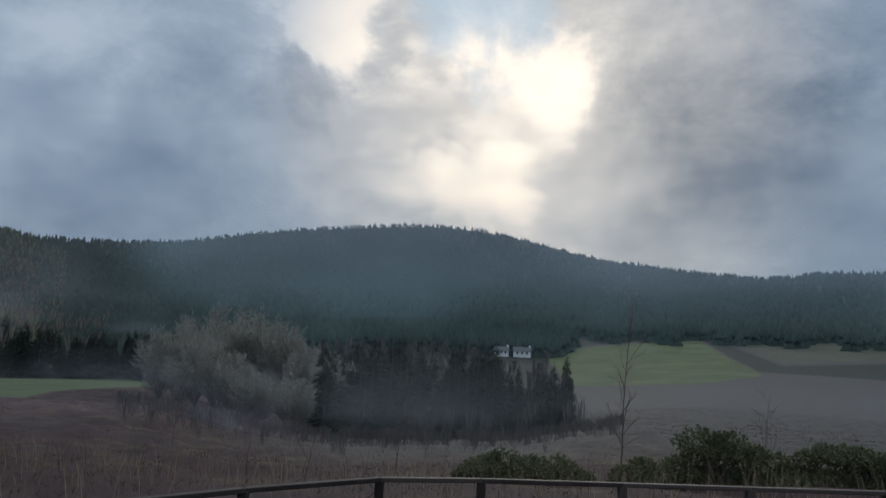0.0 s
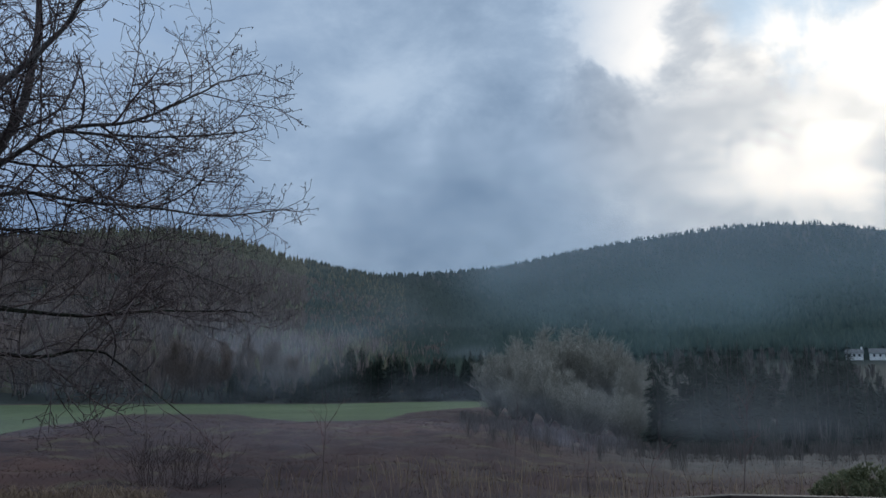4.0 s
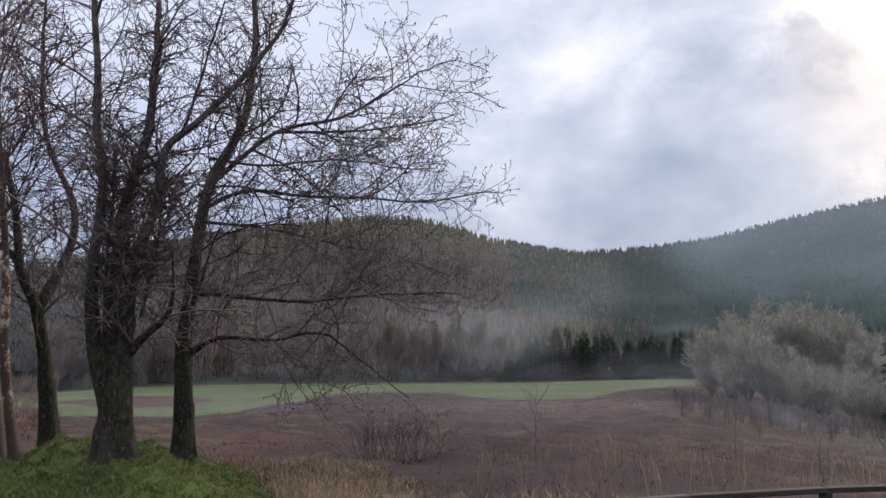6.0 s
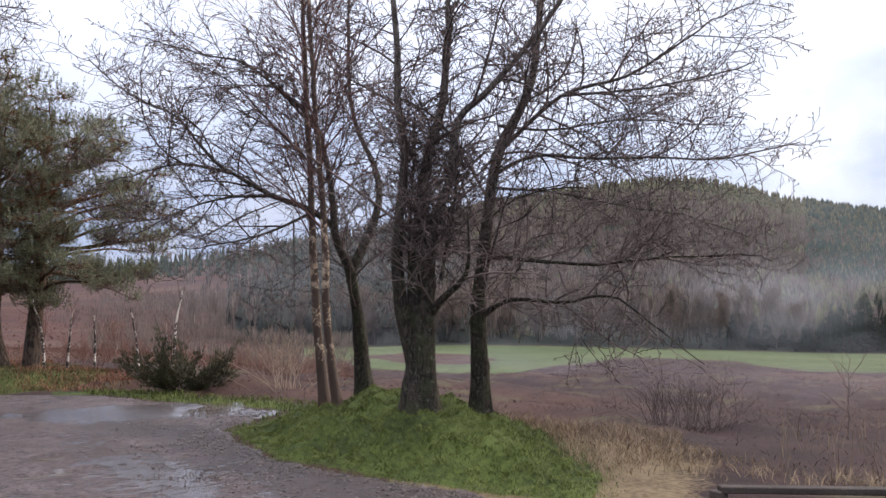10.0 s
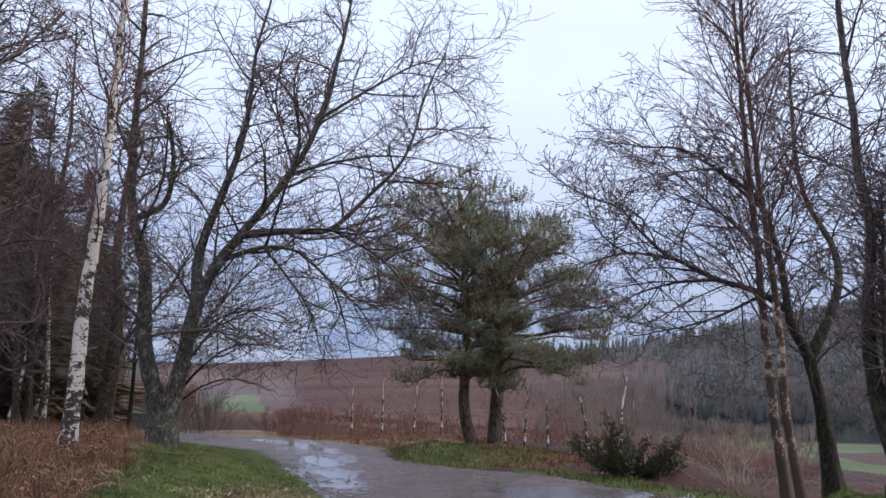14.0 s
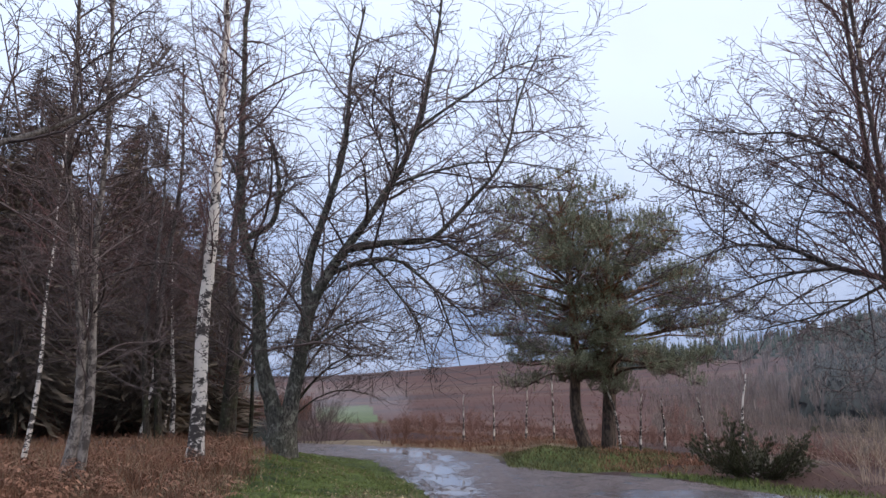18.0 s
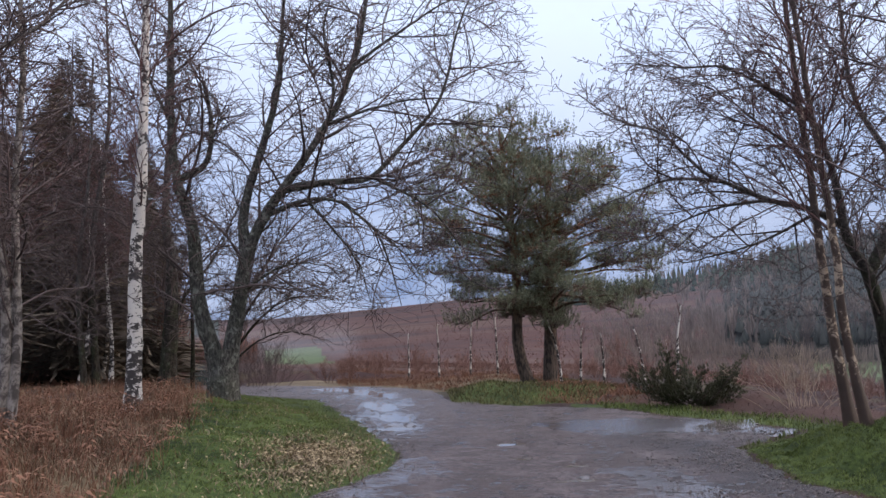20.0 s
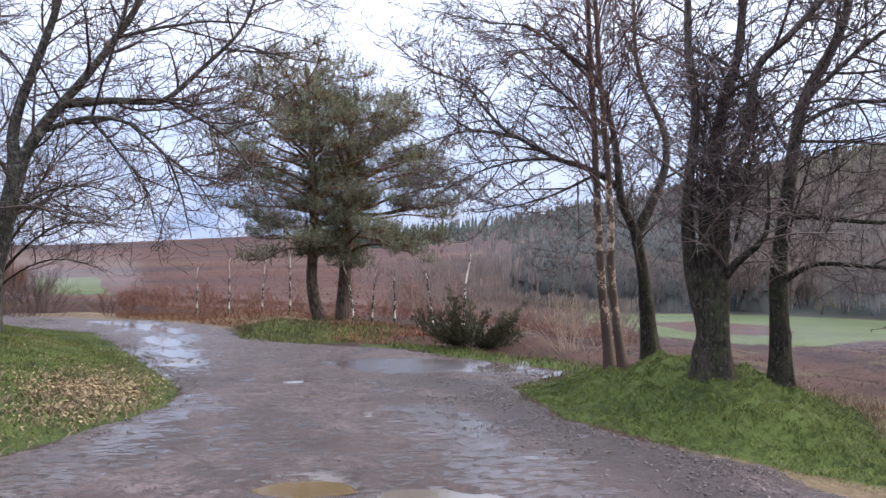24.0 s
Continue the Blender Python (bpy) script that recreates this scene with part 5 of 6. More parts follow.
JUNIPER = simple("juniper_green", (0.022, 0.026, 0.015), (0.090, 0.088, 0.048), 1.5, 0.7, 8, 0.0, "island", 0.3)
GORSE = simple("gorse_green", (0.050, 0.064, 0.034), (0.215, 0.220, 0.120), 1.5, 0.8, 8, 0.0, "island", 0.2)
plume_bush("juniper_bush", "low spiky dark green juniper by the track", (-16.6, 4.75), 2.9, 1.12, 51, 30, JUNIPER)
for i, (az, r, w, h) in enumerate([(-3.9, 14.2, 1.0, 0.45), (-6.4, 14.0, 1.3, 0.66), (-8.8, 14.4, 1.2, 0.55), (-14.6, 15.0, 1.2, 0.60), (-16.6, 15.4, 1.3, 0.95), (-19.4, 15.2, 1.3, 1.0),
                                   (-22.2, 15.6, 1.3, 0.86), (-24.0, 15.9, 1.0, 0.60), (-26.0, 15.8, 1.4, 0.9), (-28.2, 15.6, 1.2, 0.75), (-30.2, 15.8, 1.4, 1.0)]):
    lump_bush("dark green gorse clump on the heather slope", az, r, w * 0.62, h * 0.95, 60 + i)


# ---------------------------------------------------------------- grasses and scrub


def scatter(rng, n, az0, az1, r0, r1):
    """n places spread evenly over a sector."""
    r = np.sqrt(rng.uniform(r0 * r0, r1 * r1, n))
    a = np.radians(rng.uniform(az0, az1, n))
    return -r * np.sin(a), r * np.cos(a)


def blades(name, label, mat, x, y, tall, wide, lean, seed, category="grass", per=1):
    rng = np.random.default_rng(seed)
    x, y = np.repeat(x, per) + rng.normal(size=len(x) * per) * 0.03 * (per > 1), np.repeat(y, per) + rng.normal(size=len(y) * per) * 0.03 * (per > 1)
    n = len(x)
    root = np.stack([x, y, height(x, y) - 0.02], -1)
    h = rng.uniform(*tall, n)[:, None]
    a = rng.uniform(0, 2 * math.pi, n)
    out = np.stack([np.cos(a), np.sin(a), np.zeros(n)], -1)
    b = rng.uniform(0, 2 * math.pi, n)
    side = np.stack([np.cos(b), np.sin(b), np.zeros(n)], -1) * wide / 2
    bow = out * h * rng.uniform(0.2, 1.0, n)[:, None] * lean
    mid, tip = root + np.array([0, 0, 0.6]) * h + bow * 0.35, root + np.array([0, 0, 1.0]) * h + bow
    v = np.stack([root - side, root + side, mid + side * 0.8, mid - side * 0.8, tip], 1).reshape(-1, 3)
    k = np.arange(n)[:, None] * 5
    ob = part(name, mesh_from(name, v, [k + np.array([0, 1, 2, 3]), k + np.array([3, 2, 4])], mat, True))
    return tagged(ob, label, category, kind="stuff")


LAWN = simple("short_grass_blades", (0.030, 0.048, 0.009), (0.148, 0.178, 0.048), 0.8, 0.7, 6, 0.0, "island", 0.3)
DULL = simple("dull_grass_blades", (0.045, 0.048, 0.020), (0.150, 0.140, 0.062), 0.8, 0.8, 6, 0.0, "island", 0.2)
STRAW = simple("dry_grass_blades", (0.105, 0.072, 0.045), (0.300, 0.225, 0.148), 0.7, 0.8, 5, 0.0, "island", 0.2)
RUST = simple("rust_bracken_blades", (0.075, 0.035, 0.023), (0.250, 0.128, 0.080), 0.5, 0.85, 5, 0.0, "island", 0.15)
SCRUB = simple("heather_scrub", (0.030, 0.020, 0.019), (0.098, 0.062, 0.052), 0.15, 0.9, 3, 0.0, "island", 0.1)
MOORRED = simple("red_moor_scrub", (0.052, 0.027, 0.021), (0.150, 0.082, 0.063), 0.10, 0.9, 3, 0.0, "island", 0.1)
LITTER = simple("fallen_leaves", (0.17, 0.125, 0.065), (0.38, 0.29, 0.17), 3, 0.8, 20, 0.2, "island", 0.2)


def plants():
    rng = np.random.default_rng(5)
    x, y = rng.uniform(-13, -4.8, 130000), rng.uniform(3.2, 8.2, 130000)
    ok = inside(MOUND, x, y) > rng.uniform(-0.15, 0.35, len(x))
    blades("mound_grass", "short lush green grass on the tree mound", LAWN, x[ok], y[ok], (0.02, 0.058), 0.007, 1.0, 6)
    x, y = rng.uniform(-24, -5.5, 190000), rng.uniform(-9, 0, 190000)
    d = inside(BANK, x, y)
    tan = np.exp(-(((x + 10.3) / 1.3) ** 2 + ((y + 1.75) / 0.55) ** 2))
    ok = (d > rng.uniform(-0.15, 0.3, len(x))) & (rough_side(x, y) < rng.normal(size=len(x)) * 0.7) & (rng.random(len(x)) < np.clip(14 / np.hypot(x, y), 0, 1) ** 1.5) & (rng.random(len(x)) > tan)
    blades("verge_grass", "green grass verge beside the track", LAWN, x[ok], y[ok], (0.02, 0.065), 0.008, 1.0, 7)
    x, y = rng.normal(-10.3, 0.9, 5000), rng.normal(-1.75, 0.4, 5000)
    ok = inside(BANK, x, y) > 0
    blades("verge_straw", "flattened straw and dead leaves on the verge", STRAW, x[ok], y[ok], (0.02, 0.09), 0.016, 1.8, 18)
    x, y = rng.uniform(-16, -5.5, 14000), rng.uniform(-5, -1, 14000)
    ok = (inside(BANK, x, y) > 0.05) & (rough_side(x, y) < 2.0) & (rng.random(len(x)) < np.clip(0.25 + 0.55 * waves(x, y, 0.9), 0.03, 1))
    blades("verge_bents", "pale dead bents among the verge grass", STRAW, x[ok], y[ok], (0.03, 0.12), 0.008, 1.5, 24)
    x, y = rng.uniform(-26, -17, 20000), rng.uniform(-1, 5, 20000)
    ok = inside(ISLAND, x, y) > 0
    blades("island_grass", "green and brown grass under the pines", DULL, x[ok], y[ok], (0.03, 0.12), 0.02, 0.8, 8)
    x, y = rng.uniform(-21, -10.5, 30000), rng.uniform(3, 11, 30000)
    d = -inside(ROAD, x, y)
    ok = (d > 0.05) & (d < 1.3) & (inside(MOUND, x, y) < 0)
    blades("edge_grass", "rough grass strip along the lay-by", LAWN, x[ok], y[ok], (0.03, 0.12), 0.016, 0.8, 9)
    # leafy clumps that break up the mound
    cx, cy = rng.uniform(-12.5, -5.0, 900), rng.uniform(3.4, 7.8, 900)
    ok = (inside(MOUND, cx, cy) > 0.1) & (cy - 0.3 * cx < 8.6)
    cx, cy = np.repeat(cx[ok], 40), np.repeat(cy[ok], 40)
    blades("mound_tussocks", "leafy green tussocks on the mound's flank", LAWN, cx + rng.normal(size=len(cx)) * 0.07, cy + rng.normal(size=len(cx)) * 0.07, (0.025, 0.06), 0.011, 1.6, 20)
    cx, cy = rng.uniform(-16, -6, 900), rng.uniform(-7, -0.8, 900)
    d = inside(BANK, cx, cy)
    ok = (d > 0.2) & (rough_side(cx, cy) < 0)
    cx, cy = np.repeat(cx[ok], 30), np.repeat(cy[ok], 30)
    blades("verge_tussocks", "green tussocks on the verge", LAWN, cx + rng.normal(size=len(cx)) * 0.08, cy + rng.normal(size=len(cx)) * 0.08, (0.025, 0.065), 0.011, 1.6, 22)
    # dry grass: bank under the wood, fence side, far road edge
    x, y = scatter(rng, 120000, 105, 140, 7.0, 20)
    ok = (inside(BANK, x, y) > 0.2) & (rough_side(x, y) > rng.normal(size=len(x)) * 0.7) & (rng.random(len(x)) < np.clip(10 / np.hypot(x, y), 0, 1) ** 2) & (rng.random(len(x)) < 0.5 + 0.5 * waves(x, y, 0.5))
    blades("bank_dry_grass", "rust-brown dead grass and bracken on the bank", RUST, x[ok], y[ok], (0.08, 0.36), 0.007, 0.75, 10)
    x, y = scatter(rng, 70000, 105, 140, 7.0, 18)
    ok = (inside(BANK, x, y) > 0.2) & (rough_side(x, y) > rng.normal(size=len(x)) * 0.9) & (rng.random(len(x)) < np.clip(10 / np.hypot(x, y), 0, 1) ** 2 * (0.35 + 0.6 * waves(x, y, 0.6)))
    blades("bank_straw", "pale straw among the dead bracken", STRAW, x[ok], y[ok], (0.08, 0.30), 0.009, 1.1, 23)
    x, y = scatter(rng, 17000, 22, 58, 8.4, 13)
    d = inside(ROAD, x, y)
    ok = (d < -0.6) & (inside(MOUND, x, y) < 0.3) & (rng.random(len(x)) < 0.45 + 0.8 * waves(x, y, 0.8)) & (np.hypot(x, y) < np.interp(np.degrees(np.arctan2(-x, y)), [22, 34, 42, 50], [9.4, 10.0, 11.5, 13]))
    blades("fence_dry_grass", "straw-coloured dry grass below the fence", STRAW, x[ok], y[ok], (0.04, 0.16), 0.008, 1.5, 11)
    x, y = scatter(rng, 1100, -36, 34, 9.5, 15)
    blades("fence_stalks", "thin pale dead stalks beyond the fence", STRAW, x, y, (0.15, 0.60), 0.008, 0.6, 19)
    x, y = scatter(rng, 6000, 40, 62, 9.0, 13.5)
    ok = (inside(MOUND, x, y) < 0.4)
    blades("mound_dry_grass", "straw-coloured grass at the mound's foot", STRAW, x[ok], y[ok], (0.05, 0.20), 0.008, 1.2, 12)
    x, y = scatter(rng, 26000, 82, 106, 22, 32)
    d = inside(ROAD, x, y)
    B = np.degrees(np.arctan2(-x, y))
    ok = (d < -0.2) & (inside(ISLAND, x, y) < 0) & (inside(BANK, x, y) < 0) & ~((B > 98) & (B < 106.5) & (np.hypot(x, y) > 25.5))
    blades("track_dry_grass", "orange-brown dead grass beyond the track", RUST, x[ok], y[ok], (0.05, 0.20), 0.010, 1.4, 13)
    x, y = scatter(rng, 7000, 70, 84, 15.5, 24)
    ok = (inside(ROAD, x, y) < -1.0) & (np.hypot(x + 16.6, y - 4.9) > 1.9) & (np.degrees(np.arctan2(-x, y)) > 74)
    blades("bramble_litter", "brown bracken and brambles under the pines", RUST, x[ok], y[ok], (0.05, 0.2), 0.016, 1.9, 14)
    # heather and birch scrub falling into the valley
    x, y = scatter(rng, 170000, -42, 80, 9.8, 60)
    R = np.hypot(x, y)
    ok = (rng.random(len(x)) < np.clip(18 / R, 0, 1) * (0.7 + 0.6 * waves(x, y, 2.2))) & (inside(ROAD, x, y) < -1.0) & (inside(MOUND, x, y) < 0)
    blades("heather_slope", "purple-brown heather and bare scrub on the slope", SCRUB, x[ok], y[ok], (0.04, 0.13), 0.010, 3.6, 15, "heather")
    x, y = scatter(rng, 70000, -40, 66, 50, 130)
    B, R = np.degrees(np.arctan2(-x, y)), np.hypot(x, y)
    ok = (B < 16) | (R < np.interp(B, [15, 20, 25, 27.5, 32, 37, 44, 50, 56, 60, 66], [185, 150, 118, 96, 108, 122, 126, 96, 82, 95, 130]) - 6)
    blades("heather_moor", "purple-brown heather on the valley side", SCRUB, x[ok], y[ok], (0.06, 0.18), 0.03, 3.0, 16, "heather")
    x, y = scatter(rng, 80000, 62, 106, 25, 90)
    B = np.degrees(np.arctan2(-x, y))
    ok = (inside(ROAD, x, y) < -0.5) & (inside(BANK, x, y) < 0) & (rng.random(len(x)) < 0.6 + 0.5 * waves(x, y, 4.0)) & ~((B > 98.0) & (B < 106.5) & (np.hypot(x, y) > 27))
    blades("red_scrub", "reddish bare birch scrub beyond the car park", MOORRED, x[ok], y[ok], (0.10, 0.42), 0.012, 2.2, 17, "scrub")


plants()


def bracken():
    """Dead fronds: a bowed stalk with leaflets down both sides."""
    rng = np.random.default_rng(45)
    x, y = scatter(rng, 9000, 105, 142, 6.2, 15)
    ok = (inside(BANK, x, y) > 0.25) & (rough_side(x, y) > 0.3 + rng.normal(size=len(x)) * 0.5) & (rng.random(len(x)) < np.clip(8.5 / np.hypot(x, y), 0, 1) ** 2 * (0.45 + 0.6 * waves(x, y, 0.8)))
    x, y = x[ok], y[ok]
    n, k = len(x), 11
    a, long = rng.uniform(0, 6.28, n), rng.uniform(0.30, 0.62, n)
    rise = rng.uniform(0.25, 1.0, n)
    out = np.stack([np.cos(a), np.sin(a), np.zeros(n)], -1)
    side = np.stack([-np.sin(a), np.cos(a), np.zeros(n)], -1)
    f = np.linspace(0, 1, k)[None, :, None]
    root = np.stack([x, y, height(x, y) - 0.02], -1)
    line = root[:, None] + out[:, None] * (long[:, None, None] * f ** 1.3 * 0.9) + np.array([0, 0, 1.0]) * (long * rise)[:, None, None] * np.sin(f * 2.3) * 0.75
    leaf = 0.16 * long[:, None, None] * np.sin(np.clip(f * 1.05, 0, 1) * math.pi) ** 0.7
    tri = []
    for s in (-1, 1):
        tip = line + side[:, None] * leaf * s * rng.uniform(0.7, 1.2, (n, k, 1)) + out[:, None] * leaf * 0.4 + np.array([0, 0, -0.5]) * leaf * rng.uniform(0, 1, (n, k, 1))
        step = out[:, None] * long[:, None, None] * 0.032
        tri.append(np.stack([line - step, line + step, tip], 2)[:, 2:])
    stalk = np.stack([line[:, :-1], line[:, 1:], line[:, 1:] + side[:, None] * 0.006], 2)
    v = np.concatenate([t.reshape(-1, 3) for t in tri + [stalk]])
    tagged(part("dead_bracken", mesh_from("dead_bracken", v, np.arange(len(v)).reshape(-1, 3), RUST, True)), "rust-brown dead bracken fronds on the bank", "bracken", kind="stuff")


bracken()


def leaves():
    """Fallen leaves on the verge and the mound's edge."""
    rng = np.random.default_rng(44)
    x = np.concatenate([rng.normal(-10.3, 0.85, 1700), rng.uniform(-16, -7, 400)])
    y = np.concatenate([rng.normal(-1.75, 0.36, 1700), rng.uniform(-4.5, -1, 400)])
    ok = inside(BANK, x, y) > 0.05
    x, y = x[ok], y[ok]
    n = len(x)
    c = np.stack([x, y, height(x, y) + rng.uniform(0.02, 0.07, n)], -1)
    a, s = rng.uniform(0, 6.28, n), rng.uniform(0.012, 0.026, n)[:, None]
    u = np.stack([np.cos(a), np.sin(a), rng.normal(size=n) * 0.35], -1) * s
    w = np.stack([-np.sin(a), np.cos(a), rng.normal(size=n) * 0.35], -1) * s * 0.6
    v = np.stack([c - u, c + w + [0, 0, 0.006], c + u, c - w + [0, 0, 0.006]], 1).reshape(-1, 3)
    tagged(part("fallen_leaves", mesh_from("fallen_leaves", v, np.arange(4 * n).reshape(-1, 4), LITTER, True)), "pale brown dead leaves strewn over the verge", "leaves", kind="stuff")


leaves()
SAPLING = [dict(per_m=7.0, length=(0.3, 0.9), radius=(0.004, 0.009), angle=(25, 55), up=0.2, wave=0.12, points=5, rise=0.06, above=0.3, taper=0.4),
           dict(per_m=7.0, length=(0.12, 0.4), radius=(0.003, 0.004), angle=(25, 50), up=0.05, wave=0.14, points=3, rise=0.04)]


def sapling(az, r, tall, seed, mat=None, lean=0.1, stems=1, name="sapling", label="bare young sapling in the rough grass", twig=None):
    rng = np.random.default_rng(seed)
    limbs = []
    for k in range(stems):
        b = bearing(az, r)
        off = rng.normal(size=2) * 0.30 * tall * (stems > 1)
        b.x, b.y = b.x + off[0], b.y + off[1]
        high = tall * (rng.uniform(0.75, 1.05) * max(0.35, 1.0 - 0.75 * (off @ off) / (0.5 * tall) ** 2) if stems > 1 else 1.0)
        z = float(height(b.x, b.y)) - 0.05
        d = rng.normal(size=2) * lean * tall + off * 0.8
        limbs.append(([(b.x, b.y, z), (b.x + d[0] * 0.3, b.y + d[1] * 0.3, z + high * 0.4), (b.x + d[0], b.y + d[1], z + high)], (0.006 + 0.004 * tall) * (1.0 if stems == 1 else 0.6), 0.003))
    return bare_tree(name, label, limbs, SAPLING, mat or TWIG, twig or TWIG_RED, seed, "saplings on the slope", 5)


for i, (az, r, tall) in enumerate([(2.0, 14.5, 1.7), (-13.1, 15.5, 3.3), (30, 14, 1.3), (12, 16, 1.2), (36.5, 12.5, 0.9), (8, 12, 0.8), (-22, 18, 1.6), (17, 20, 1.6)]):
    sapling(az, r, tall, 100 + i)
for i, (az, r, tall) in enumerate([(41.4, 15.0, 0.62), (39.6, 15.2, 0.66), (38.0, 15.3, 0.60)]):
    sapling(az, r, tall, 130 + i, None, 0.16, 60, "bare_shrub", "many-stemmed bare brown shrub on the slope", TWIG)


PALE_TWIG = simple("pale_tan_twig", (0.150, 0.110, 0.078), (0.360, 0.280, 0.205), 2.0, 0.85, 30, 0.2, "island")
sapling(67.0, 17.0, 1.2, 140, PALE_TWIG, 0.26, 30, "pale_shrub", "pale tan many-stemmed bare shrub by the lay-by", PALE_TWIG)
for i, (az, r, tall) in enumerate([(103.4, 27, 1.7), (105.0, 28, 2.1), (102.4, 29, 1.2)]):
    sapling(az, r, tall, 150 + i, None, 0.30, 40, "bare_shrub", "rounded brown leafless shrub at the wood's corner", TWIG)

# ---------------------------------------------------------------- scrub birches beyond the car park
WISPY = [dict(per_m=7.0, length=(0.6, 1.6), radius=(0.010, 0.016), angle=(22, 50), up=0.3, wave=0.12, points=5, rise=0.05, above=0.6, taper=0.5),
         dict(per_m=6.0, length=(0.3, 0.8), radius=(0.007, 0.010), angle=(22, 50), up=0.1, wave=0.14, points=4, rise=0.0, tip=0.006),
         dict(per_m=5.0, length=(0.15, 0.4), radius=(0.005, 0.007), angle=(22, 50), up=0.0, wave=0.14, points=3, rise=-0.03, tip=0.004)]


PINK_TWIG = simple("pinkish_twig", (0.088, 0.045, 0.036), (0.250, 0.138, 0.108), 2.0, 0.85, 30, 0.2, "island")


def scrub_birches():
    rng = np.random.default_rng(77)
    kinds = []
    for i, (x, y, tall, bark) in enumerate([(-78.0, 16.0, 3.0, PINK_TWIG), (-84.0, 6.0, 2.8, BIRCH), (-80.0, 10.0, 3.0, PINK_TWIG), (-76.0, 20.0, 3.0, BIRCH)]):
        z = float(height(x, y)) - 0.05
        d = rng.normal(size=2) * 0.25
        limbs = [([(x, y, z), (x + d[0], y + d[1], z + tall * 0.5), (x + d[0] * 1.2, y + d[1] * 0.5, z + tall)], 0.05, 0.008)]
        if i % 2 == 0:
            for k in range(3):
                e = rng.normal(size=2) * 0.5
                limbs.append(([(x, y, z + 0.3), (x + e[0], y + e[1], z + tall * 0.45), (x + e[0] * 1.7, y + e[1] * 1.7, z + tall * 0.85)], 0.03, 0.006))
        kinds.append(bare_tree("scrub_birch", "white-stemmed leafless young birch in reddish scrub" if bark == BIRCH else "reddish leafless birch scrub beyond the track", limbs, WISPY, bark, PINK_TWIG, 300 + i, "scrub birches", 6))
    for i in range(130):
        az, r = rng.uniform(62, 106), 27 + 60 * rng.random() ** 1.6
        b = bearing(az, r)
        if inside(ROAD, np.array([b.x]), np.array([b.y]))[0] > -1.2 or inside(ISLAND, np.array([b.x]), np.array([b.y]))[0] > -0.5 or (96.5 < az < 103.5 and r > 28):
            continue
        kind = kinds[0 if rng.random() < 0.45 else 2] if rng.random() < 0.78 else kinds[1 + 2 * int(rng.integers(2))]
        copy_thing(kind, Matrix.Translation(at(b.x, b.y, -0.05)) @ Matrix.Rotation(rng.uniform(0, 6.28), 4, "Z") @ Matrix.Scale(rng.uniform(0.16, 0.34), 4))
    # slim white birches under and beside the pines
    for i, (az, r, tall, lean) in enumerate([(82.4, 22.0, 1.8, 0.30), (81.1, 22.6, 1.6, -0.05), (79.5, 22.2, 1.5, 0.05), (76.8, 19.6, 1.6, 0.22), (74.7, 19.4, 2.1, -0.12), (90.9, 28.5, 2.0, 0.03), (88.7, 28.0, 1.9, -0.06), (86.8, 27.5, 2.3, 0.05), (93.0, 29.5, 1.7, 0.0)]):
        b = bearing(az, r)
        x, y, z = b.x, b.y, float(height(b.x, b.y)) - 0.05
        bare_tree("slim_birch", "slim white-stemmed leafless birch in reddish scrub", [([(x, y, z), (x, y - lean * 0.3, z + tall * 0.5), (x + 0.04, y - lean * 1.1, z + tall)], 0.042, 0.016)], SAPLING, BIRCH, TWIG_RED, 330 + i, "slim birches", 8, flare=0.15)


scrub_birches()

# ---------------------------------------------------------------- conifers and far woods


def spruce(name, label, where, tall, wide, mat, seed, group, rough=1.0, low=0.12, branches=90):
    rng = np.random.default_rng(seed)
    tree = thing(name, label, "tree", group, where=where)
    v, q = tubes([(np.array([(0, 0, -0.2), (0, 0, tall * 0.5), (0, 0, tall)]), np.array([tall * 0.014, tall * 0.009, 0.01]))], 6)
    part("trunk", mesh_from("trunk", v, q, BARK), parent=tree)
    verts, tris, base = [], [], 0
    each = 60
    k = branches * each
    h = tall * (low + (1 - low) * np.repeat(np.sort(rng.random(branches)), each))
    a = np.repeat(rng.uniform(0, 2 * math.pi, branches), each) + rng.normal(size=k) * 0.30
    L = wide / 2 * np.clip((tall - h) / (tall * (1 - low)), 0.03, 1) ** 0.75 * rng.uniform(0.35, 1.1, k)
    out = np.stack([np.cos(a), np.sin(a), np.full(k, -0.22)], -1) + rng.normal(size=(k, 3)) * 0.12
    root = np.stack([np.zeros(k), np.zeros(k), h + rng.normal(size=k) * 0.06 * tall * 0.3], -1)
    f = rng.uniform(0.0, 0.7, k)[:, None]
    side = np.stack([-np.sin(a), np.cos(a), rng.normal(size=k) * 0.5], -1) * (np.minimum(L, 1.6) * rng.uniform(0.016, 0.046, k))[:, None]
    p0, p1 = root + out * L[:, None] * f, root + out * L[:, None]
    mid = (p0 * 0.45 + p1 * 0.55) - np.array([0, 0, 0.06]) * L[:, None]
    v = np.stack([p0, mid + side, p1, mid - side], 1).reshape(-1, 3)
    idx = np.arange(k)[:, None] * 4
    me = mesh_from("foliage", v, [idx + np.array([0, 1, 2, 3])], mat, True)
    tagged(part("foliage", me, parent=tree), kind="stuff")
    return tree


BROWNFIR = simple("brown_conifer", (0.070, 0.036, 0.029), (0.210, 0.112, 0.085), 0.4, 0.9, 4, 0.0, "island", 0.1)


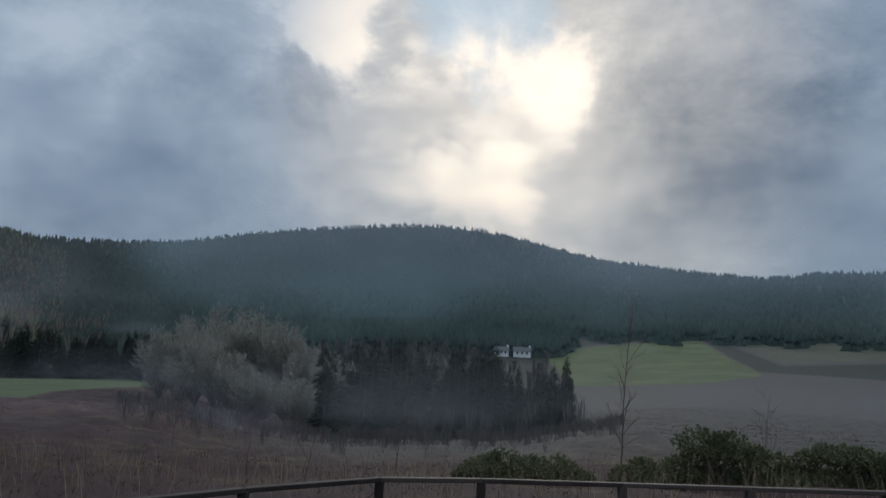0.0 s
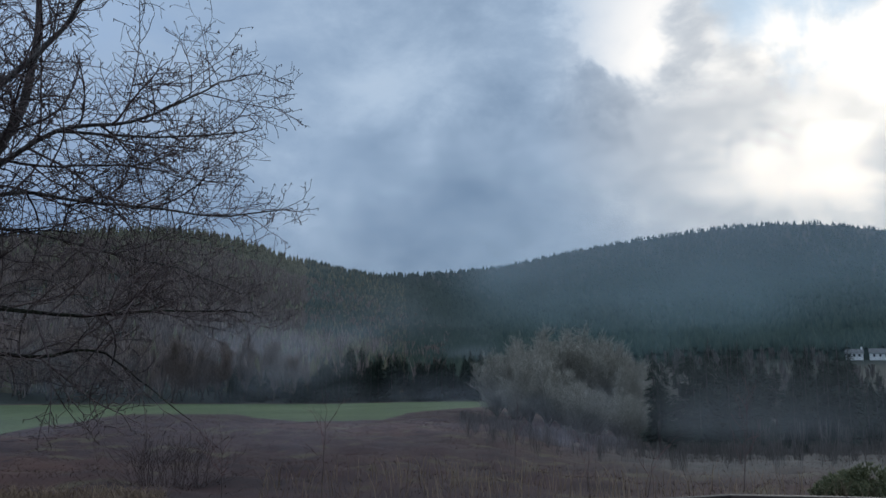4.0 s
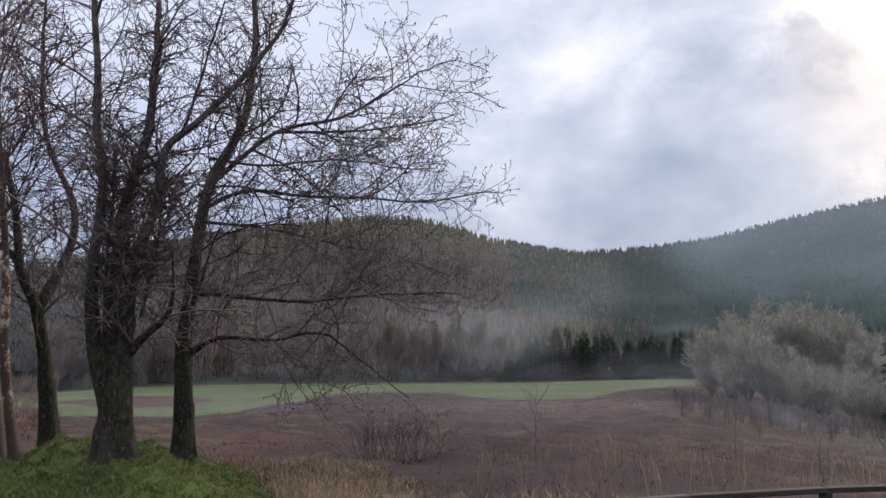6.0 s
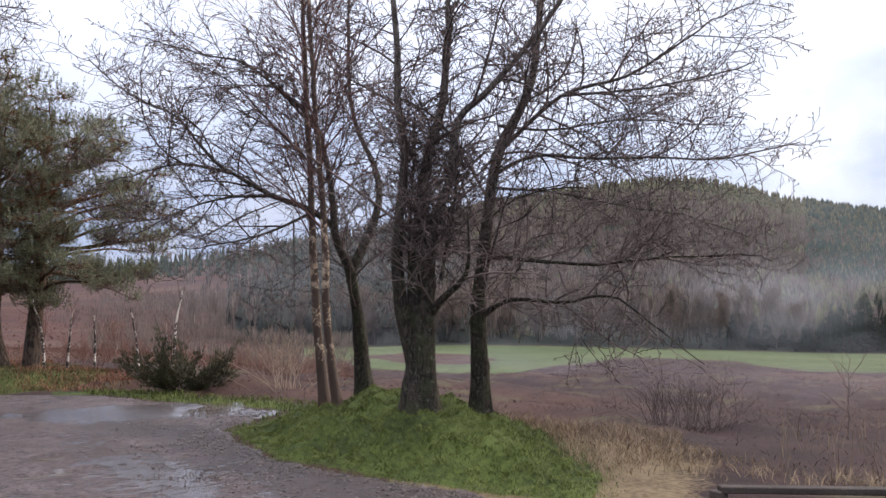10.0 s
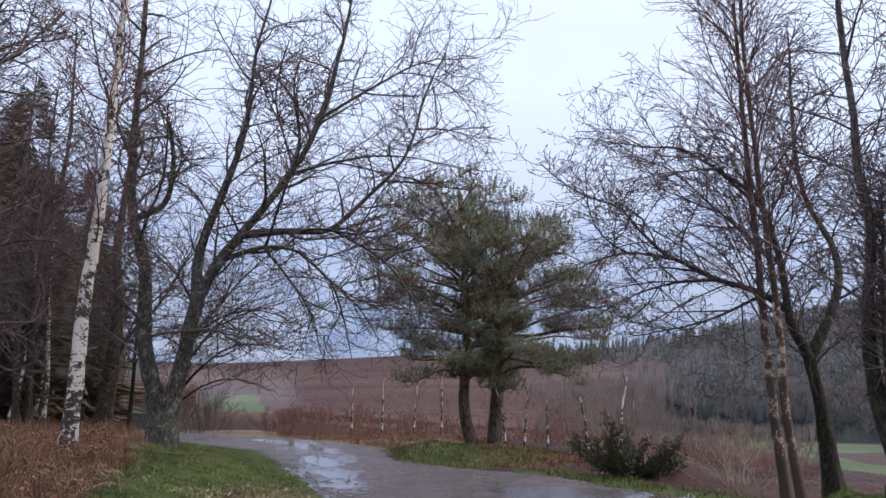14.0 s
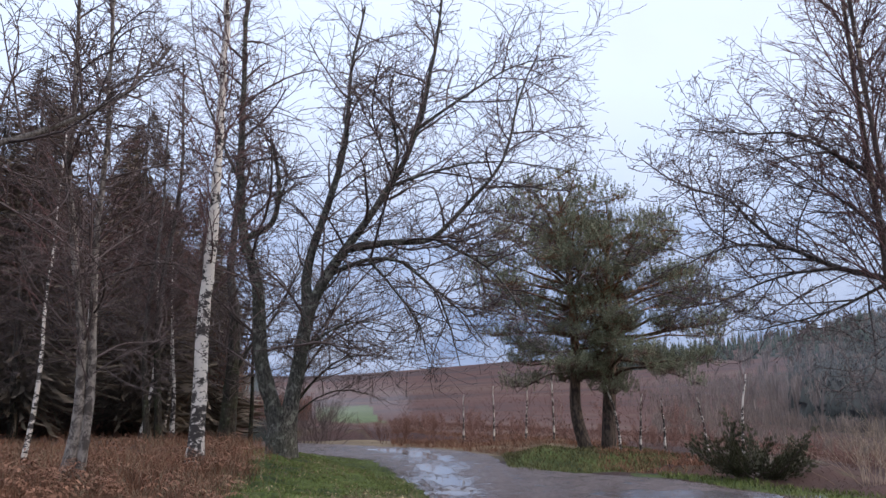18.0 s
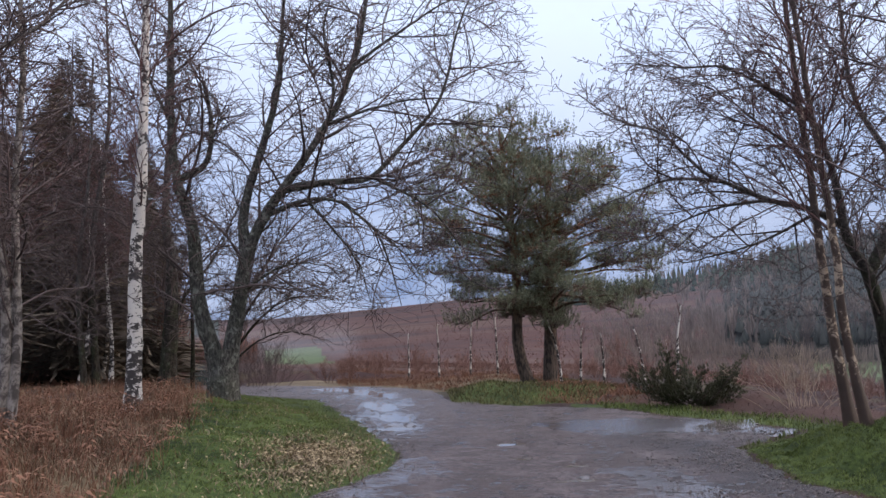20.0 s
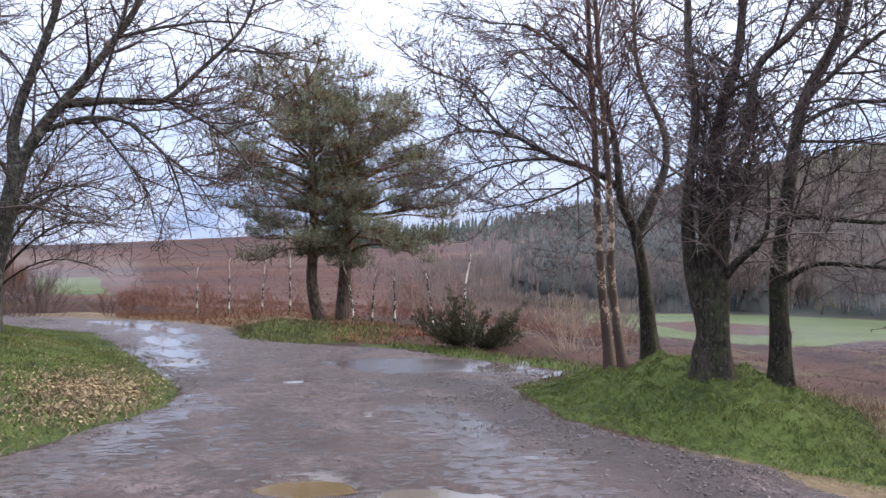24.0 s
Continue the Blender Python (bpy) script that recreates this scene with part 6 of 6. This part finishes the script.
def plantation():
    """The dark conifer wood behind the bank."""
    rng = np.random.default_rng(8)
    kinds = [spruce("spruce_tree", "dark conifer in the plantation", at(*bearing(116, 24).xy, -0.1), 9.0, 4.6, FIR_NEAR, 81, "plantation conifers", branches=110),
             spruce("spruce_tree", "dark conifer in the plantation", at(*bearing(122, 22).xy, -0.1), 9.8, 5.0, FIR_NEAR, 82, "plantation conifers", branches=120),
             spruce("brown_larch", "reddish brown conifer at the edge of the plantation", at(*bearing(112.8, 26).xy, -0.1), 7.6, 4.4, BROWNFIR, 83, "plantation conifers", branches=120)]
    spots = []
    for row in range(5):
        for k in range(20):
            az, r = 109.5 + k * 2.0 + rng.uniform(-0.8, 0.8) + row * 0.7, 23 + row * 3.6 + rng.uniform(-1.4, 1.4) + 0.25 * k
            if az < 110.5 and r < 28 or az > 146:
                continue
            spots.append((az, r))
    for az, r in spots:
        b = bearing(az, r)
        s = rng.uniform(0.75, 1.05) * (1.0 if az > 114 else 0.8)
        kind = kinds[2] if rng.random() < (0.6 if az < 118 else 0.4) else kinds[int(rng.integers(2))]
        copy_thing(kind, Matrix.Translation(at(b.x, b.y, -0.1)) @ Matrix.Rotation(rng.uniform(0, 6.28), 4, "Z") @ Matrix.Scale(s, 4))
    x, y = bearing(113.5, 19.5).xy
    z = float(height(x, y)) - 0.05
    lean = bare_tree("edge_tree", "dark leafless tree at the plantation's edge", [([(x, y, z), (x + 0.2, y - 0.1, z + 3), (x + 0.1, y + 0.2, z + 6), (x, y, z + 9)], 0.09, 0.02)], ALDER, BARK, TWIG, 88, "plantation edge trees", 7)
    for i in range(8):
        b = bearing(rng.uniform(109, 140), rng.uniform(17.5, 23))
        copy_thing(lean, Matrix.Translation(at(b.x, b.y, -0.05)) @ Matrix.Rotation(rng.uniform(0, 6.28), 4, "Z") @ Matrix.Scale(rng.uniform(0.55, 1.0), 4))


plantation()

FEATHER = [dict(per_m=3.2, length=(2.0, 4.2), radius=(0.05, 0.08), angle=(25, 55), up=0.3, wave=0.10, points=5, rise=0.06, above=1.5, taper=0.55),
           dict(per_m=3.0, length=(0.9, 2.2), radius=(0.028, 0.036), angle=(22, 50), up=0.1, wave=0.12, points=4, rise=0.05, tip=0.018),
           dict(per_m=4.6, length=(0.5, 1.2), radius=(0.020, 0.026), angle=(22, 60), up=0.1, wave=0.14, points=3, rise=0.04, tip=0.014)]


def valley_trees():
    """Bare trees and conifers along the burn, one by one."""
    rng = np.random.default_rng(9)
    b = bearing(15.5, 150)
    z = float(height(b.x, b.y))
    kinds = []
    for i, (az, r, mat, group) in enumerate([(15.5, 150, GREYTREE, "bare valley trees"), (11.0, 140, GREYTREE, "bare valley trees"), (34.0, 206, LARCH, "trees behind the field"), (46.0, 208, LARCH, "trees behind the field")]):
        b = bearing(az, r)
        z = float(height(b.x, b.y)) - 0.2
        d = rng.normal(size=2) * 0.6
        limbs = [([(b.x, b.y, z), (b.x + d[0], b.y + d[1], z + 4), (b.x + d[0] * 1.4, b.y - d[1], z + 8), (b.x, b.y, z + 11.5)], 0.22, 0.04)]
        if i < 2:
            for k in range(6):
                e = np.array([math.cos(k * 1.05 + i), math.sin(k * 1.05 + i)]) * rng.uniform(1.4, 2.4)
                limbs.append(([(b.x, b.y, z + 1.0), (b.x + e[0], b.y + e[1], z + 4.5), (b.x + e[0] * 1.9, b.y + e[1] * 1.9, z + 9.5)], 0.14, 0.03))
        kinds.append(bare_tree("valley_tree" if i < 2 else "larch_tree", "pale feathery bare tree in the valley" if i < 2 else "brown leafless tree at the field's far edge", limbs, FEATHER, BARK if i > 1 else mat, mat, 90 + i, group, 6))
    firs = [spruce("valley_conifer", "dark green conifer down in the valley", at(*bearing(3.0, 125).xy, -0.2), 10.5, 4.2, FIR, 95, "valley conifers", branches=70),
            spruce("valley_conifer", "dark green conifer down in the valley", at(*bearing(-1.0, 130).xy, -0.2), 9.0, 4.4, FIR, 96, "valley conifers", branches=70)]

    def put(kind, az, r, s):
        b = bearing(az, r)
        copy_thing(kind, Matrix.Translation(at(b.x, b.y, -0.2)) @ Matrix.Rotation(rng.uniform(0, 6.28), 4, "Z") @ Matrix.Scale(s, 4))
    # the pale clump that hides the field's end, then lower ones along the burn
    for az, r, s in [(17.4, 104, 0.78), (18.5, 103, 0.62), (16.2, 101, 0.74), (15.0, 99, 0.66), (13.8, 97, 0.58), (12.8, 95, 0.52), (17.0, 98, 0.56), (11.8, 96, 0.48),
                     (15.2, 128, 1.12), (13.6, 132, 1.22), (12.4, 130, 1.20), (11.0, 128, 1.08), (9.8, 126, 0.95), (8.6, 122, 0.82), (7.4, 112, 0.72), (5.8, 114, 0.72), (4.2, 116, 0.74), (10.2, 104, 0.56), (9.2, 100, 0.50)]:
        put(kinds[int(rng.integers(2))], az, r, s * rng.uniform(0.94, 1.06))
    for i in range(120):
        az = rng.uniform(-9.5, 8.0)
        r = rng.uniform(88, 135)
        put(firs[int(rng.integers(2))], az, r, r / 112 * rng.uniform(0.95, 1.28) * (1.0 if az > -4.5 else 0.66))
    for i in range(125):
        az = rng.uniform(17.8, 38)
        put(firs[int(rng.integers(2))], az, rng.uniform(194, 222), rng.uniform(0.75, 1.25) * (1.0 if az < 31 else 0.7))
    for i in range(110):
        az = rng.uniform(17.5, 68)
        if 17 < az < 30:
            put(firs[int(rng.integers(2))], az, rng.uniform(196, 230), rng.uniform(1.0, 1.5))
        else:
            put(kinds[2 + int(rng.integers(2))], az, rng.uniform(195, 232), rng.uniform(0.8, 1.25))


valley_trees()


def far_wood(name, label, mat, n, az0, az1, r0, r1, tall, slim, seed, keep=None, rings=2, grow=1.0):
    """A joined far wood of small ragged conifer or bare tree shapes."""
    rng = np.random.default_rng(seed)
    r = np.exp(rng.uniform(math.log(r0), math.log(r1), n)) if grow == 1.0 else np.sqrt(rng.uniform(r0 * r0, r1 * r1, n))
    az = rng.uniform(az0, az1, n)
    if keep is not None:
        ok = keep(az, r, rng)
        az, r = az[ok], r[ok]
    n = len(r)
    x, y = -r * np.sin(np.radians(az)), r * np.cos(np.radians(az))
    z = height(x, y) - 0.5
    h = rng.uniform(*tall, n)
    verts, tris, base = [], [], 0
    sides = 5
    for k in range(rings):
        bot, top = h * (0.02 + 0.42 * k), h * (0.62 + 0.38 * k / max(1, rings - 1) if rings > 1 else 1.0)
        wide = h * slim * (1.0 - 0.42 * k)
        ang = rng.uniform(0, 6.28, n)[:, None] + np.arange(sides) * 2 * math.pi / sides
        rr = wide[:, None] * rng.uniform(0.6, 1.25, (n, sides))
        ring = np.stack([x[:, None] + rr * np.cos(ang), y[:, None] + rr * np.sin(ang), (z + bot)[:, None] + h[:, None] * rng.uniform(-0.08, 0.08, (n, sides))], -1)
        tip = np.stack([x + h * 0.02 * rng.normal(size=n), y, z + top], -1)[:, None]
        v = np.concatenate([ring, tip], 1)
        i = base + np.arange(n)[:, None, None] * (sides + 1)
        j = np.arange(sides)
        tri = np.stack([j, (j + 1) % sides, np.full(sides, sides)], -1)[None]
        verts.append(v.reshape(-1, 3))
        tris.append((i + tri).reshape(-1, 3))
        base += n * (sides + 1)
    ob = part(name, mesh_from(name, np.concatenate(verts), [np.concatenate(tris)], mat, True))
    return tagged(ob, label, "woodland", kind="stuff")


def bare_wood(name, label, mat, n, az0, az1, r0, r1, tall, seed, per=16, keep=None, slim=0.026):
    """A joined far wood of bare trees: fans of thin upright blades."""
    rng = np.random.default_rng(seed)
    az, r = rng.uniform(az0, az1, n), np.sqrt(rng.uniform(r0 * r0, r1 * r1, n))
    if keep is not None:
        ok = keep(az, r, rng)
        az, r = az[ok], r[ok]
    n = len(r)
    x, y = -r * np.sin(np.radians(az)), r * np.cos(np.radians(az))
    root = np.stack([x, y, height(x, y) - 0.3], -1)
    h = np.repeat(rng.uniform(*tall, n), per)[:, None]
    P = np.repeat(root, per, 0)
    N = len(P)
    low = rng.uniform(0.05, 0.6, (N, 1))
    d = np.concatenate([rng.normal(size=(N, 2)) * 0.15, np.ones((N, 1))], 1)
    a = P + np.array([0, 0, 1.0]) * h * low + np.concatenate([rng.normal(size=(N, 2)) * 0.05, np.zeros((N, 1))], 1) * h
    top = a + d * h * (1.02 - low) * rng.uniform(0.7, 1.0, (N, 1))
    ang = rng.uniform(0, 6.28, N)
    side = np.stack([np.cos(ang), np.sin(ang), np.zeros(N)], -1) * h * slim
    v = np.stack([a - side * 0.5, a + side * 0.5, a * 0.4 + top * 0.6 + side, top, a * 0.4 + top * 0.6 - side], 1).reshape(-1, 3)
    k = np.arange(N)[:, None] * 5
    ob = part(name, mesh_from(name, v, [k + np.array([0, 1, 2, 4]), k + np.array([4, 2, 3])], mat, True))
    return tagged(ob, label, "woodland", kind="stuff")


def patchy(az, r):
    return waves(az * 12 + 40, r * 0.9, 60.0)


far_wood("left_hill_wood", "dull green conifer plantation on the upper near hill", OLIVEFIR, 36000, 25, 78, 215, 1250, (6, 12), 0.22, 201,
         lambda az, r, rng: (r < RIDGE(az) * 1.05) & (az < 61 + 3 * patchy(az * 3, r)) & ((r > 760 + 170 * patchy(az, r)) | (rng.random(len(r)) < 0.45 * smooth(38, 26, az)) | (rng.random(len(r)) < 0.02)))
far_wood("blue_hill_wood", "dark conifers where the two hills meet", FARFIR, 6000, 17, 26.5, 240, 1250, (6, 12), 0.22, 211, lambda az, r, rng: r < RIDGE(az) * 1.05)
far_wood("valley_head_wood", "dark conifers at the head of the valley field", FIR, 1300, 17.5, 40, 224, 300, (5, 12), 0.20, 210, lambda az, r, rng: rng.random(len(az)) < smooth(40, 27, az) * smooth(300, 240, r))
far_wood("hill_foot_wood", "dark grey-green conifers at the foot of the near hill", FOOTFIR, 9000, 53, 72, 200, 800, (6, 12.5), 0.20, 212, lambda az, r, rng: (patchy(az * 2, r) > -0.5) & (rng.random(len(az)) < smooth(72, 64, az) * smooth(53, 60, az) * (r < RIDGE(az) * 1.02)), 3)
bare_wood("hill_foot_birches", "pinkish leafless birches beside the conifers", LARCH, 4200, 62, 82, 170, 420, (2.2, 5.0), 216, 15, lambda az, r, rng: rng.random(len(az)) < smooth(83, 72, az), 0.009)
bare_wood("left_hill_larches", "brown leafless larches on the lower hillside", LARCH, 17000, 22, 76, 205, 900, (7, 12), 202, 13,
          lambda az, r, rng: (r < RIDGE(az)) & ((patchy(az, r) < 0.5) | (r < 300)) & (rng.random(len(az)) < smooth(16, 30, az + 3 * patchy(az, r) - 6 * smooth(350, 800, r))) & (rng.random(len(az)) < smooth(63, 55, az) * 0.85 + 0.15 * smooth(77, 70, az)))
far_wood("far_hill_wood", "dense dark conifers on the far rounded hill", FARFIR, 46000, -48, 32, 430, 2500, (6, 13), 0.36, 203,
         lambda az, r, rng: (r < RIDGE(az) * 1.03) & ~((az < -9 - 1.2 * patchy(az, r)) & (az > -30) & (r < 610 + 60 * patchy(az * 4, r))))
bare_wood("burnside_wood", "grey leafless woodland along the valley", ASHTREE, 260, -8, 15, 190, 430, (6, 9), 204, 16,
          lambda az, r, rng: ~((np.abs(az + 5.2) < 2.2) & (r > 330)) & ~((az < -9) & (az > -30) & (r > 215)))
far_wood("moor_edge_wood", "far conifers on the moor's skyline", FIR, 420, 66, 86, 560, 720, (6, 15), 0.17, 205)
bare_wood("moor_birches", "reddish leafless birches on the moor", MOORRED, 13000, 64, 108, 90, 500, (0.3, 0.9), 206, 8,
          lambda az, r, rng: ~((az > 97.6) & (az < 103)) & (rng.random(len(az)) < 0.5 + 0.6 * waves(r, az * 6, 30.0)), 0.034)
bare_wood("wood_edge_scrub", "brown leafless bushes at the plantation's edge", BROWNFIR, 1500, 103.6, 114, 46, 110, (0.8, 2.4), 209, 26, None, 0.006)
# thin brown blades added as a veil to lighten the dark plantation interior
bare_wood("plantation_understory", "veil of brown blades added to lighten the gaps between the plantation trees", BROWNFIR, 700, 108.5, 142, 23.5, 46, (2.0, 6.0), 213, 30, None, 0.0045)
bare_wood("burnside_scrub", "grey leafless scrub before the valley trees", ASHTREE, 5200, -13, 21, 34, 98, (0.3, 1.7), 214, 14,
          lambda az, r, rng: rng.random(len(r)) < smooth(25, 80, r) * (0.7 + 0.6 * patchy(az * 5, r * 8)), 0.007)
bare_wood("burnside_poles", "thin grey leafless birches below the conifers", ASHTREE, 60, -10.5, 2.0, 84, 100, (2.4, 4.6), 215, 16, None, 0.006)
bare_wood("hill_foot_scrub", "brown leafless scrub at the hill's foot", LARCH, 3000, 62, 80, 60, 230, (0.6, 1.6), 208, 14, None, 0.012)


def farmhouse():
    base = at(*bearing(-5.2, 430).xy)
    house = thing("farmhouse", "small white farmhouse with dark slate roof across the valley", "house", where=base)
    house.rotation_euler[2] = radians(-5)
    white = simple("white_harling", (0.62, 0.62, 0.60), (0.80, 0.80, 0.78), 0.5, 0.8, 4, 0.1, "")
    slate = simple("slate", (0.05, 0.055, 0.06), (0.10, 0.105, 0.11), 0.6, 0.6, 4, 0.2, "")
    pane = simple("dark_pane", (0.02, 0.022, 0.025), (0.04, 0.045, 0.05), 1, 0.15, 4, 0.0, "")
    lift = 1.0
    for x0, w, hh in ((-5.2, 7.5, 1.7), (5.6, 9.0, 1.9)):
        bm = bmesh.new()
        box_bm(bm, (w, 6, hh + lift + 2), Matrix.Translation((x0, 0, (hh + lift) / 2 - 1)))
        part("wall", bm, white, house)
        bm = bmesh.new()
        rw, top = w / 2 + 0.3, lift + hh
        vs = [bm.verts.new(p) for p in ((x0 - rw, -3.4, top), (x0 + rw, -3.4, top), (x0 + rw, 3.4, top), (x0 - rw, 3.4, top), (x0 - rw, 0, top + 2.4), (x0 + rw, 0, top + 2.4))]
        for f in ((0, 1, 5, 4), (2, 3, 4, 5), (1, 2, 5), (3, 0, 4), (3, 2, 1, 0)):
            bm.faces.new([vs[i] for i in f])
        roof = part("roof", bm, slate, house)
        bm = bmesh.new()
        box_bm(bm, (0.7, 0.9, 1.5), Matrix.Translation((x0 + rw - 0.9, 0, top + 2.6)))
        part("chimney", bm, white, roof)
        for wx in (-0.28, 0.0, 0.28):
            bm = bmesh.new()
            box_bm(bm, (0.9, 0.1, 1.2), Matrix.Translation((x0 + wx * w, -3.03, lift + 1.0)))
            part("window", bm, pane, house)


farmhouse()


# ---------------------------------------------------------------- mist and haze sheets


# see-through film whose pale colour stands in for light scattered by misty air
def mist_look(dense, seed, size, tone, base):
    m = bpy.data.materials.new("translucent_mist")
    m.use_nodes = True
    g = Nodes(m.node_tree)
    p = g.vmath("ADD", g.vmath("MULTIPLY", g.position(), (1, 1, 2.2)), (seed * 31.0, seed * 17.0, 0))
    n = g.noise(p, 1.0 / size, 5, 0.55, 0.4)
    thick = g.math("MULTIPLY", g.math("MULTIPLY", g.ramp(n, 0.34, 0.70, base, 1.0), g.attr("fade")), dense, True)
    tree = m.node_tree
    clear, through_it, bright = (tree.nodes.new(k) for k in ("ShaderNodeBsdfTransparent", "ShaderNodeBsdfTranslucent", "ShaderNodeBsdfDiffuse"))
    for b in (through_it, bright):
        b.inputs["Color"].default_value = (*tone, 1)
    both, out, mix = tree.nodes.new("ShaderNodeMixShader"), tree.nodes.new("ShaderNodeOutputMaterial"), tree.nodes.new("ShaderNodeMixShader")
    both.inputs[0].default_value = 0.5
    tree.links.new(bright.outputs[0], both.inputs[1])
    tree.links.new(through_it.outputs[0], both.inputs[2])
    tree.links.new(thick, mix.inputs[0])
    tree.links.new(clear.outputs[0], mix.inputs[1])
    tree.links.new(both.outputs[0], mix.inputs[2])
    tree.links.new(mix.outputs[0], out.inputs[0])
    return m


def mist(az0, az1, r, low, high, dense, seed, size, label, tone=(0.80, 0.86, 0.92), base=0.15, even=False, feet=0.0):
    """A thin upright translucent sheet that imitates mist and haze; low and high: metres above the car park."""
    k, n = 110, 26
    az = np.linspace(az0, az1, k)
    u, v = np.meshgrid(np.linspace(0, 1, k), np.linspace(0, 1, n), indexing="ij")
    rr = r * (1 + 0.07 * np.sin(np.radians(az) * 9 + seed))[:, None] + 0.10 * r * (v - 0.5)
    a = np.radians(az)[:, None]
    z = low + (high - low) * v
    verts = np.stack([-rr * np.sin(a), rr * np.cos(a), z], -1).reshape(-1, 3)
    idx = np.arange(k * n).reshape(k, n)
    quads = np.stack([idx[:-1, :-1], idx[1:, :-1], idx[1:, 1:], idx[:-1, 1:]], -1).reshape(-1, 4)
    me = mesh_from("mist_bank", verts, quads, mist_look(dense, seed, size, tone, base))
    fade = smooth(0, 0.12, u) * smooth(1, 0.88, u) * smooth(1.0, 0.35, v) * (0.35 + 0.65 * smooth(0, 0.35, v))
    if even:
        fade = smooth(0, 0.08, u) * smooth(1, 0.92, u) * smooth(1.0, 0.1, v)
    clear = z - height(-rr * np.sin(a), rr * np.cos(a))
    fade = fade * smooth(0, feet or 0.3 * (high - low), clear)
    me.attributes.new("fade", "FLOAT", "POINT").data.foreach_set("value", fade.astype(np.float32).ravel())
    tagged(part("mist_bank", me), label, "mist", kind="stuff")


# upright sheets tinted like mist and distance haze, veiling what lies behind them
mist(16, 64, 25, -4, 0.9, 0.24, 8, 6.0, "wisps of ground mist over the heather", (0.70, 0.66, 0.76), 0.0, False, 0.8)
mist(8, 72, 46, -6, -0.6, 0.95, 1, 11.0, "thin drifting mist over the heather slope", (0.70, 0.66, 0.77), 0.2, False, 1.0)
mist(-46, 10, 70, -7, 5, 0.30, 13, 30.0, "thin grey haze sheet lightening the far slope", (0.62, 0.66, 0.70), 0.5, True, 3)
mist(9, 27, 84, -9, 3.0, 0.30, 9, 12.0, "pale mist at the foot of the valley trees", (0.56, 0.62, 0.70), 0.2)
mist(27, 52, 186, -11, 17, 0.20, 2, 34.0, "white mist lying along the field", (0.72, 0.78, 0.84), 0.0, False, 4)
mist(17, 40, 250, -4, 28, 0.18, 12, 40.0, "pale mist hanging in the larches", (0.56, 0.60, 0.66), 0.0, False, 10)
mist(-48, 23, 330, -14, 60, 0.38, 3, 50.0, "thin haze sheet in front of the wooded hill", (0.50, 0.72, 0.80), 0.3, True, 40)
mist(56, 84, 190, -8, 34, 0.09, 14, 40.0, "lilac haze sheet before the hill-foot conifers", (0.52, 0.54, 0.62), 0.35, True, 10)
mist(18, 66, 100, -8, 1.5, 0.10, 15, 14.0, "low haze sheet paling the valley field", (0.66, 0.70, 0.76), 0.15)
mist(22, 80, 330, -14, 50, 0.22, 6, 50.0, "thin grey haze sheet in front of the larches", (0.66, 0.70, 0.74), 0.3, True, 22)
mist(-52, 24, 620, -30, 190, 0.54, 4, 120.0, "blue haze sheet before the hills", (0.62, 0.76, 0.88), 0.6, True, 60)
mist(20, 86, 620, -30, 150, 0.32, 7, 120.0, "grey haze sheet before the near hill", (0.62, 0.65, 0.68), 0.6, True, 50)
mist(-52, 33, 1350, -40, 480, 0.62, 5, 260.0, "blue haze sheet before the far hill", (0.58, 0.70, 0.84), 0.7, True, 130)
mist(96, 109, 52, -1.6, 3.2, 0.30, 10, 9.0, "pale mist sheet before the far green field", (0.80, 0.82, 0.86), 0.35)
# added brownish sheet that brightens the black gaps inside the plantation
mist(107.5, 143, 21.8, -0.5, 9.5, 0.10, 11, 6.0, "dim sheet added to lighten the dark plantation interior", (0.62, 0.54, 0.50), 0.6, True)
